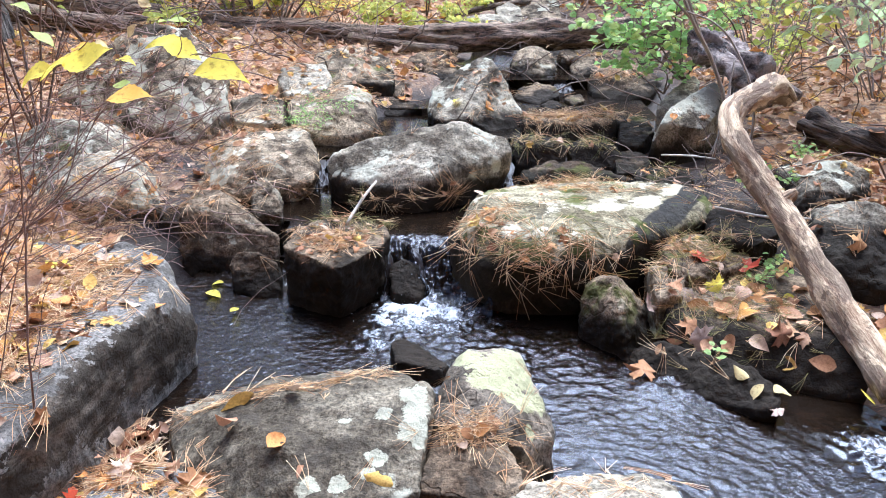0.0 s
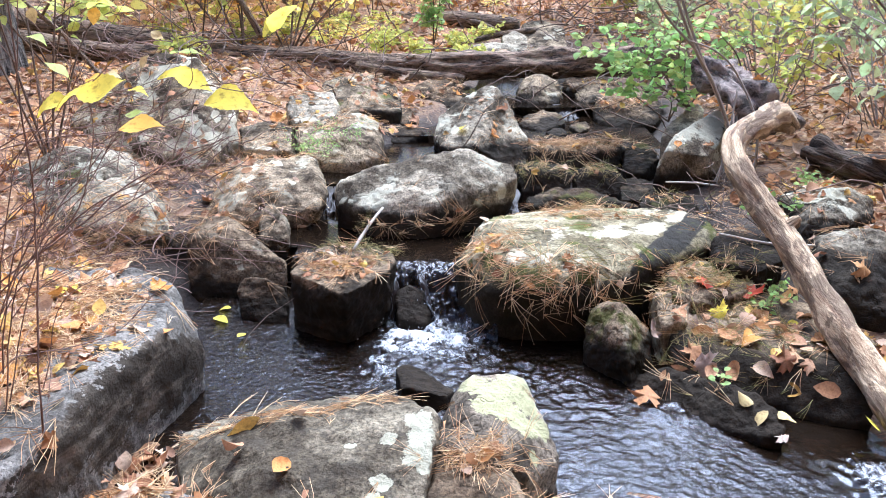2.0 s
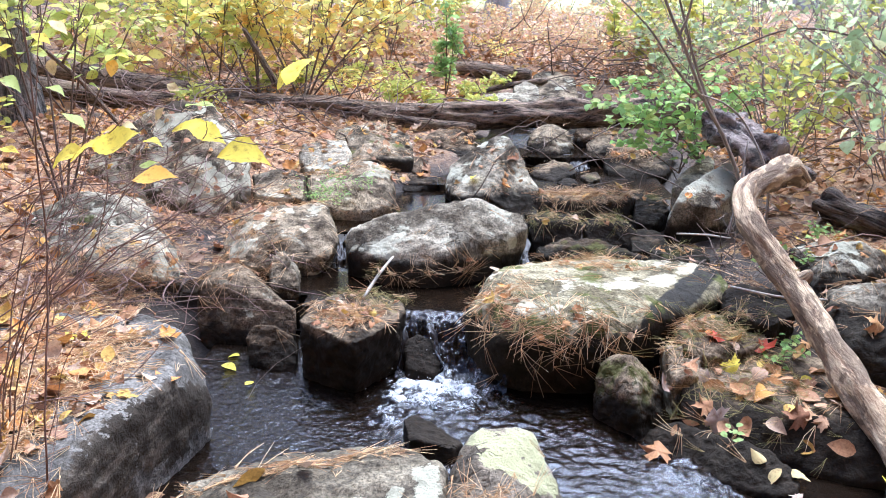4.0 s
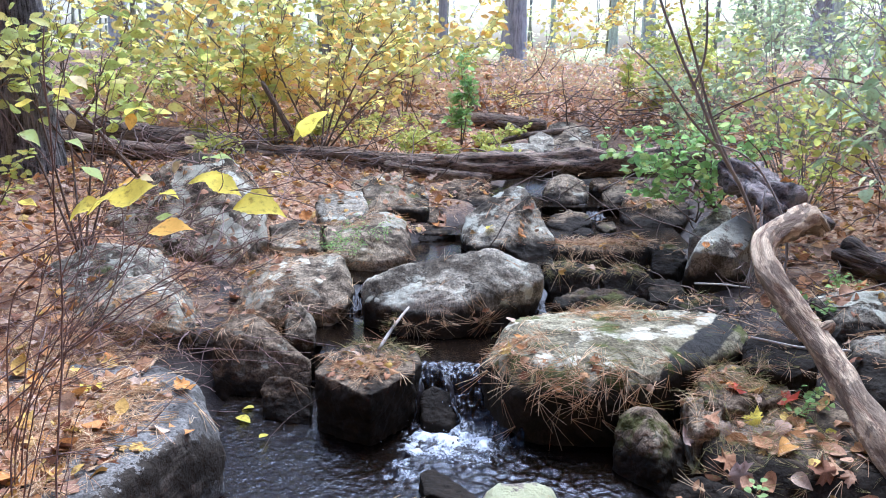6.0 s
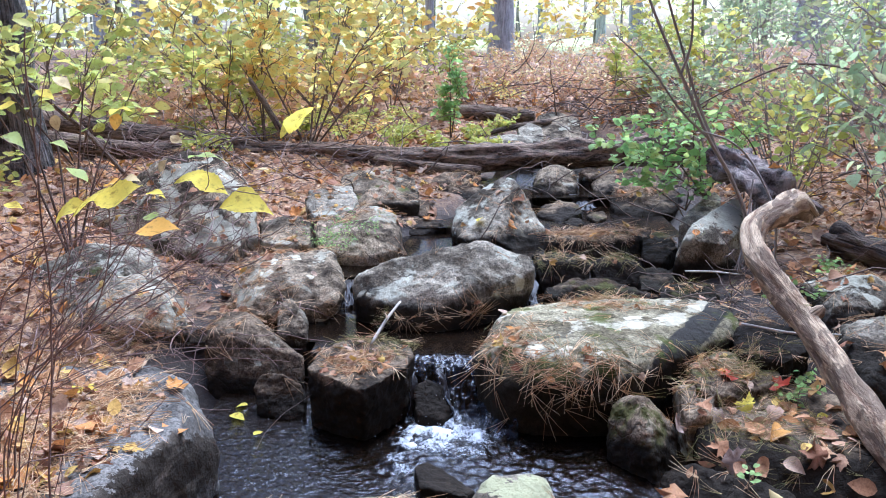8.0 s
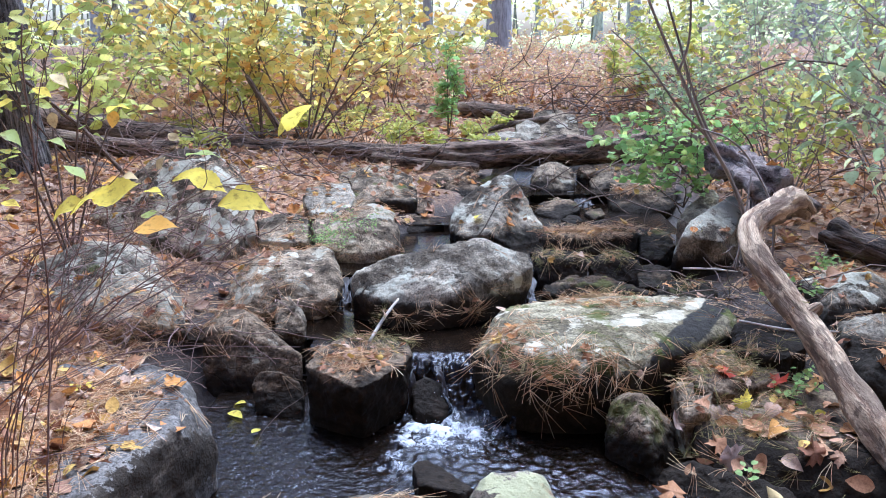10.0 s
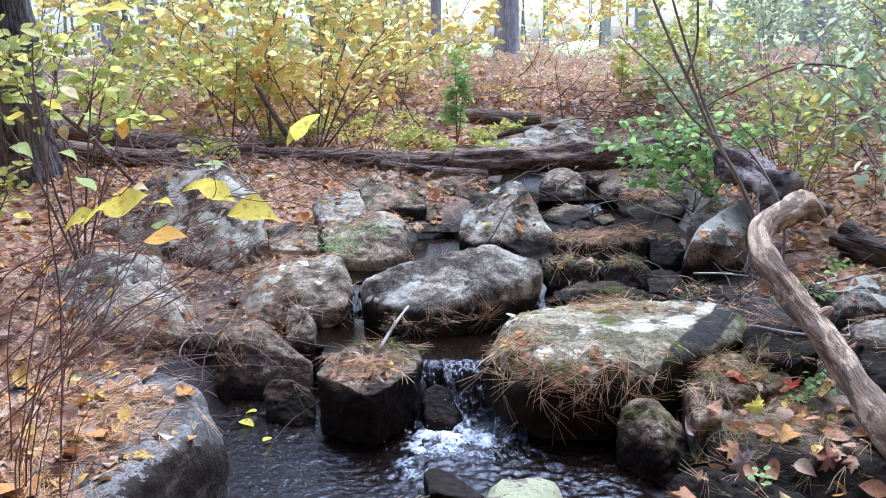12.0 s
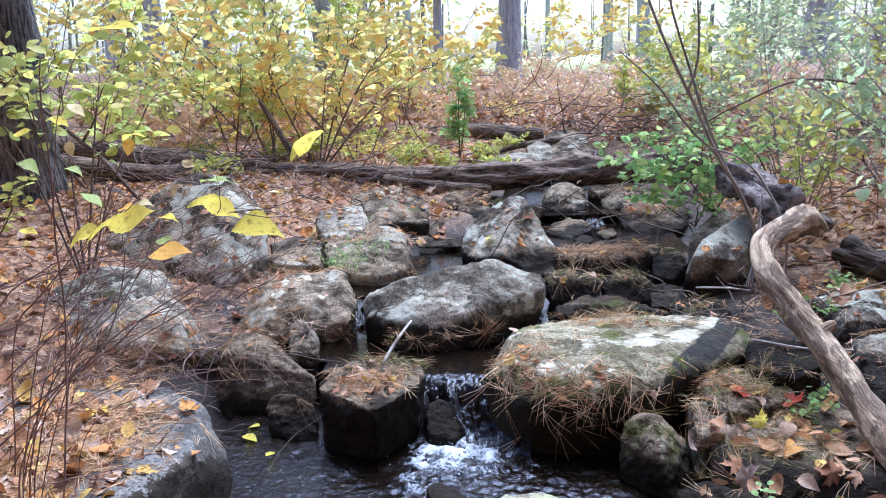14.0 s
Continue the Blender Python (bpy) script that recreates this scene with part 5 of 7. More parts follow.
log("fallen_log", [(-1.16, 9.5, 0.6), (-0.59, 9.4, 0.67), (-0.03, 9.2, 0.70), (0.62, 9.0, 0.67)], 0.1, 0.07, LOGBARK, "weathered log lying on the far slope", n=30, seed=7.7,
    stubs=[(0.7, (0.6, -0.6, -0.1), 0.5, 0.035)])
log("dead_branch", [(0.75, 8.6, 0.66), (0.35, 8.4, 0.62), (-0.1, 8.2, 0.53)], 0.03, 0.022, LOGBARK, "dead branch leaning over the far stones", "branch", n=14, sides=8, seed=2.7)
log("fallen_log", [(-3.6, 6.6, 0.93), (-2.99, 6.6, 0.83), (-2.49, 6.7, 0.74), (-2.0, 6.9, 0.66)], 0.11, 0.085, LOGBARK, "mossy rotten log on the leafy slope", n=30, seed=9.2)
log("fallen_log", [(-3.3, 6.25, 0.8), (-2.6, 6.35, 0.69), (-2.25, 6.5, 0.66)], 0.075, 0.07, LOGBARK, "short dark log beside the mossy log", n=20, seed=11.5)
log("dead_branch", [(-2.64, 5.0, 1.28), (-2.42, 5.0, 1.07), (-2.30, 5.02, 0.95), (-2.1, 5.05, 0.68)], 0.011, 0.015, LOGBARK, "bare brown branch stuck in the slope", "branch", n=14, sides=8, seed=3.1,
    stubs=[(0.45, (0.5, -0.1, 0.8), 0.25, 0.009)])

log("dead_branch", [(-1.82, 6.95, 1.19), (-1.69, 6.90, 0.99), (-1.55, 6.85, 0.75)], 0.02, 0.03, LOGBARK, "dead branch propped on the long log", "branch", n=14, sides=8, seed=5.3)

# driftwood: a pale barkless limb with a fat hooked head
pts = smooth_line([(1.55, 3.95, 0.67), (1.45, 3.85, 0.71), (1.33, 3.7, 0.71), (1.215, 3.57, 0.69), (1.15, 3.45, 0.64), (1.155, 3.3, 0.565), (1.21, 3.18, 0.475), (1.265, 3.03, 0.375), (1.3, 2.86, 0.29), (1.33, 2.7, 0.215), (1.37, 2.48, 0.12), (1.4, 2.3, 0.05)], 64)
rad = [float(np.interp(i / 63, [0, 0.06, 0.2, 0.32, 0.45, 0.7, 1], [0.05, 0.062, 0.054, 0.048, 0.047, 0.053, 0.055])) for i in range(64)]
drift = thing("driftwood", pts[40], "pale weathered limb with dark bark remnants leaning down the bank", "driftwood")
part("limb", tube_mesh([(pts, rad, 24, 0.34, 5.0, 0.7)], DRIFT, pts[40]), drift)
part("knot", tube_mesh([(smooth_line([pts[38], pts[38] + Vector((0.045, 0.0, 0.04)), pts[38] + Vector((0.065, -0.005, 0.06))], 6), [0.035, 0.03, 0.026, 0.022, 0.016, 0.01], 10, 0.3, 9, 2.0)], DRIFT, pts[40]), drift)
for k, (d, length) in enumerate((((0.6, 0.3, -0.5), 0.13), ((0.8, -0.2, -0.4), 0.12), ((0.4, 0.6, 0.3), 0.1))):
    a = pts[3 + 2 * k]
    part("root", tube_mesh([(smooth_line([a, a + Vector(d) * length * 0.5 + Vector((0, 0, 0.03)), a + Vector(d) * length], 9), [0.036 - 0.003 * i for i in range(9)], 9, 0.3, 8, k * 2.0)], DRIFT, pts[40]), drift)
SUPPORTS.append(drift.children[0])
log("stump", [(1.36, 4.86, 0.78), (1.44, 4.72, 0.76), (1.54, 4.55, 0.68), (1.66, 4.42, 0.54)], 0.08, 0.1, STUMPBARK, "grey-brown rotten stump leaning behind the driftwood", "stump", n=60, sides=40, rough=0.8, freq=6.0, seed=6.4,
    stubs=[(0.3, (0.3, -0.8, -0.4), 0.3, 0.045), (0.6, (-0.2, -0.7, -0.5), 0.3, 0.05), (0.8, (0.7, -0.5, -0.2), 0.25, 0.045)])
log("fallen_log", [(1.9, 4.5, 0.40), (2.02, 4.32, 0.38), (2.2, 4.15, 0.33), (2.5, 4.0, 0.3)], 0.075, 0.085, DARKBARK, "dark fallen log on the bank", n=50, sides=30, rough=0.6, freq=5, seed=8.8)
log("stick", [(-0.305, 3.42, 0.395), (-0.355, 3.31, 0.35), (-0.405, 3.18, 0.29)], 0.0055, 0.007, BLEACHED, "pale dry stick propped on the leafy rock", "stick", n=10, sides=8, rough=0.1)
log("stick", [(1.12, 3.42, 0.29), (1.3, 3.33, 0.28), (1.46, 3.25, 0.3)], 0.007, 0.005, BLEACHED, "thin pale stick among leaves", "stick", n=10, sides=6, rough=0.1, seed=3)
log("stick", [(1.02, 4.0, 0.36), (1.14, 3.95, 0.37), (1.25, 3.9, 0.37)], 0.005, 0.0035, BLEACHED, "grey twig at the water edge", "stick", n=8, sides=6, rough=0.1, seed=5)

# ---- dead twigs and roots tangled over the banks ----
rng = random.Random(31)


def tangle(name, label, count, x, y, sx, sy, height, length, radius, mat, category="twigs"):
    tubes = []
    for k in range(count):
        px, py = x + rng.gauss(0, sx), y + rng.gauss(0, sy)
        p = Vector((px, py, ground_z(px, py) + rng.uniform(0.02, height)))
        a = rng.uniform(0, 6.283)
        d = Vector((math.cos(a), math.sin(a), rng.gauss(0.1, 0.45)))
        ln = length * rng.uniform(0.4, 1.2)
        line, q = [], p
        for i in range(9):
            line.append(q.copy())
            d = (d + Vector((rng.gauss(0, 0.17), rng.gauss(0, 0.17), rng.gauss(-0.03, 0.17)))).normalized()
            q = q + d * ln / 8
        r = radius * rng.uniform(0.5, 1.3)
        tubes.append((line, [r * (1 - 0.08 * i) for i in range(9)], 5, 0.0, 6, rng.random() * 9))
    return tagged(new(name, tube_mesh(tubes, mat)), label, category, kind="stuff")


tangle("dead_twigs", "tangle of thin reddish dead twigs over the bank", 130, -1.75, 3.3, 0.35, 0.3, 0.3, 0.45, 0.0022, REDTWIG)
tangle("dead_twigs", "thin dead twigs between the bank boulders", 90, -1.35, 4.1, 0.3, 0.4, 0.3, 0.4, 0.0026, REDTWIG)
tangle("dead_twigs", "dead twigs and rootlets draped over the big boulder", 75, -1.7, 4.75, 0.3, 0.3, 0.6, 0.5, 0.003, REDTWIG)
tangle("dead_twigs", "dead twigs caught beside the driftwood", 80, 1.25, 3.85, 0.16, 0.2, 0.2, 0.3, 0.003, TWIG)
tangle("dead_twigs", "dead twigs scattered on the leafy slope", 160, -1.6, 6.4, 1.0, 0.8, 0.25, 0.7, 0.005, TWIG)
tangle("dead_twigs", "dead twigs scattered under the bank shrubs", 160, 2.2, 5.6, 0.7, 1.0, 0.5, 0.7, 0.005, TWIG)
tangle("dead_twigs", "grey brush heaped on the far slope", 220, 1.5, 9.0, 0.8, 1.2, 0.5, 0.8, 0.006, TWIG)
tangle("dead_twigs", "fine twigs across the grey boulder", 26, -1.4, 2.3, 0.35, 0.35, 0.1, 0.4, 0.002, TWIG)

# ---- living plants ----
rng = random.Random(7)


def wander(start, direction, length, n, bend, lift=0.0):
    """A wandering line of n points from start."""
    p, d = Vector(start), Vector(direction).normalized()
    out = [p.copy()]
    for i in range(n - 1):
        d = (d + Vector((rng.gauss(0, bend), rng.gauss(0, bend), rng.gauss(0, bend) + lift))).normalized()
        p = p + d * (length / (n - 1))
        out.append(p.copy())
    return out


def leaves_on(line, shapes, size, gap, droop, places, start=0.3):
    """Leaves set alternately along a twig."""
    total = sum((b - a).length for a, b in zip(line, line[1:]))
    n = max(2, int(total * (1 - start) / gap))
    for k in range(n):
        u = (start + (1 - start) * (k + rng.random() * 0.6) / n) * (len(line) - 1)
        i = min(int(u), len(line) - 2)
        p = line[i].lerp(line[i + 1], u - i)
        d = (line[i + 1] - line[i]).normalized()
        side = d.cross(Vector((0, 0, 1)))
        side = side.normalized() if side.length > 0.01 else Vector((1, 0, 0))
        d = d * 0.5 + side * (1 if k % 2 else -1) * 0.9 + Vector((rng.gauss(0, 0.35), rng.gauss(0, 0.35), rng.gauss(0, 0.3) - droop))
        up = Vector((rng.gauss(0, 0.6), rng.gauss(0, 0.6) - 0.55, 0.75))
        places.append((rng.randrange(len(shapes)), p, turned(d, up), size * rng.uniform(0.6, 1.15)))


def shrub(name, base, stems, label, mat, shapes=OVAL, size=0.06, gap=0.04, twig=0.35, branches=6, radius=0.009, droop=0.25, category="shrub", bark=TWIG, group="", low=0.25):
    """A shrub: stems (tip offset from the base), side branches and twigs as tapered tubes, and leaves along the twigs."""
    root = thing(name, base, label, category, group)
    for tip in stems:
        places = []
        tip = Vector(tip)
        mid = tip * 0.5 + Vector((rng.gauss(0, 0.05), rng.gauss(0, 0.05), 0.06 * tip.length))
        line = smooth_line([(0, 0, -0.06), mid, tip], 14)
        length = tip.length
        tubes = [(line, [radius * (1 - 0.75 * i / 13) for i in range(14)], 7, 0.12, 8, rng.random() * 9)]
        leaves_on(line, shapes, size, gap * 1.6, droop, places, 0.55)
        for b in range(branches):
            u = low + (0.95 - low) * (b + rng.random()) / branches
            i = min(int(u * 13), 12)
            d = (line[i + 1] - line[i]).normalized()
            a = rng.uniform(0, 6.28)
            side = Vector((math.cos(a), math.sin(a), rng.uniform(-0.1, 0.6)))
            bl = twig * length * rng.uniform(0.6, 1.2) * (1.15 - 0.5 * u)
            bl = max(bl, 0.12)
            br = wander(line[i], d * 0.6 + side, bl, 7, 0.16, 0.02)
            tubes.append((br, [radius * 0.45 * (1 - 0.12 * k) for k in range(7)], 5, 0.0, 8, rng.random() * 9))
            leaves_on(br, shapes, size, gap, droop, places, 0.2)
            for s in range(3):
                k = rng.randrange(1, 6)
                tw = wander(br[k], (br[k] - br[k - 1]).normalized() + Vector((rng.gauss(0, 0.8), rng.gauss(0, 0.8), rng.gauss(0.1, 0.5))), bl * 0.5, 5, 0.2)
                tubes.append((tw, [radius * 0.25 * (1 - 0.12 * q) for q in range(5)], 4, 0.0, 8, rng.random() * 9))
                leaves_on(tw, shapes, size, gap, droop, places, 0.1)
        stem = part("stem", tube_mesh(tubes, bark), root)
        if places:
            part("foliage", many(shapes, places, mat), stem)
    return root


def fan(n, height, spread, lean=(0, 0)):
    out = []
    for k in range(n):
        a = 2 * math.pi * (k + rng.random() * 0.7) / n
        out.append((math.cos(a) * spread * rng.uniform(0.5, 1) + lean[0], math.sin(a) * spread * rng.uniform(0.5, 1) + lean[1], height * rng.uniform(0.7, 1.1)))
    return out


def on_ground(x, y):
    return (x, y, ground_z(x, y))


# yellow understorey on the left and behind the log
shrub("yellow_shrub", on_ground(-1.41, 7.2), [(0.85, -0.6, 1.15), (0.45, -0.2, 1.3), (-0.5, 0.1, 1.1), (0.1, 0.3, 1.2), (1.1, -0.1, 0.9)], "tall thin-stemmed shrub with yellow autumn leaves", YELLOW, size=0.1, gap=0.085, branches=10, radius=0.010)
shrub("yellow_shrub", on_ground(-1.8, 7.25), [(-0.25, -0.1, 0.8), (-0.7, -0.3, 1.2), (0.2, 0.1, 1.4), (-1.0, 0.0, 0.9)], "thin-stemmed shrub with yellow autumn leaves", YELLOW, size=0.1, gap=0.085, branches=10, radius=0.010)
YELLOW_AT = [(-2.9, 6.1, 1.3), (-3.6, 7.0, 1.5), (-3.4, 9.2, 1.7), (-0.9, 9.2, 1.3), (-1.9, 10.0, 1.8), (-4.6, 8.6, 1.9), (-4.4, 6.3, 1.4), (-0.6, 11.4, 1.2), (-3.0, 11.5, 2.0), (-5.6, 10.4, 2.2),
             (-1.6, 13.4, 2.2), (-3.4, 14.0, 2.4), (-5.5, 14.0, 2.6), (1.7, 16.5, 1.4), (3.0, 18.0, 1.8), (-7.0, 13.0, 2.4), (-2.2, 7.4, 1.0), (-1.2, 7.9, 0.9), (-2.7, 9.4, 1.3), (-1.5, 11.4, 1.5), (-2.4, 12.8, 1.8), (-4.2, 10.4, 1.8), (-0.8, 16.5, 1.8), (1.3, 21.0, 1.8), (-4.4, 12.2, 2.0)]
for k, (x, y, h) in enumerate(YELLOW_AT):
    shrub("yellow_shrub", on_ground(x, y), fan(3, h, h * 0.7, (rng.gauss(0, 0.25), rng.gauss(0, 0.2))), "thin-stemmed shrub with yellow autumn leaves" if k % 3 else "spreading shrub with pale yellow leaves", YELLOW if k % 4 else GREENISH,
          size=0.105 if y < 9 else 0.135, gap=0.115 if y < 9 else 0.18, branches=8, radius=0.008, group="yellow shrubs")
# low yellow-green undergrowth between the shrubs
for k, (x, y) in enumerate([(-1.7, 8.8), (-2.6, 8.3), (-3.3, 8.6), (-0.9, 9.9), (-2.1, 10.8), (-3.8, 9.8), (-1.1, 12.2), (-2.8, 12.2), (-0.2, 12.8), (-4.9, 11.2), (-1.4, 10.4), (-3.0, 7.4), (-2.2, 9.2), (-0.4, 10.6)]):
    shrub("low_shrub", on_ground(x, y), fan(5, 0.6, 0.55), "low shrub with thin stems and yellow-green leaves" if k % 3 else "low shrub with thin stems and golden leaves", GREENISH if k % 3 else YELLOW, size=0.07, gap=0.09, branches=6, radius=0.004, twig=0.5, group="low shrubs")
# greener bush reaching in beside the large trunk
shrub("hazel_bush", on_ground(-2.15, 4.35), [(-0.1, -0.2, 1.15), (0.25, -0.1, 1.1), (-0.45, -0.2, 1.2), (0.35, 0.2, 0.9), (-0.2, 0.4, 1.3)], "leafy bush with yellow-green leaves beside the large trunk", GREENISH, size=0.085, gap=0.15, branches=6, radius=0.008, low=0.66)
shrub("hazel_bush", on_ground(-2.7, 4.1), [(0.1, -0.1, 0.7), (-0.3, 0.1, 0.9), (0.3, 0.2, 0.55)], "low bush with yellow-green leaves", GREENISH, size=0.055, gap=0.13, branches=6, radius=0.007)
# green shrubs on the right bank
shrub("green_bush", (1.36, 5.0, 0.6), [(-0.35, 0.1, 0.36), (-0.62, 0.3, 0.24), (-0.1, -0.1, 0.42), (0.1, 0.2, 0.4), (0.3, 0.0, 0.36), (-0.5, 0.1, 0.16)], "bright green leafy bush over the stream", GREEN, size=0.062, gap=0.045, branches=8, radius=0.006, twig=0.5)
shrub("green_bush", (1.25, 5.0, 0.52), [(-0.15, -0.1, 0.12), (-0.28, 0.05, 0.12), (0.05, -0.1, 0.16)], "low bright green sprays beside the bank", GREEN, size=0.055, gap=0.045, branches=5, radius=0.005, twig=0.5)
GREEN_AT = [(1.95, 5.3, 0.9), (2.5, 5.0, 1.1), (2.2, 6.3, 1.2), (3.0, 6.0, 1.4), (1.7, 7.2, 0.9), (3.2, 7.4, 1.5), (2.2, 8.6, 1.2), (4.0, 8.4, 1.8), (3.2, 10.0, 1.7), (1.75, 9.6, 0.7), (4.6, 6.6, 1.6), (5.0, 10.5, 2.0), (2.3, 11.8, 0.8), (4.2, 13.0, 1.5)]
for k, (x, y, h) in enumerate(GREEN_AT):
    shrub("bank_shrub", on_ground(x, y), fan(6, h, h * 0.6), "twiggy shrub with dull green leaves" if k % 2 else "bare-twigged shrub with sparse green leaves", DULL if k % 3 else GREENISH,
          size=0.062 if y < 8 else 0.09, gap=0.13 if y < 8 else 0.18, branches=9, radius=0.0065, bark=GREYTWIG, group="bank shrubs")
# long drooping leaves that hang in from the upper right
shrub("laurel_bush", (2.35, 3.9, 0.42), [(-0.55, -0.2, 1.25), (-0.25, -0.3, 1.0), (-0.75, 0.1, 1.1), (0.1, -0.2, 1.3), (-0.5, -0.35, 0.75), (-0.9, 0.0, 0.9)], "tall bush with long drooping grey-green leaves", DULL, shapes=LONG + OVAL[:1], size=0.085, gap=0.12, branches=7, radius=0.007, droop=0.7, bark=GREYTWIG)
shrub("laurel_bush", (2.75, 4.6, 0.5), [(-0.5, -0.1, 1.4), (-0.9, 0.0, 1.2), (0.1, 0.1, 1.6), (-0.3, -0.2, 1.0)], "tall bush with long drooping grey-green leaves", DULL, shapes=LONG + OVAL[:1], size=0.085, gap=0.12, branches=8, radius=0.008, droop=0.7, bark=GREYTWIG)
# little upright green sapling beyond the log
shrub("green_sapling", on_ground(-0.24, 8.2), [(0.0, 0.0, 0.85), (0.06, 0.02, 0.6), (-0.07, 0.0, 0.5)], "small upright bright green sapling", GREEN, size=0.075, gap=0.03, branches=9, radius=0.007, twig=0.22, droop=0.1, category="sapling")
for x, y in ((0.0, 8.0), (0.25, 8.5), (-0.6, 7.9), (0.15, 7.4), (-1.8, 7.4), (-1.5, 7.6), (-2.4, 7.2), (-0.7, 7.5), (-0.35, 7.3), (-2.9, 6.9), (-2.1, 6.5), (-1.1, 8.3)):
    shrub("low_plant", on_ground(x, y), fan(5, 0.16, 0.15), "low pale green leafy plant", GREENISH, size=0.05, gap=0.03, branches=4, radius=0.003, twig=0.6, category="plant", group="low green plants")
# yellowing ferns behind the log
for k, (x, y) in enumerate([(-1.15, 7.35), (-0.95, 7.6), (-1.3, 7.7), (0.35, 9.8), (-0.7, 8.2), (-2.0, 7.7), (-1.6, 8.4), (0.2, 10.4)]):
    shrub("fern", on_ground(x, y), fan(9, 0.26, 0.24), "tuft of yellowing fern fronds", YELLOW if k % 2 else GREENISH, shapes=LONG, size=0.07, gap=0.012, branches=0, radius=0.003, droop=0.2, category="fern", group="ferns")
# brown brush on the far slope
BRUSH_AT = [(0.7, 10.5), (1.1, 10.1), (1.5, 11.0), (1.2, 12.3), (2.0, 13.0), (0.5, 12.6), (2.6, 10.4), (1.0, 14.2), (2.4, 14.6), (3.2, 11.6), (1.9, 10.2), (0.5, 11.4), (2.2, 9.4), (3.0, 9.0), (2.6, 8.0), (3.6, 8.0), (3.5, 10.4), (2.4, 12.0), (4.2, 9.6), (1.5, 9.4)]
for x, y in BRUSH_AT:
    shrub("dry_brush", on_ground(x, y), fan(7, 0.5, 0.5), "tangle of dry reddish-brown brush", DRY, size=0.05, gap=0.14, branches=9, radius=0.0045, bark=PINKTWIG, group="dry brush")
for x, y in [(-2.4, 8.6), (-1.3, 9.2), (-0.4, 9.0), (-3.2, 7.6), (-2.0, 9.8), (-0.1, 10.2), (-1.0, 10.8), (-3.0, 10.4), (-1.8, 8.0), (-2.6, 7.2)]:
    shrub("orange_brush", on_ground(x, y), fan(7, 0.5, 0.4), "low brush with orange-brown dying leaves", DRY, size=0.075, gap=0.07, branches=5, radius=0.004, bark=REDTWIG, group="orange brush")
# bare saplings beside the driftwood
sap = thing("bare_sapling", (1.31, 4.1, 0.5), "bare forked grey sapling leaning over the bank", "sapling")
STEMS = [([(1.36, 4.1, 0.45), (1.31, 4.1, 0.64), (1.22, 4.1, 0.83), (1.11, 4.05, 0.99), (0.98, 4.0, 1.24), (0.88, 4.0, 1.44), (0.75, 4.0, 1.75), (0.66, 4.0, 2.1)], 0.0115, 0.005),
         ([(1.21, 4.1, 0.84), (1.17, 4.1, 0.92), (1.05, 4.05, 1.16), (0.96, 4.0, 1.39), (0.85, 3.95, 1.7), (0.8, 3.9, 2.0)], 0.009, 0.004),
         ([(1.11, 4.05, 0.99), (0.96, 4.0, 1.13), (0.8, 3.9, 1.32), (0.62, 3.85, 1.48)], 0.007, 0.003),
         ([(0.95, 4.0, 1.28), (0.99, 3.98, 1.45), (0.97, 3.95, 1.75)], 0.007, 0.004)]
for line, r0, r1 in STEMS:
    part("stem", tube_mesh([([p - Vector((1.31, 4.1, 0.5)) for p in smooth_line(line, 22)], [r0 + (r1 - r0) * i / 21 for i in range(22)], 8, 0.12, 9, r0 * 99)], SAPBARK), sap)
bent = thing("bent_twig", (1.37, 3.8, 0.36), "thin bent grey twigs arching over the driftwood", "twig")
for line, r0, r1 in (([(1.37, 3.8, 0.36), (1.385, 3.88, 0.65), (1.31, 4.0, 0.87), (1.2, 4.0, 0.98), (1.07, 4.0, 1.03)], 0.007, 0.004),
                     ([(1.24, 3.9, 0.38), (1.28, 3.95, 0.59), (1.33, 4.05, 0.81)], 0.006, 0.004), ([(1.24, 3.95, 0.38), (1.3, 3.98, 0.52), (1.36, 3.9, 0.66)], 0.004, 0.003)):
    part("stem", tube_mesh([([p - Vector((1.37, 3.8, 0.36)) for p in smooth_line(line, 20)], [r0 + (r1 - r0) * i / 19 for i in range(20)], 6, 0.1, 9, r0 * 77)], SAPBARK), bent)
# arching branch across the right-hand bushes
arch = thing("arching_branch", (2.3, 4.4, 0.5), "long bare branch arching through the bushes", "branch")
part("stem", tube_mesh([([p - Vector((2.3, 4.4, 0.5)) for p in smooth_line([(2.3, 4.4, 0.4), (2.25, 4.4, 0.9), (2.0, 4.3, 1.22), (1.6, 4.3, 1.32), (1.3, 4.4, 1.2), (1.15, 4.5, 1.1)], 30)], [0.007 - 0.00012 * i for i in range(30)], 7, 0.1, 8, 1.0)], TWIG), arch)

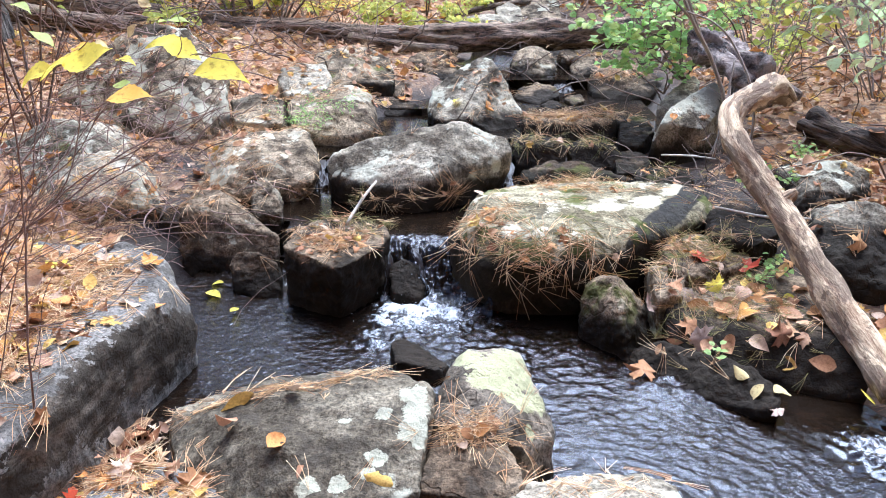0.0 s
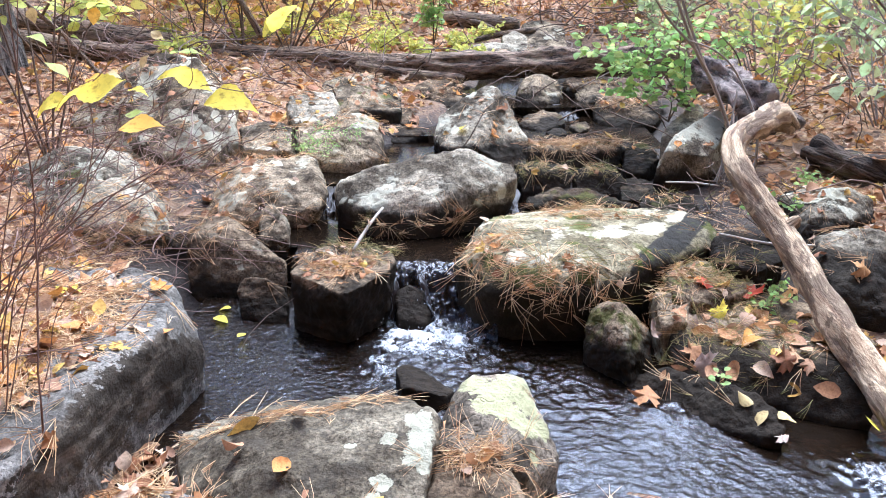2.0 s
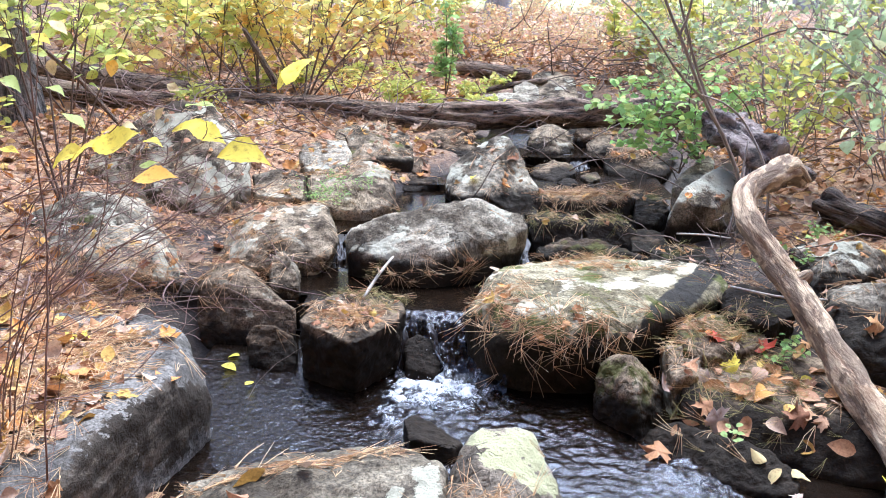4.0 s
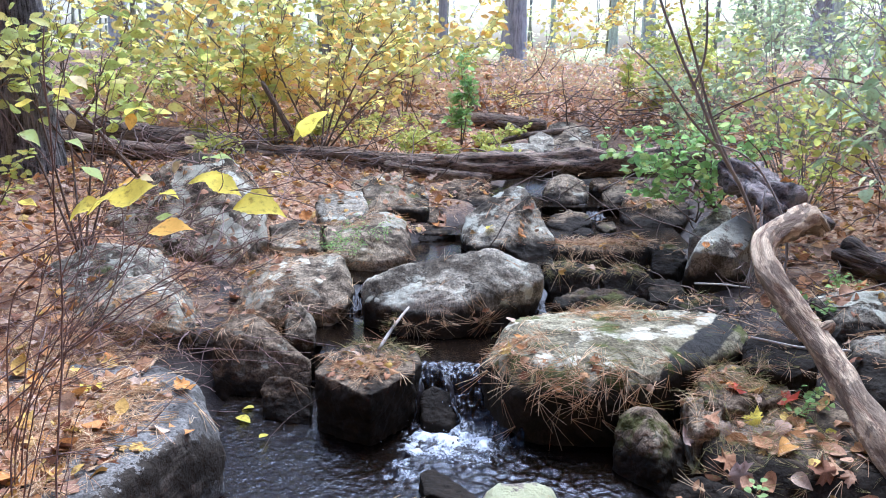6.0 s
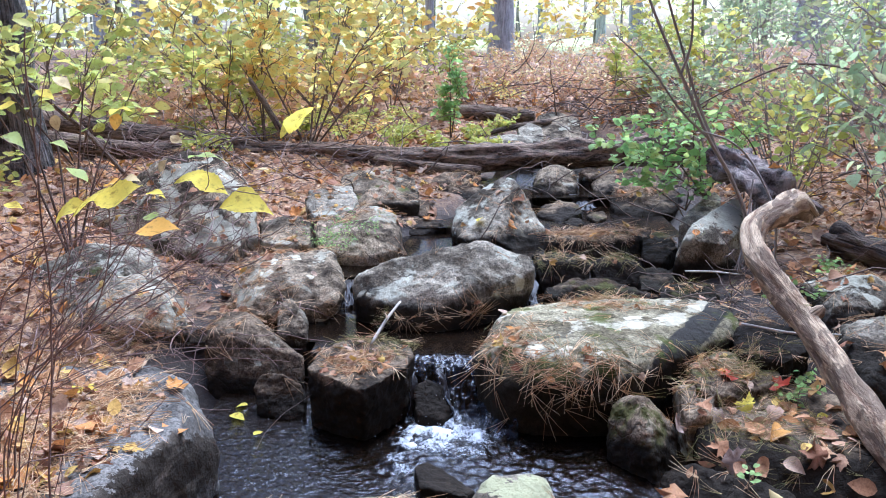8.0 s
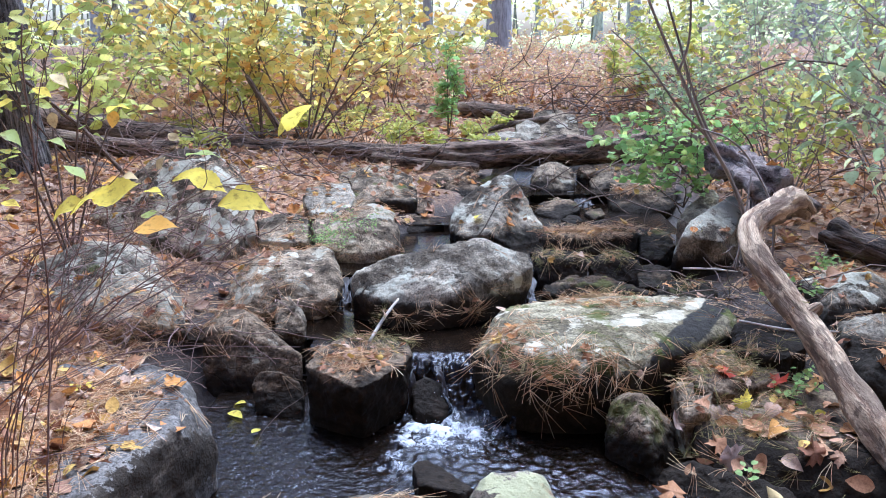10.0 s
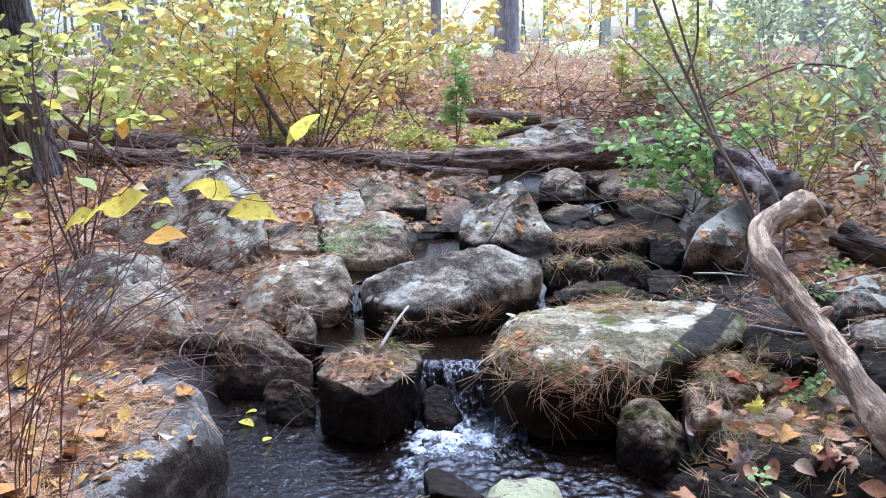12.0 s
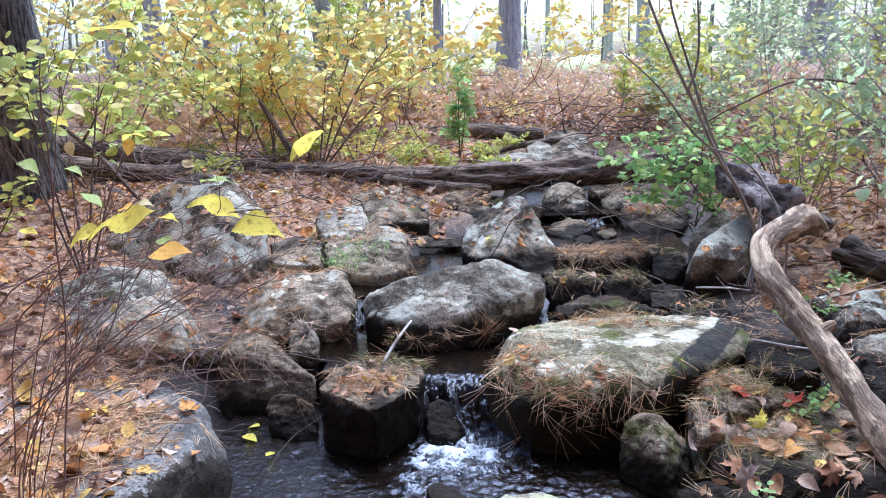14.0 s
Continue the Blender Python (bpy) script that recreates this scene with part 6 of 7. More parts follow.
# thin shrub right before the camera on the left, with a few big yellow leaves
near = thing("twiggy_shrub", (-0.98, 1.72, 0.3), "thin reddish bare twigs with a few large yellow leaves", "shrub")
o = Vector((-0.98, 1.72, 0.3))
NEAR = [([(-0.96, 1.7, 0.36), (-0.93, 1.75, 0.78), (-0.91, 1.75, 1.02), (-0.88, 1.7, 1.27), (-0.84, 1.65, 1.5)], 0.0042, 0.0022),
        ([(-1.12, 1.85, 0.35), (-1.0, 1.9, 0.74), (-0.87, 1.9, 0.81), (-0.66, 1.85, 0.93), (-0.5, 1.85, 1.04)], 0.003, 0.0012),
        ([(-1.1, 1.8, 0.35), (-1.02, 1.8, 0.68), (-0.83, 1.75, 0.88), (-0.74, 1.7, 1.07), (-0.73, 1.65, 1.24)], 0.0032, 0.0013),
        ([(-0.92, 1.75, 0.95), (-0.8, 1.65, 1.1), (-0.7, 1.55, 1.18), (-0.62, 1.52, 1.21)], 0.002, 0.001),
        ([(-0.74, 1.7, 1.05), (-0.6, 1.68, 1.13), (-0.5, 1.62, 1.18), (-0.42, 1.6, 1.19)], 0.0019, 0.0009),
        ([(-1.2, 1.95, 0.35), (-1.1, 1.95, 0.8), (-1.0, 1.92, 1.0), (-0.85, 1.88, 1.08), (-0.7, 1.86, 1.1)], 0.003, 0.0012),
        ([(-1.15, 1.9, 0.4), (-1.07, 1.90, 0.72), (-0.96, 1.88, 0.77), (-0.82, 1.85, 0.88), (-0.68, 1.82, 0.95), (-0.59, 1.80, 1.01), (-0.47, 1.80, 1.05)], 0.0038, 0.0012),
        ([(-1.12, 1.68, 0.4), (-1.01, 1.70, 0.54), (-0.97, 1.75, 0.54), (-0.83, 1.85, 0.54), (-0.78, 1.90, 0.58), (-0.77, 1.95, 0.60)], 0.003, 0.0012),
        ([(-1.2, 1.98, 0.42), (-1.14, 2.00, 0.58), (-1.08, 2.05, 0.61), (-0.94, 2.10, 0.65), (-0.75, 2.20, 0.64), (-0.49, 2.30, 0.60)], 0.003, 0.0012),
        ([(-1.12, 1.8, 0.4), (-1.09, 1.80, 0.57), (-0.98, 1.80, 0.78), (-0.91, 1.80, 0.86), (-0.81, 1.80, 0.95), (-0.73, 1.80, 1.06)], 0.0036, 0.0014),
        ([(-1.2, 1.95, 0.45), (-1.13, 1.90, 0.83), (-1.02, 1.85, 0.96), (-0.87, 1.80, 1.09), (-0.83, 1.75, 1.18)], 0.0034, 0.0014),
        ([(-1.18, 1.7, 0.5), (-1.04, 1.70, 0.95), (-0.91, 1.70, 1.06), (-0.83, 1.70, 1.08), (-0.68, 1.70, 1.10), (-0.59, 1.70, 1.13)], 0.0032, 0.0012),
        ([(-1.05, 1.9, 0.36), (-0.95, 1.9, 0.62), (-0.72, 1.95, 0.7), (-0.45, 2.0, 0.68)], 0.0022, 0.001),
        ([(-0.9, 1.72, 1.15), (-0.84, 1.68, 1.36), (-0.76, 1.62, 1.49), (-0.69, 1.6, 1.53)], 0.0018, 0.001),
        ([(-1.16, 1.90, 0.96), (-1.00, 1.93, 1.00), (-0.83, 1.96, 1.02), (-0.70, 1.99, 1.03), (-0.60, 2.02, 1.07)], 0.0030, 0.0012),
        ([(-1.18, 2.00, 0.61), (-0.96, 2.03, 0.76), (-0.87, 2.06, 0.83), (-0.78, 2.09, 0.89), (-0.68, 2.12, 0.93), (-0.59, 2.15, 0.97)], 0.0042, 0.0017),
        ([(-1.22, 1.90, 0.54), (-1.11, 1.93, 0.64), (-1.04, 1.96, 0.72), (-0.98, 1.99, 0.83), (-0.91, 2.02, 0.90), (-0.83, 2.05, 0.94)], 0.0036, 0.0014),
        ([(-1.15, 1.85, 0.51), (-1.06, 1.88, 0.68), (-1.03, 1.91, 0.79), (-0.98, 1.94, 0.87), (-0.95, 1.97, 0.98)], 0.0030, 0.0012),
        ([(-1.23, 1.95, 0.62), (-1.10, 1.98, 0.71), (-1.03, 2.01, 0.76), (-0.94, 2.04, 0.84), (-0.90, 2.07, 0.90)], 0.0030, 0.0012),
        ([(-1.08, 2.00, 0.62), (-1.05, 2.03, 0.75), (-1.02, 2.06, 0.93), (-1.00, 2.09, 1.00)], 0.0032, 0.0013),
        ([(-1.25, 2.05, 0.81), (-1.13, 2.08, 0.86), (-1.01, 2.11, 0.93), (-0.88, 2.14, 0.96), (-0.77, 2.17, 0.99)], 0.0026, 0.0010),
        ([(-1.10, 1.80, 0.77), (-0.98, 1.83, 0.88), (-0.90, 1.86, 0.98), (-0.87, 1.89, 1.05), (-0.86, 1.92, 1.11)], 0.0030, 0.0012),
        ([(-1.28, 2.20, 0.42), (-1.19, 2.23, 0.51), (-1.04, 2.26, 0.57), (-0.89, 2.29, 0.64), (-0.82, 2.32, 0.65)], 0.0026, 0.0010)]
for line, r0, r1 in NEAR:
    r0, r1 = r0 * 0.62, r1 * 0.7
    part("stem", tube_mesh([([p - o + Vector((0.008 * fbm(p * 7, 2), 0, 0.008 * fbm(p * 7 + Vector((9, 9, 9)), 2))) for p in smooth_line(line, 24)], [r0 + (r1 - r0) * i / 23 for i in range(24)], 6, 0.08, 12, r0 * 999)], REDTWIG), near)
for line, r0, r1 in NEAR[:11] + NEAR[14:]:
    pts = smooth_line(line, 24)
    for k in range(5):
        i = rng.randrange(6, 22)
        tw = wander(pts[i] - o, (pts[i + 1] - pts[i]).normalized() + Vector((rng.gauss(0, 0.7), rng.gauss(0, 0.5), rng.gauss(0.2, 0.4))), rng.uniform(0.12, 0.4), 8, 0.15)
        part("twig", tube_mesh([(tw, [0.0011 - 0.0001 * q for q in range(8)], 5, 0.0, 8, rng.random() * 9)], REDTWIG), near)
# large leaves: place, direction of the tip, size
BIG = [((-0.675, 1.505, 1.187), (1.00, -0.1, 0.18), 0.102, BRIGHT),
       ((-0.641, 1.524, 1.190), (-1.00, -0.1, -0.12), 0.091, BRIGHT),
       ((-0.718, 1.553, 1.171), (-1.00, -0.1, -0.30), 0.070, BRIGHT),
       ((-0.534, 1.624, 1.211), (1.00, -0.1, -0.35), 0.080, BRIGHT),
       ((-0.505, 1.653, 1.198), (-1.00, -0.1, 0.20), 0.071, BRIGHT),
       ((-0.478, 1.605, 1.156), (1.00, -0.1, 0.05), 0.104, BRIGHT),
       ((-0.657, 1.625, 1.101), (1.00, -0.1, 0.20), 0.095, GOLD),
       ((-0.726, 1.662, 1.187), (1.00, -0.1, 0.30), 0.044, GOLD),
       ((-0.467, 2.205, 1.232), (0.60, -0.1, 0.75), 0.099, BRIGHT),
       ((-0.467, 2.253, 1.268), (-0.40, -0.1, -0.90), 0.062, BRIGHT),
       ((-0.713, 1.605, 1.543), (1.00, -0.1, 0.10), 0.107, BRIGHT),
       ((-0.698, 1.802, 1.147), (1.00, -0.1, 0.00), 0.044, BRIGHT),
       ((-0.666, 1.802, 1.193), (0.50, -0.1, 0.80), 0.036, TAN),
       ((-0.582, 1.754, 1.231), (1.00, -0.1, 0.10), 0.074, GREENISH),
       ((-0.669, 1.902, 1.260), (0.80, -0.1, -0.50), 0.032, TAN),
       ((-0.930, 1.902, 1.312), (0.20, -0.1, -1.00), 0.037, TAN),
       ((-0.949, 1.902, 1.250), (1.00, -0.1, -0.20), 0.046, GREENISH),
       ((-0.870, 1.803, 1.206), (1.00, -0.1, -0.50), 0.065, GREENISH),
       ((-0.948, 1.702, 1.287), (1.00, -0.1, -0.30), 0.052, GREENISH),
       ((-0.961, 1.702, 1.145), (1.00, -0.1, -0.10), 0.042, BRIGHT),
       ((-0.573, 2.203, 1.136), (1.00, -0.1, 0.10), 0.061, TAN),
       ((-0.966, 1.902, 1.368), (1.00, -0.1, -0.40), 0.048, BRIGHT),
       ((-0.923, 1.902, 1.397), (1.00, -0.1, -0.60), 0.051, TAN),
       ((-1.001, 1.802, 1.337), (1.00, -0.1, 0.10), 0.047, BRIGHT),
       ((-0.827, 2.002, 1.305), (-0.20, -0.1, -1.00), 0.041, GOLD),
       ((-0.791, 1.902, 1.159), (1.00, -0.1, 0.20), 0.042, TAN),
       ((-0.848, 2.003, 1.304), (1.00, -0.1, 0.40), 0.058, BRIGHT),
       ((-0.710, 1.802, 1.092), (1.00, -0.1, 0.10), 0.045, GREENISH)]
WORD = {BRIGHT: "large yellow leaf", GOLD: "withered golden leaf", GREENISH: "yellow-green leaf", TAN: "pale tan leaf"}
for p, d, size, mat in BIG:
    part("leaf", many([HAZEL[rng.randrange(3)]], [(0, Vector(p) - o, turned(d, (rng.gauss(0, 0.25), -0.28 + rng.gauss(0, 0.2), 0.95)), size)], mat), near, WORD[mat])
part("stem", tube_mesh([([p - o for p in smooth_line([(-0.42, 1.7, 1.1), (-0.44, 2.0, 1.2), (-0.46, 2.3, 1.25)], 12)], [0.0009] * 12, 5, 0.0, 8, 1.0)], REDTWIG), near)

# ---- trees ----
def tree(base, height, r, label, lean=(0, 0), limbs=7, crown=300, mat=YELLOW, leaf=0.11, sides=18, start=0.45, bark=None):
    """A forest tree: flared furrowed trunk, limbs that fork, and a loose crown of separate leaves."""
    root = thing("tree", base, label, "tree", "forest trees")
    line = smooth_line([(0, 0, -0.25), (lean[0] * 0.15, lean[1] * 0.15, height * 0.25), (lean[0] * 0.55, lean[1] * 0.55, height * 0.6), (lean[0], lean[1], height)], 40)
    rad = [r * (1 - 0.82 * i / 39) * (1 + 0.7 * math.exp(-i / 1.3)) for i in range(40)]
    part("trunk", tube_mesh([(line, rad, sides, 0.16, 3.0, rng.random() * 9)], bark or OLDBARK), root)
    places, tubes = [], []
    for k in range(limbs):
        i = int(39 * (start + (0.95 - start) * (k + rng.random() * 0.5) / limbs))
        a = rng.uniform(0, 6.28)
        ln = height * 0.27 * rng.uniform(0.7, 1.2) * (1.1 - i / 60)
        br = wander(line[i], (math.cos(a), math.sin(a), 0.55), ln, 9, 0.12, 0.02)
        tubes.append((br, [rad[i] * 0.45 * (1 - 0.1 * q) for q in range(9)], 7, 0.1, 5, rng.random() * 9))
        for s in range(6):
            q = rng.randrange(2, 9)
            tw = wander(br[q], (rng.gauss(0, 1), rng.gauss(0, 1), rng.gauss(0.2, 0.6)), ln * 0.45, 6, 0.2)
            tubes.append((tw, [rad[i] * 0.13 * (1 - 0.14 * z) for z in range(6)], 4, 0.0, 5, rng.random() * 9))
            for z in range(max(1, crown // (limbs * 6))):
                p = tw[rng.randrange(1, 6)] + Vector((rng.gauss(0, 0.18), rng.gauss(0, 0.18), rng.gauss(0, 0.15)))
                places.append((rng.randrange(3), p, turned((rng.gauss(0, 1), rng.gauss(0, 1), rng.gauss(-0.3, 0.5)), (rng.gauss(0, 0.5), rng.gauss(0, 0.5), 1)), leaf * rng.uniform(0.6, 1.2)))
    part("limbs", tube_mesh(tubes, BARK), root)
    part("crown", many(OVAL, places, mat), root)
    return root


tree((-3.17, 5.79, 0.58), 9.0, 0.2, "large grey furrowed tree trunk on the near slope", (-0.2, 0.1), sides=44, start=0.5, bark=TRUNKBARK)
tree(on_ground(0.42, 15.0), 13.0, 0.21, "straight grey trunk standing alone on the far slope", (0.6, 0.3), sides=20, bark=HAZYBARK, crown=500, leaf=0.16, start=0.5)
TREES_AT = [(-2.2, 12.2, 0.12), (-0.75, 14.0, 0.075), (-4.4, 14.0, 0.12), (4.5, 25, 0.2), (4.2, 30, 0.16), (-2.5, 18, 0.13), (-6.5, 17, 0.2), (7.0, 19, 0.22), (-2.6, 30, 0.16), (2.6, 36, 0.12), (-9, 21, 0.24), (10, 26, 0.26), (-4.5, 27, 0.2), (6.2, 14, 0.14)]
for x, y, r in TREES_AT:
    tree(on_ground(x, y), 9 + 12 * r * 3, r, "slender grey forest tree with yellow leaves", (rng.gauss(0, 0.4), rng.gauss(0, 0.3)), crown=900 if y > 16 else 250, sides=12, start=0.34, leaf=0.24 if y > 16 else 0.15, bark=HAZYBARK)

# far woods behind: trunks and leaf clumps that nobody could count
V = []
tubes, places = [], []
for k in range(150):
    a = rng.uniform(-0.62, 0.62)
    d = rng.uniform(26, 85)
    x, y = math.sin(a) * d, math.cos(a) * d
    if -0.02 < x / d < 0.24 and rng.random() < 0.55:
        continue
    z = ground_z(x, y)
    h = rng.uniform(5, 11)
    r = rng.uniform(0.04, 0.13)
    line = smooth_line([(x, y, z - 0.2), (x + rng.gauss(0, 0.15), y, z + h * 0.5), (x + rng.gauss(0, 0.4), y, z + h)], 8)
    tubes.append((line, [r * (1 - 0.1 * i) for i in range(8)], 7, 0.0, 3, rng.random() * 9))
    for c in range(rng.randrange(2, 6)):
        cp = Vector((x + rng.gauss(0, 1.3), y + rng.gauss(0, 1.0), z + rng.uniform(0.05, 0.6) * h))
        for q in range(22):
            places.append((rng.randrange(3), cp + Vector((rng.gauss(0, 0.55), rng.gauss(0, 0.5), rng.gauss(0, 0.3))), turned((rng.gauss(0, 1), rng.gauss(0, 1), rng.gauss(0, 0.6)), (rng.gauss(0, 0.6), rng.gauss(0, 0.6), 1)), rng.uniform(0.2, 0.42)))
woods = tagged(new("far_woods"), "distant autumn woods of thin trunks and yellow leaves", "woods", kind="stuff")
part("trunks", tube_mesh(tubes, BARK), woods)
part("leaves", many(OVAL, places, HAZYLEAF), woods)

# unseen woods closing the place behind and beside the camera, added to keep sky light off the stones' fronts
tubes, places = [], []
for k in range(110):
    a = rng.uniform(1.3, 4.98)
    d = rng.uniform(6, 15)
    x, y = math.sin(a) * d, math.cos(a) * d - 1.0
    z = ground_z(x, y)
    h = rng.uniform(7, 13)
    r = rng.uniform(0.08, 0.2)
    line = smooth_line([(x, y, z - 0.2), (x + rng.gauss(0, 0.15), y, z + h * 0.5), (x + rng.gauss(0, 0.4), y, z + h)], 8)
    tubes.append((line, [r * (1 - 0.1 * i) for i in range(8)], 8, 0.0, 3, rng.random() * 9))
    for c in range(22):
        cp = Vector((x + rng.gauss(0, 1.2), y + rng.gauss(0, 1.2), z + rng.uniform(0.03, 0.95) * h))
        for q in range(30):
            places.append((rng.randrange(3), cp + Vector((rng.gauss(0, 0.7), rng.gauss(0, 0.7), rng.gauss(0, 0.5))), turned((rng.gauss(0, 1), rng.gauss(0, 1), rng.gauss(0, 0.6)), (rng.gauss(0, 0.8), rng.gauss(0, 0.8), 1)), rng.uniform(0.26, 0.5)))
woods = tagged(new("near_woods"), "unseen autumn woods behind the camera, added to block the sky", "woods", kind="stuff")
part("trunks", tube_mesh(tubes, BARK), woods)
part("leaves", many(OVAL, places, ORANGE), woods)

# ---- fallen leaves and pine needles ----
from mathutils.bvhtree import BVHTree

rng = random.Random(21)
LV, LF, LO = [], [], []
bpy.context.view_layer.update()
for k, ob in enumerate(SUPPORTS):
    m = ob.matrix_world
    n = len(LV)
    LV.extend(m @ v.co for v in ob.data.vertices)
    if ob is ground:
        near_ok = [(-5.5 < v.co.x < 5.5 and 0.8 < v.co.y < 13.0) for v in ob.data.vertices]
        polys = [p.vertices[:] for p in ob.data.polygons if near_ok[p.vertices[0]]]
    else:
        polys = [p.vertices[:] for p in ob.data.polygons]
    LF.extend(tuple(i + n for i in p) for p in polys)
    LO.extend([k] * len(polys))
tree_of = BVHTree.FromPolygons(LV, LF)
STEPS = [(3.1, 0.02), (4.2, 0.175), (4.88, 0.275), (5.7, 0.312), (9.0, 0.38)]


def wet_at(x, y, z):
    if bank(x, y) > 0.35:
        return False
    for y1, level in STEPS:
        if y < y1:
            return z < level
    return False


def drop(x, y):
    """Where a thing let fall at (x, y) comes to lie: place, normal, index of the support."""
    hit, normal, i, _ = tree_of.ray_cast(Vector((x, y, 4)), Vector((0, 0, -1)))
    if hit is None or wet_at(x, y, hit.z):
        return None
    return hit, normal, LO[i]


def lie(normal, tilt, aim=None):
    a = rng.uniform(0, 6.283) if aim is None else aim + rng.gauss(0, 0.3) + (math.pi if rng.random() < 0.5 else 0)
    n = (normal + Vector((rng.gauss(0, tilt), rng.gauss(0, tilt), rng.gauss(0, tilt) * 0.5))).normalized()
    return turned(Vector((math.cos(a), math.sin(a), 0)) - n * n.dot(Vector((math.cos(a), math.sin(a), 0))), n)


CRISP = [blade([(0, 0.02), (0.15, 0.24), (0.38, 0.36), (0.6, 0.33), (0.82, 0.17), (1, 0.01)], 5, c, f) for c, f in ((0.9, 0.7), (-0.8, 0.55), (0.4, -0.6))]
leaf_shapes = MAPLE + OAK + OVAL + CRISP
leaf_places, needle_places, grass_places = [], [], []


def leaf_at(x, y, size, tilt=0.35, lift=0.006):
    size *= 0.85
    d = drop(x, y)
    if d and d[1].z > 0.6:
        leaf_places.append((rng.randrange(6) if rng.random() < 0.4 else rng.randrange(6, len(leaf_shapes)), d[0] + d[1] * (0.003 + rng.random() * 0.01), lie(d[1], tilt * 0.7), size))


def needle_at(x, y, size=0.1, tilt=0.12, heap=0.012, into=None, steep=0.5, aim=None):
    d = drop(x, y)
    if d and d[1].z > steep:
        (needle_places if into is None else into).append((rng.randrange(4), d[0] + d[1] * (0.002 + rng.random() * heap), lie(d[1], tilt, aim), size * rng.uniform(0.6, 1.2)))


# banks: leaves everywhere, thinner on bare stone
for k in range(17000):
    y = rng.uniform(1.0, 7.0) if rng.random() < 0.62 else rng.uniform(7.0, 12.5)
    x = rng.uniform(-1, 1) * (0.9 + y * 0.55)
    d = drop(x, y)
    if d and (d[2] == 0 or rng.random() < 0.1) and d[1].z > 0.45 and rng.random() < (0.1 + bank(x, y) * (1.5 if x < 0 or y > 5 or x > 1.5 else 0.5)) * (1 - 0.85 * in_hollow(x, y)):
        far = 1 + max(0, y - 6) * 0.06
        leaf_places.append((rng.randrange(len(leaf_shapes)), d[0] + d[1] * (0.004 + rng.random() * 0.02), lie(d[1], 0.45), rng.uniform(0.035, 0.095) * far))
for k in range(6500):
    y = rng.uniform(1.0, 7.0)
    x = rng.uniform(-1, 1) * (0.9 + y * 0.55)
    d = drop(x, y)
    if d and (d[2] == 0 or rng.random() < 0.12):
        needle_at(x, y, 0.1, 0.25, 0.03)


def heap(x, y, rx, ry, needles, leaves, turn=0.0, size=0.1, tilt=0.16, leaf=(0.04, 0.075), green=0, thick=0.02, aim=None):
    """A drift of needles and leaves over an oval patch."""
    c, s = math.cos(turn), math.sin(turn)
    for k in range(needles + leaves + green):
        u, v = rng.gauss(0, 0.5) * rx, rng.gauss(0, 0.5) * ry
        px, py = x + u * c - v * s, y + u * s + v * c
        if k < needles:
            needle_at(px, py, size, tilt, thick, aim=aim)
        elif k < needles + leaves:
            leaf_at(px, py, rng.uniform(*leaf), 0.4)
        else:
            needle_at(px, py, size * 0.8, 0.5, 0.02, grass_places)


def hang(x, z, rx, rz, needles, leaves=0, size=0.11, from_y=1.0):
    """Needles caught on the steep near face of a stone."""
    for k in range(needles + leaves):
        px, pz = x + rng.gauss(0, 0.5) * rx, z + rng.gauss(0, 0.5) * rz
        hit, normal, i, _ = tree_of.ray_cast(Vector((px, from_y, pz)), Vector((0, 1, 0)))
        if hit is None or hit.z < 0.05:
            continue
        d = Vector((rng.gauss(0, 1.0), rng.gauss(0, 0.2) - 0.15, rng.gauss(-0.2, 0.6)))
        n = (normal + Vector((rng.gauss(0, 0.2), 0, rng.gauss(0, 0.2)))).normalized()
        where = (rng.randrange(4), hit + normal * (0.003 + rng.random() * 0.02), turned(d - n * n.dot(d), n), size * rng.uniform(0.6, 1.15))
        if k < needles:
            needle_places.append(where)
        else:
            leaf_places.append((rng.randrange(len(leaf_shapes)), where[1], where[2], rng.uniform(0.03, 0.05)))


hang(0.08, 0.25, 0.18, 0.06, 14, 3, 0.125, 2.6)
hang(0.3, 0.255, 0.4, 0.06, 34, 3, 0.13, 2.6)
hang(0.47, 0.24, 0.14, 0.08, 12, 0, 0.125, 2.6)
hang(0.35, 0.14, 0.4, 0.08, 6, 0, 0.11, 2.6)
hang(-0.2, 0.22, 0.35, 0.05, 26, 0, 0.09, 3.4)
hang(-0.85, 0.27, 0.2, 0.06, 14, 0, 0.1, 3.05)
hang(-1.5, 0.25, 0.5, 0.12, 130, 3, 0.11, 3.1)
hang(-1.05, 0.3, 0.3, 0.15, 60, 1, 0.1, 3.6)
# the massive grey boulder
heap(-1.22, 2.45, 0.24, 0.3, 420, 60, 0.3, 0.11, 0.1, (0.05, 0.1))
heap(-1.3, 2.2, 0.2, 0.36, 300, 70, 0.2, 0.1, 0.12, (0.05, 0.11))
heap(-1.62, 2.5, 0.34, 0.4, 300, 110, 0, 0.1, 0.14, (0.05, 0.1))
heap(-1.2, 1.98, 0.12, 0.16, 40, 12, 0.3, 0.1, 0.1, (0.05, 0.1))
heap(-1.38, 2.52, 0.3, 0.26, 0, 80, 0, 0.1, 0.3, (0.06, 0.1), thick=0.035)
heap(-1.28, 2.24, 0.18, 0.3, 0, 42, 0.2, 0.1, 0.3, (0.06, 0.1), thick=0.035)
# front edge of the big boulder by the fall
heap(0.14, 3.16, 0.15, 0.16, 70, 16, 0.0, 0.11, 0.3, green=10)
heap(0.34, 2.98, 0.4, 0.06, 34, 3, -0.05, 0.14, 0.2, green=30)
heap(0.3, 3.4, 0.4, 0.2, 10, 2)
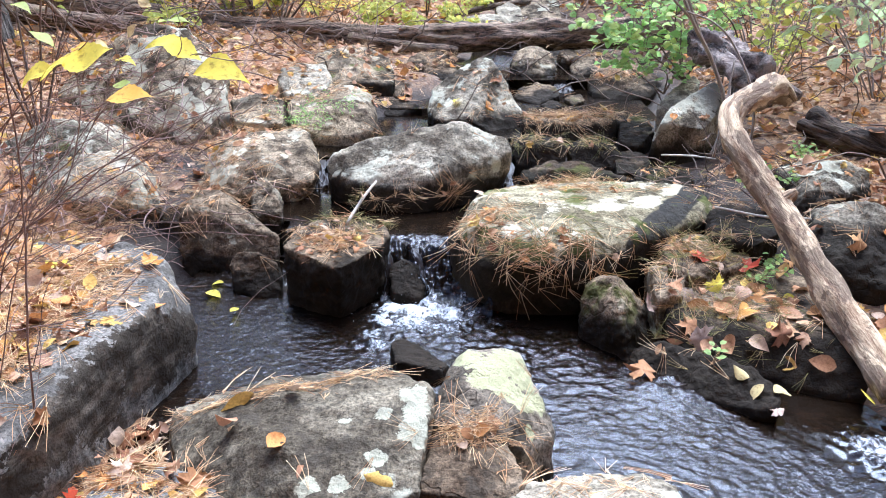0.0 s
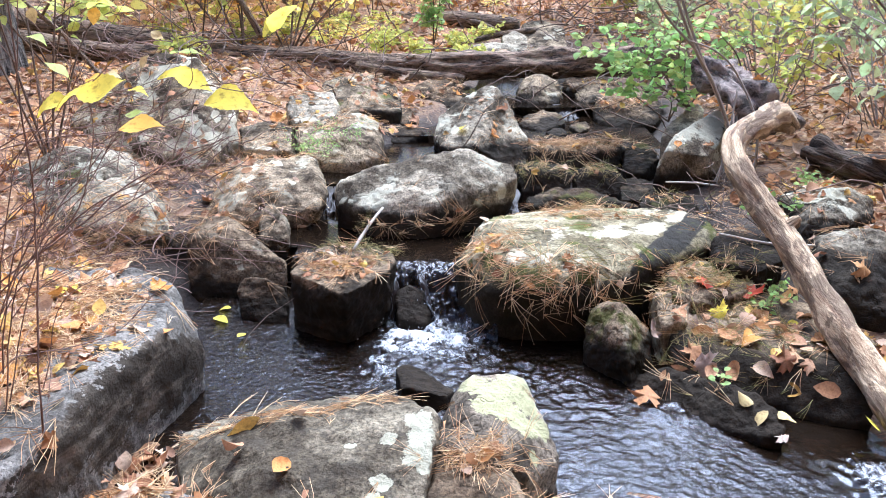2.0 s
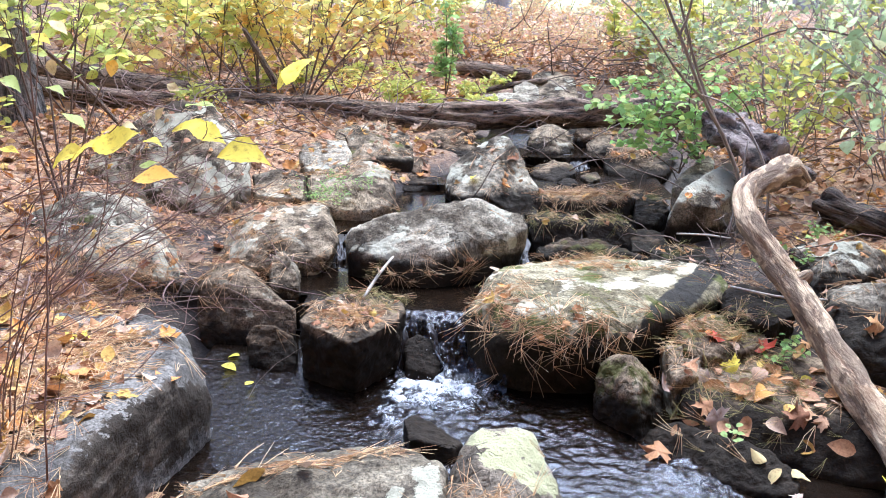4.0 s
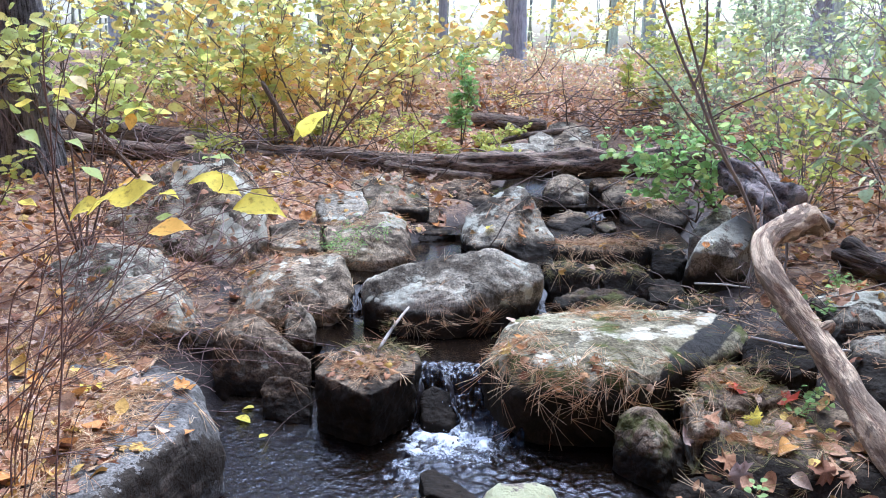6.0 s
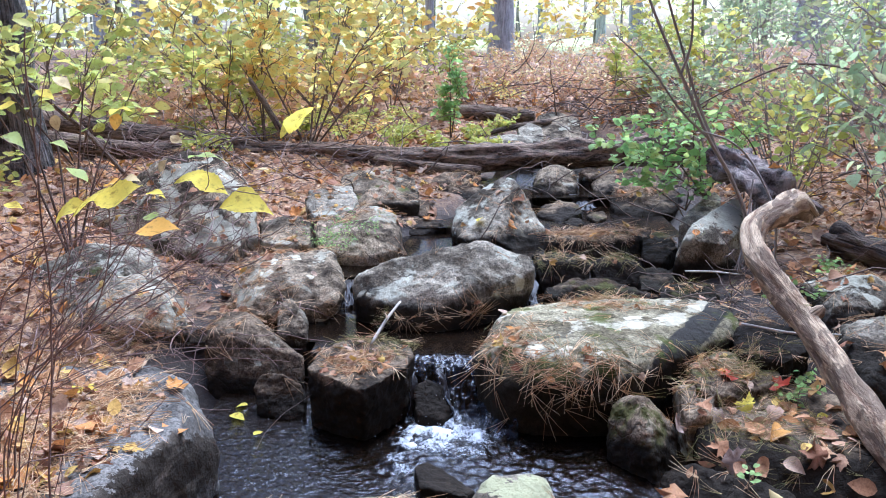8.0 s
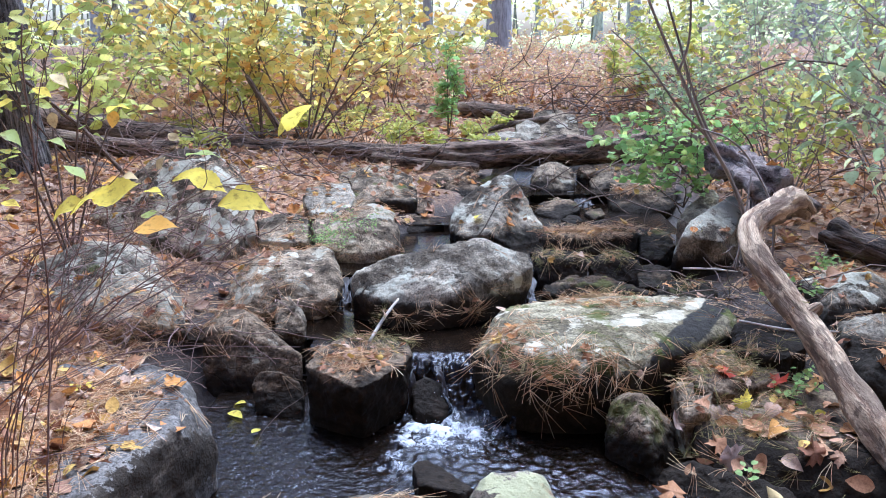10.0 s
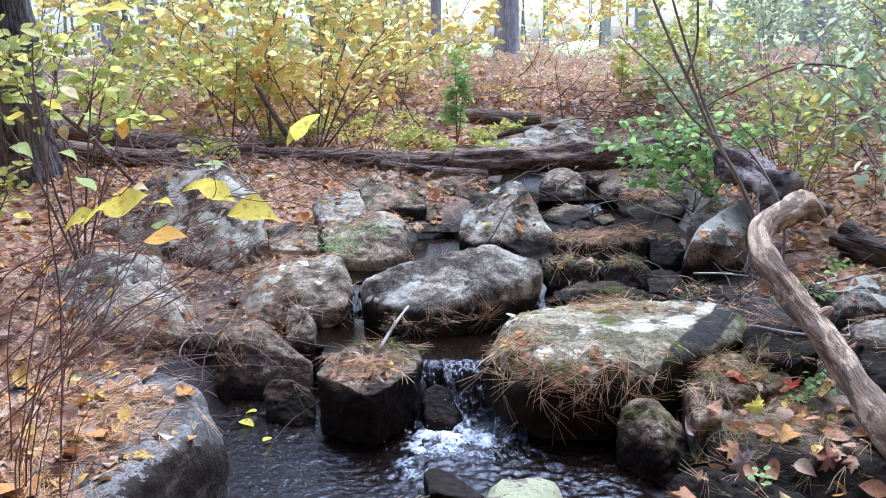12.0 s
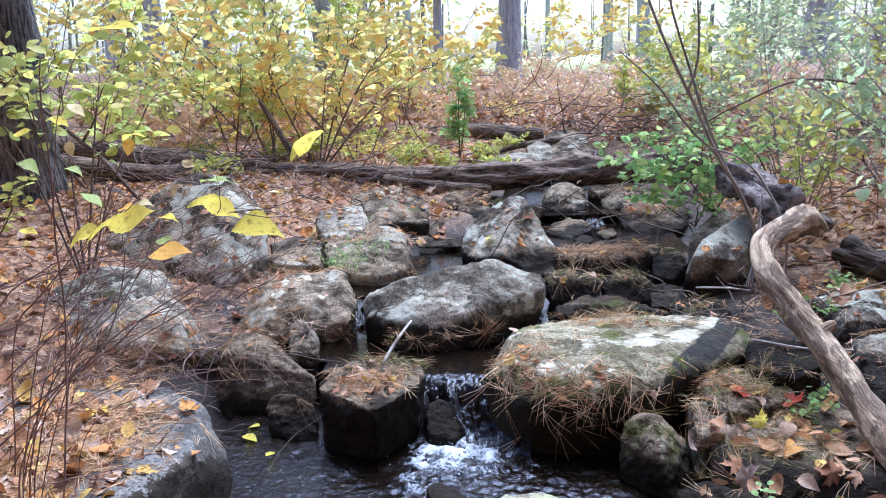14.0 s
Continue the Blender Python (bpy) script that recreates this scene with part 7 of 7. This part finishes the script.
heap(0.62, 3.62, 0.3, 0.06, 60, 3)
# topped rocks
heap(-0.46, 3.1, 0.17, 0.13, 110, 60, 0.0, 0.085, 0.22, (0.03, 0.055))
heap(-0.33, 3.22, 0.1, 0.1, 10, 2, 0, 0.07, 0.3, (0.03, 0.05), 60)
heap(-0.4, 3.33, 0.2, 0.05, 20, 3, 0, 0.08, 0.3, (0.03, 0.05), 90)
heap(-0.7, 3.2, 0.12, 0.1, 50, 14, 0, 0.08, 0.3)
heap(-0.8, 3.36, 0.25, 0.06, 36, 6, -0.5)
heap(0.58, 3.9, 0.22, 0.1, 150, 8, 0, 0.1, 0.3, green=60)
heap(0.68, 4.95, 0.35, 0.12, 260, 26)
heap(0.4, 4.45, 0.3, 0.1, 40, 4, 0, 0.1, 0.4, green=160)
heap(0.85, 4.4, 0.25, 0.12, 40, 4, 0, 0.1, 0.4, green=160)
heap(1.1, 4.25, 0.25, 0.2, 50, 12, 0, 0.1, 0.4, green=60)
heap(1.0, 5.0, 0.2, 0.15, 50, 18)
heap(0.25, 5.0, 0.18, 0.25, 50, 22, 0, 0.09, 0.3)
heap(-0.1, 4.75, 0.2, 0.2, 30, 14)
heap(-0.25, 4.25, 0.3, 0.08, 90, 6, 0.2)
heap(-0.3, 4.95, 0.2, 0.2, 60, 40)
heap(0.55, 5.85, 0.3, 0.12, 40, 24, 0, 0.09, 0.3)
heap(1.0, 5.85, 0.25, 0.12, 30, 16, 0, 0.09, 0.3)
heap(-0.45, 5.3, 0.25, 0.2, 80, 60)
heap(-0.75, 4.9, 0.25, 0.15, 60, 8)
heap(-0.65, 5.9, 0.4, 0.25, 80, 40)
heap(-1.0, 4.45, 0.3, 0.15, 120, 26)
heap(-1.1, 4.15, 0.25, 0.2, 24, 4)
heap(-1.0, 5.3, 0.35, 0.3, 60, 40)
heap(-1.45, 4.35, 0.4, 0.3, 60, 40)
heap(-1.3, 3.55, 0.3, 0.4, 200, 25)
heap(-1.65, 3.4, 0.5, 0.3, 300, 30, green=60)
heap(-1.4, 3.1, 0.4, 0.3, 120, 16, green=160)
heap(-2.1, 3.1, 0.6, 0.5, 250, 90)
heap(-1.9, 4.9, 0.5, 0.4, 60, 50)
heap(-2.6, 5.4, 0.8, 0.5, 60, 160)
heap(-1.8, 5.7, 0.7, 0.5, 60, 160)
# wide flat boulder
heap(1.05, 2.74, 0.3, 0.22, 60, 36, 0, 0.1, 0.25, (0.06, 0.11), 150)
heap(0.98, 3.08, 0.25, 0.16, 90, 12, 0, 0.1, 0.3, (0.05, 0.09), 160)
heap(0.75, 2.92, 0.1, 0.2, 60, 3)
heap(1.4, 3.3, 0.3, 0.3, 40, 10)
heap(1.7, 4.0, 0.5, 0.5, 80, 90)
heap(1.2, 4.0, 0.3, 0.3, 24, 4)
# stones round the upper pool
heap(1.17, 5.88, 0.22, 0.16, 70, 10)
heap(0.55, 5.88, 0.2, 0.12, 30, 3)
heap(-0.05, 6.25, 0.24, 0.16, 40, 14)
heap(1.08, 6.4, 0.16, 0.12, 20, 4)
# foreground
heap(-0.42, 2.02, 0.4, 0.025, 110, 2, 0.12, 0.075, 0.05, thick=0.006, aim=0.14)
heap(0.08, 1.84, 0.12, 0.06, 90, 3, 0.2, 0.09, 0.4)
heap(-0.84, 1.78, 0.2, 0.11, 120, 34, 0, 0.11, 0.2, (0.05, 0.08))
heap(-0.62, 1.66, 0.08, 0.07, 45, 6, 0, 0.1, 0.25, (0.06, 0.08))
heap(0.35, 1.7, 0.25, 0.12, 40, 0)
heap(0.66, 2.56, 0.12, 0.08, 10, 4)

for k in range(4200):
    x, y = rng.uniform(-6, 7), rng.uniform(-6, 1.0)
    if bank(x, y) > 0.25:
        leaf_places.append((rng.randrange(len(leaf_shapes)), Vector((x, y, ground_z(x, y) + 0.012)), lie(Vector((0, 0, 1)), 0.3), rng.uniform(0.04, 0.09)))

tagged(new("fallen_leaves", many(leaf_shapes, leaf_places, LITTER)), "brown, tan and orange fallen leaves over ground and rocks", "leaf litter", kind="stuff")
tagged(new("pine_needles", many(BUNDLES, needle_places, NEEDLE)), "dry orange-brown pine needles in drifts on the rocks", "pine needles", kind="stuff")
tagged(new("grass_tufts", many(BUNDLES, grass_places, GREEN_NEEDLE)), "olive grass and moss tufts between the rocks", "grass", kind="stuff")


def single(x, y, shape, size, mat, label, tilt=0.25, lift=0.012, z=None):
    d = drop(x, y)
    if z is not None or d is None:
        d = (Vector((x, y, z if z is not None else 0.01)), Vector((0, 0, 1)), 0)
    ob = tagged(new("fallen_leaf", many([shape], [(0, Vector((0, 0, 0)), lie(d[1], tilt), size)], mat)), label, "leaf")
    ob.location = d[0] + d[1] * lift
    return ob


single(0.68, 2.54, MAPLE[3], 0.1, ORANGE, "orange-brown maple leaf on a wet rock", 0.3)
single(0.962, 2.385, CRISP[2], 0.06, TAN, "pale yellow leaf on the wet ledge", 0.2)
single(1.0, 2.352, OVAL[0], 0.066, TAN, "yellow leaf on the wet ledge", 0.2)
single(1.02, 2.318, OVAL[2], 0.062, TAN, "tan leaf on the wet ledge", 0.2)
single(1.05, 2.39, OVAL[1], 0.06, TAN, "tan leaf on the wet ledge", 0.2)
single(1.03, 2.25, MAPLE[3], 0.05, PURPLE, "pale faded leaf at the water edge")
single(0.93, 3.02, MAPLE[0], 0.07, RED, "crimson maple leaf on the mossy rock")
single(1.13, 2.98, MAPLE[2], 0.085, RED, "bright red curled leaf beside the driftwood", 0.7, 0.03)
single(1.0, 2.86, MAPLE[3], 0.085, BRIGHT, "golden yellow maple leaf on the flat boulder")
single(0.9, 2.84, MAPLE[3], 0.09, PURPLE, "faded lilac-grey maple leaf on the flat boulder")
single(0.85, 2.66, MAPLE[0], 0.1, PURPLE, "pale curled leaf on the flat boulder", 0.5, 0.02)
single(1.2, 2.7, MAPLE[3], 0.075, ORANGE, "tan maple leaf on the flat boulder")
single(1.22, 2.84, OVAL[0], 0.07, BRIGHT, "yellow leaf on the flat boulder")
single(0.7, 2.78, MAPLE[2], 0.08, PURPLE, "pale curled leaf between the rocks", 0.3, 0.02)
single(-0.975, 3.125, OVAL[0], 0.075, BRIGHT, "yellow leaf floating in the pool", 0.03, 0.004, 0.012)
single(-0.93, 3.22, OVAL[2], 0.055, BRIGHT, "yellow leaf floating in the pool", 0.03, 0.004, 0.012)
single(-0.81, 2.97, OVAL[1], 0.05, BRIGHT, "yellow leaf floating in the pool", 0.03, 0.004, 0.012)
single(1.33, 2.3, OVAL[1], 0.06, BRIGHT, "yellow leaf at the water edge", 0.3, 0.02, 0.0)
single(0.05, 5.0, OVAL[0], 0.07, BRIGHT, "yellow leaf on the triangular boulder")
single(-1.25, 2.5, OVAL[1], 0.075, PURPLE, "faded pinkish leaf on the grey boulder", 0.3, 0.025)
single(-1.32, 2.58, MAPLE[0], 0.08, BRIGHT, "golden leaf on the grey boulder", 0.3, 0.025)
single(-1.62, 2.62, MAPLE[2], 0.09, PURPLE, "faded mauve leaf on the grey boulder", 0.4, 0.03)
single(-1.2, 2.16, OAK[1], 0.09, ORANGE, "orange-brown leaf on the grey boulder", 0.3, 0.02)
single(-1.5, 2.1, MAPLE[1], 0.08, BRIGHT, "yellow leaf on the grey boulder", 0.3, 0.02)
single(-0.64, 3.22, MAPLE[0], 0.07, ORANGE, "orange leaf wedged between rocks", 0.5, 0.03)
single(-0.6, 1.74, MAPLE[2], 0.08, ORANGE, "tan curled leaf on the heaped needles", 0.5, 0.03)
single(-0.95, 1.74, OAK[0], 0.08, RED, "dark red leaf among the needles", 0.4, 0.02)
single(-0.82, 1.78, OVAL[0], 0.075, PURPLE, "pale tan leaf among the needles", 0.3, 0.02)
single(0.04, 1.83, OVAL[2], 0.04, ORANGE, "small tan leaf beside the wedge boulder", 0.4, 0.03)
# clover-like seedling on the flat boulder
seedling = thing("seedling", (0.86, 2.43, 0.09), "small bluish-green seedling with round leaves", "plant")
for k in range(9):
    a = k * 2.4
    part("leaf", many([OVAL[0]], [(0, (math.cos(a) * 0.014, math.sin(a) * 0.014, 0.02 + 0.006 * k), turned((math.cos(a), math.sin(a), 0.3), (0, -0.3, 1)), 0.026)], GREEN), seedling)
part("stem", tube_mesh([([Vector((0, 0, -0.02)), Vector((0.002, 0, 0.03)), Vector((0, 0, 0.075))], [0.0015, 0.0013, 0.001], 5, 0.0, 5, 0.0)], TWIG), seedling)
for x, y, z in ((-0.83, 4.5, 0.38), (-0.6, 4.55, 0.44), (-0.78, 4.47, 0.36)):
    shrub("low_plant", (x, y, z), fan(3, 0.04, 0.05), "small bright green plant on a rock", GREEN, shapes=LONG, size=0.022, gap=0.014, branches=3, radius=0.0015, twig=0.6, category="plant", group="rock plants")

for x, y, z in ((1.50, 3.70, ground_z(1.50, 3.70)), (1.24, 3.05, ground_z(1.24, 3.05)), (1.67, 3.95, ground_z(1.67, 3.95)), (1.81, 4.20, ground_z(1.81, 4.20))):
    shrub("low_plant", (x, y, z), fan(3, 0.07, 0.05), "small green leafy sprig beside the driftwood", GREEN, size=0.03, gap=0.045, branches=2, radius=0.002, twig=0.5, category="plant", group="bank plants")
single(1.56, 4.05, OAK[0], 0.13, ORANGE, "large russet oak leaf behind the driftwood", 0.5, 0.03)
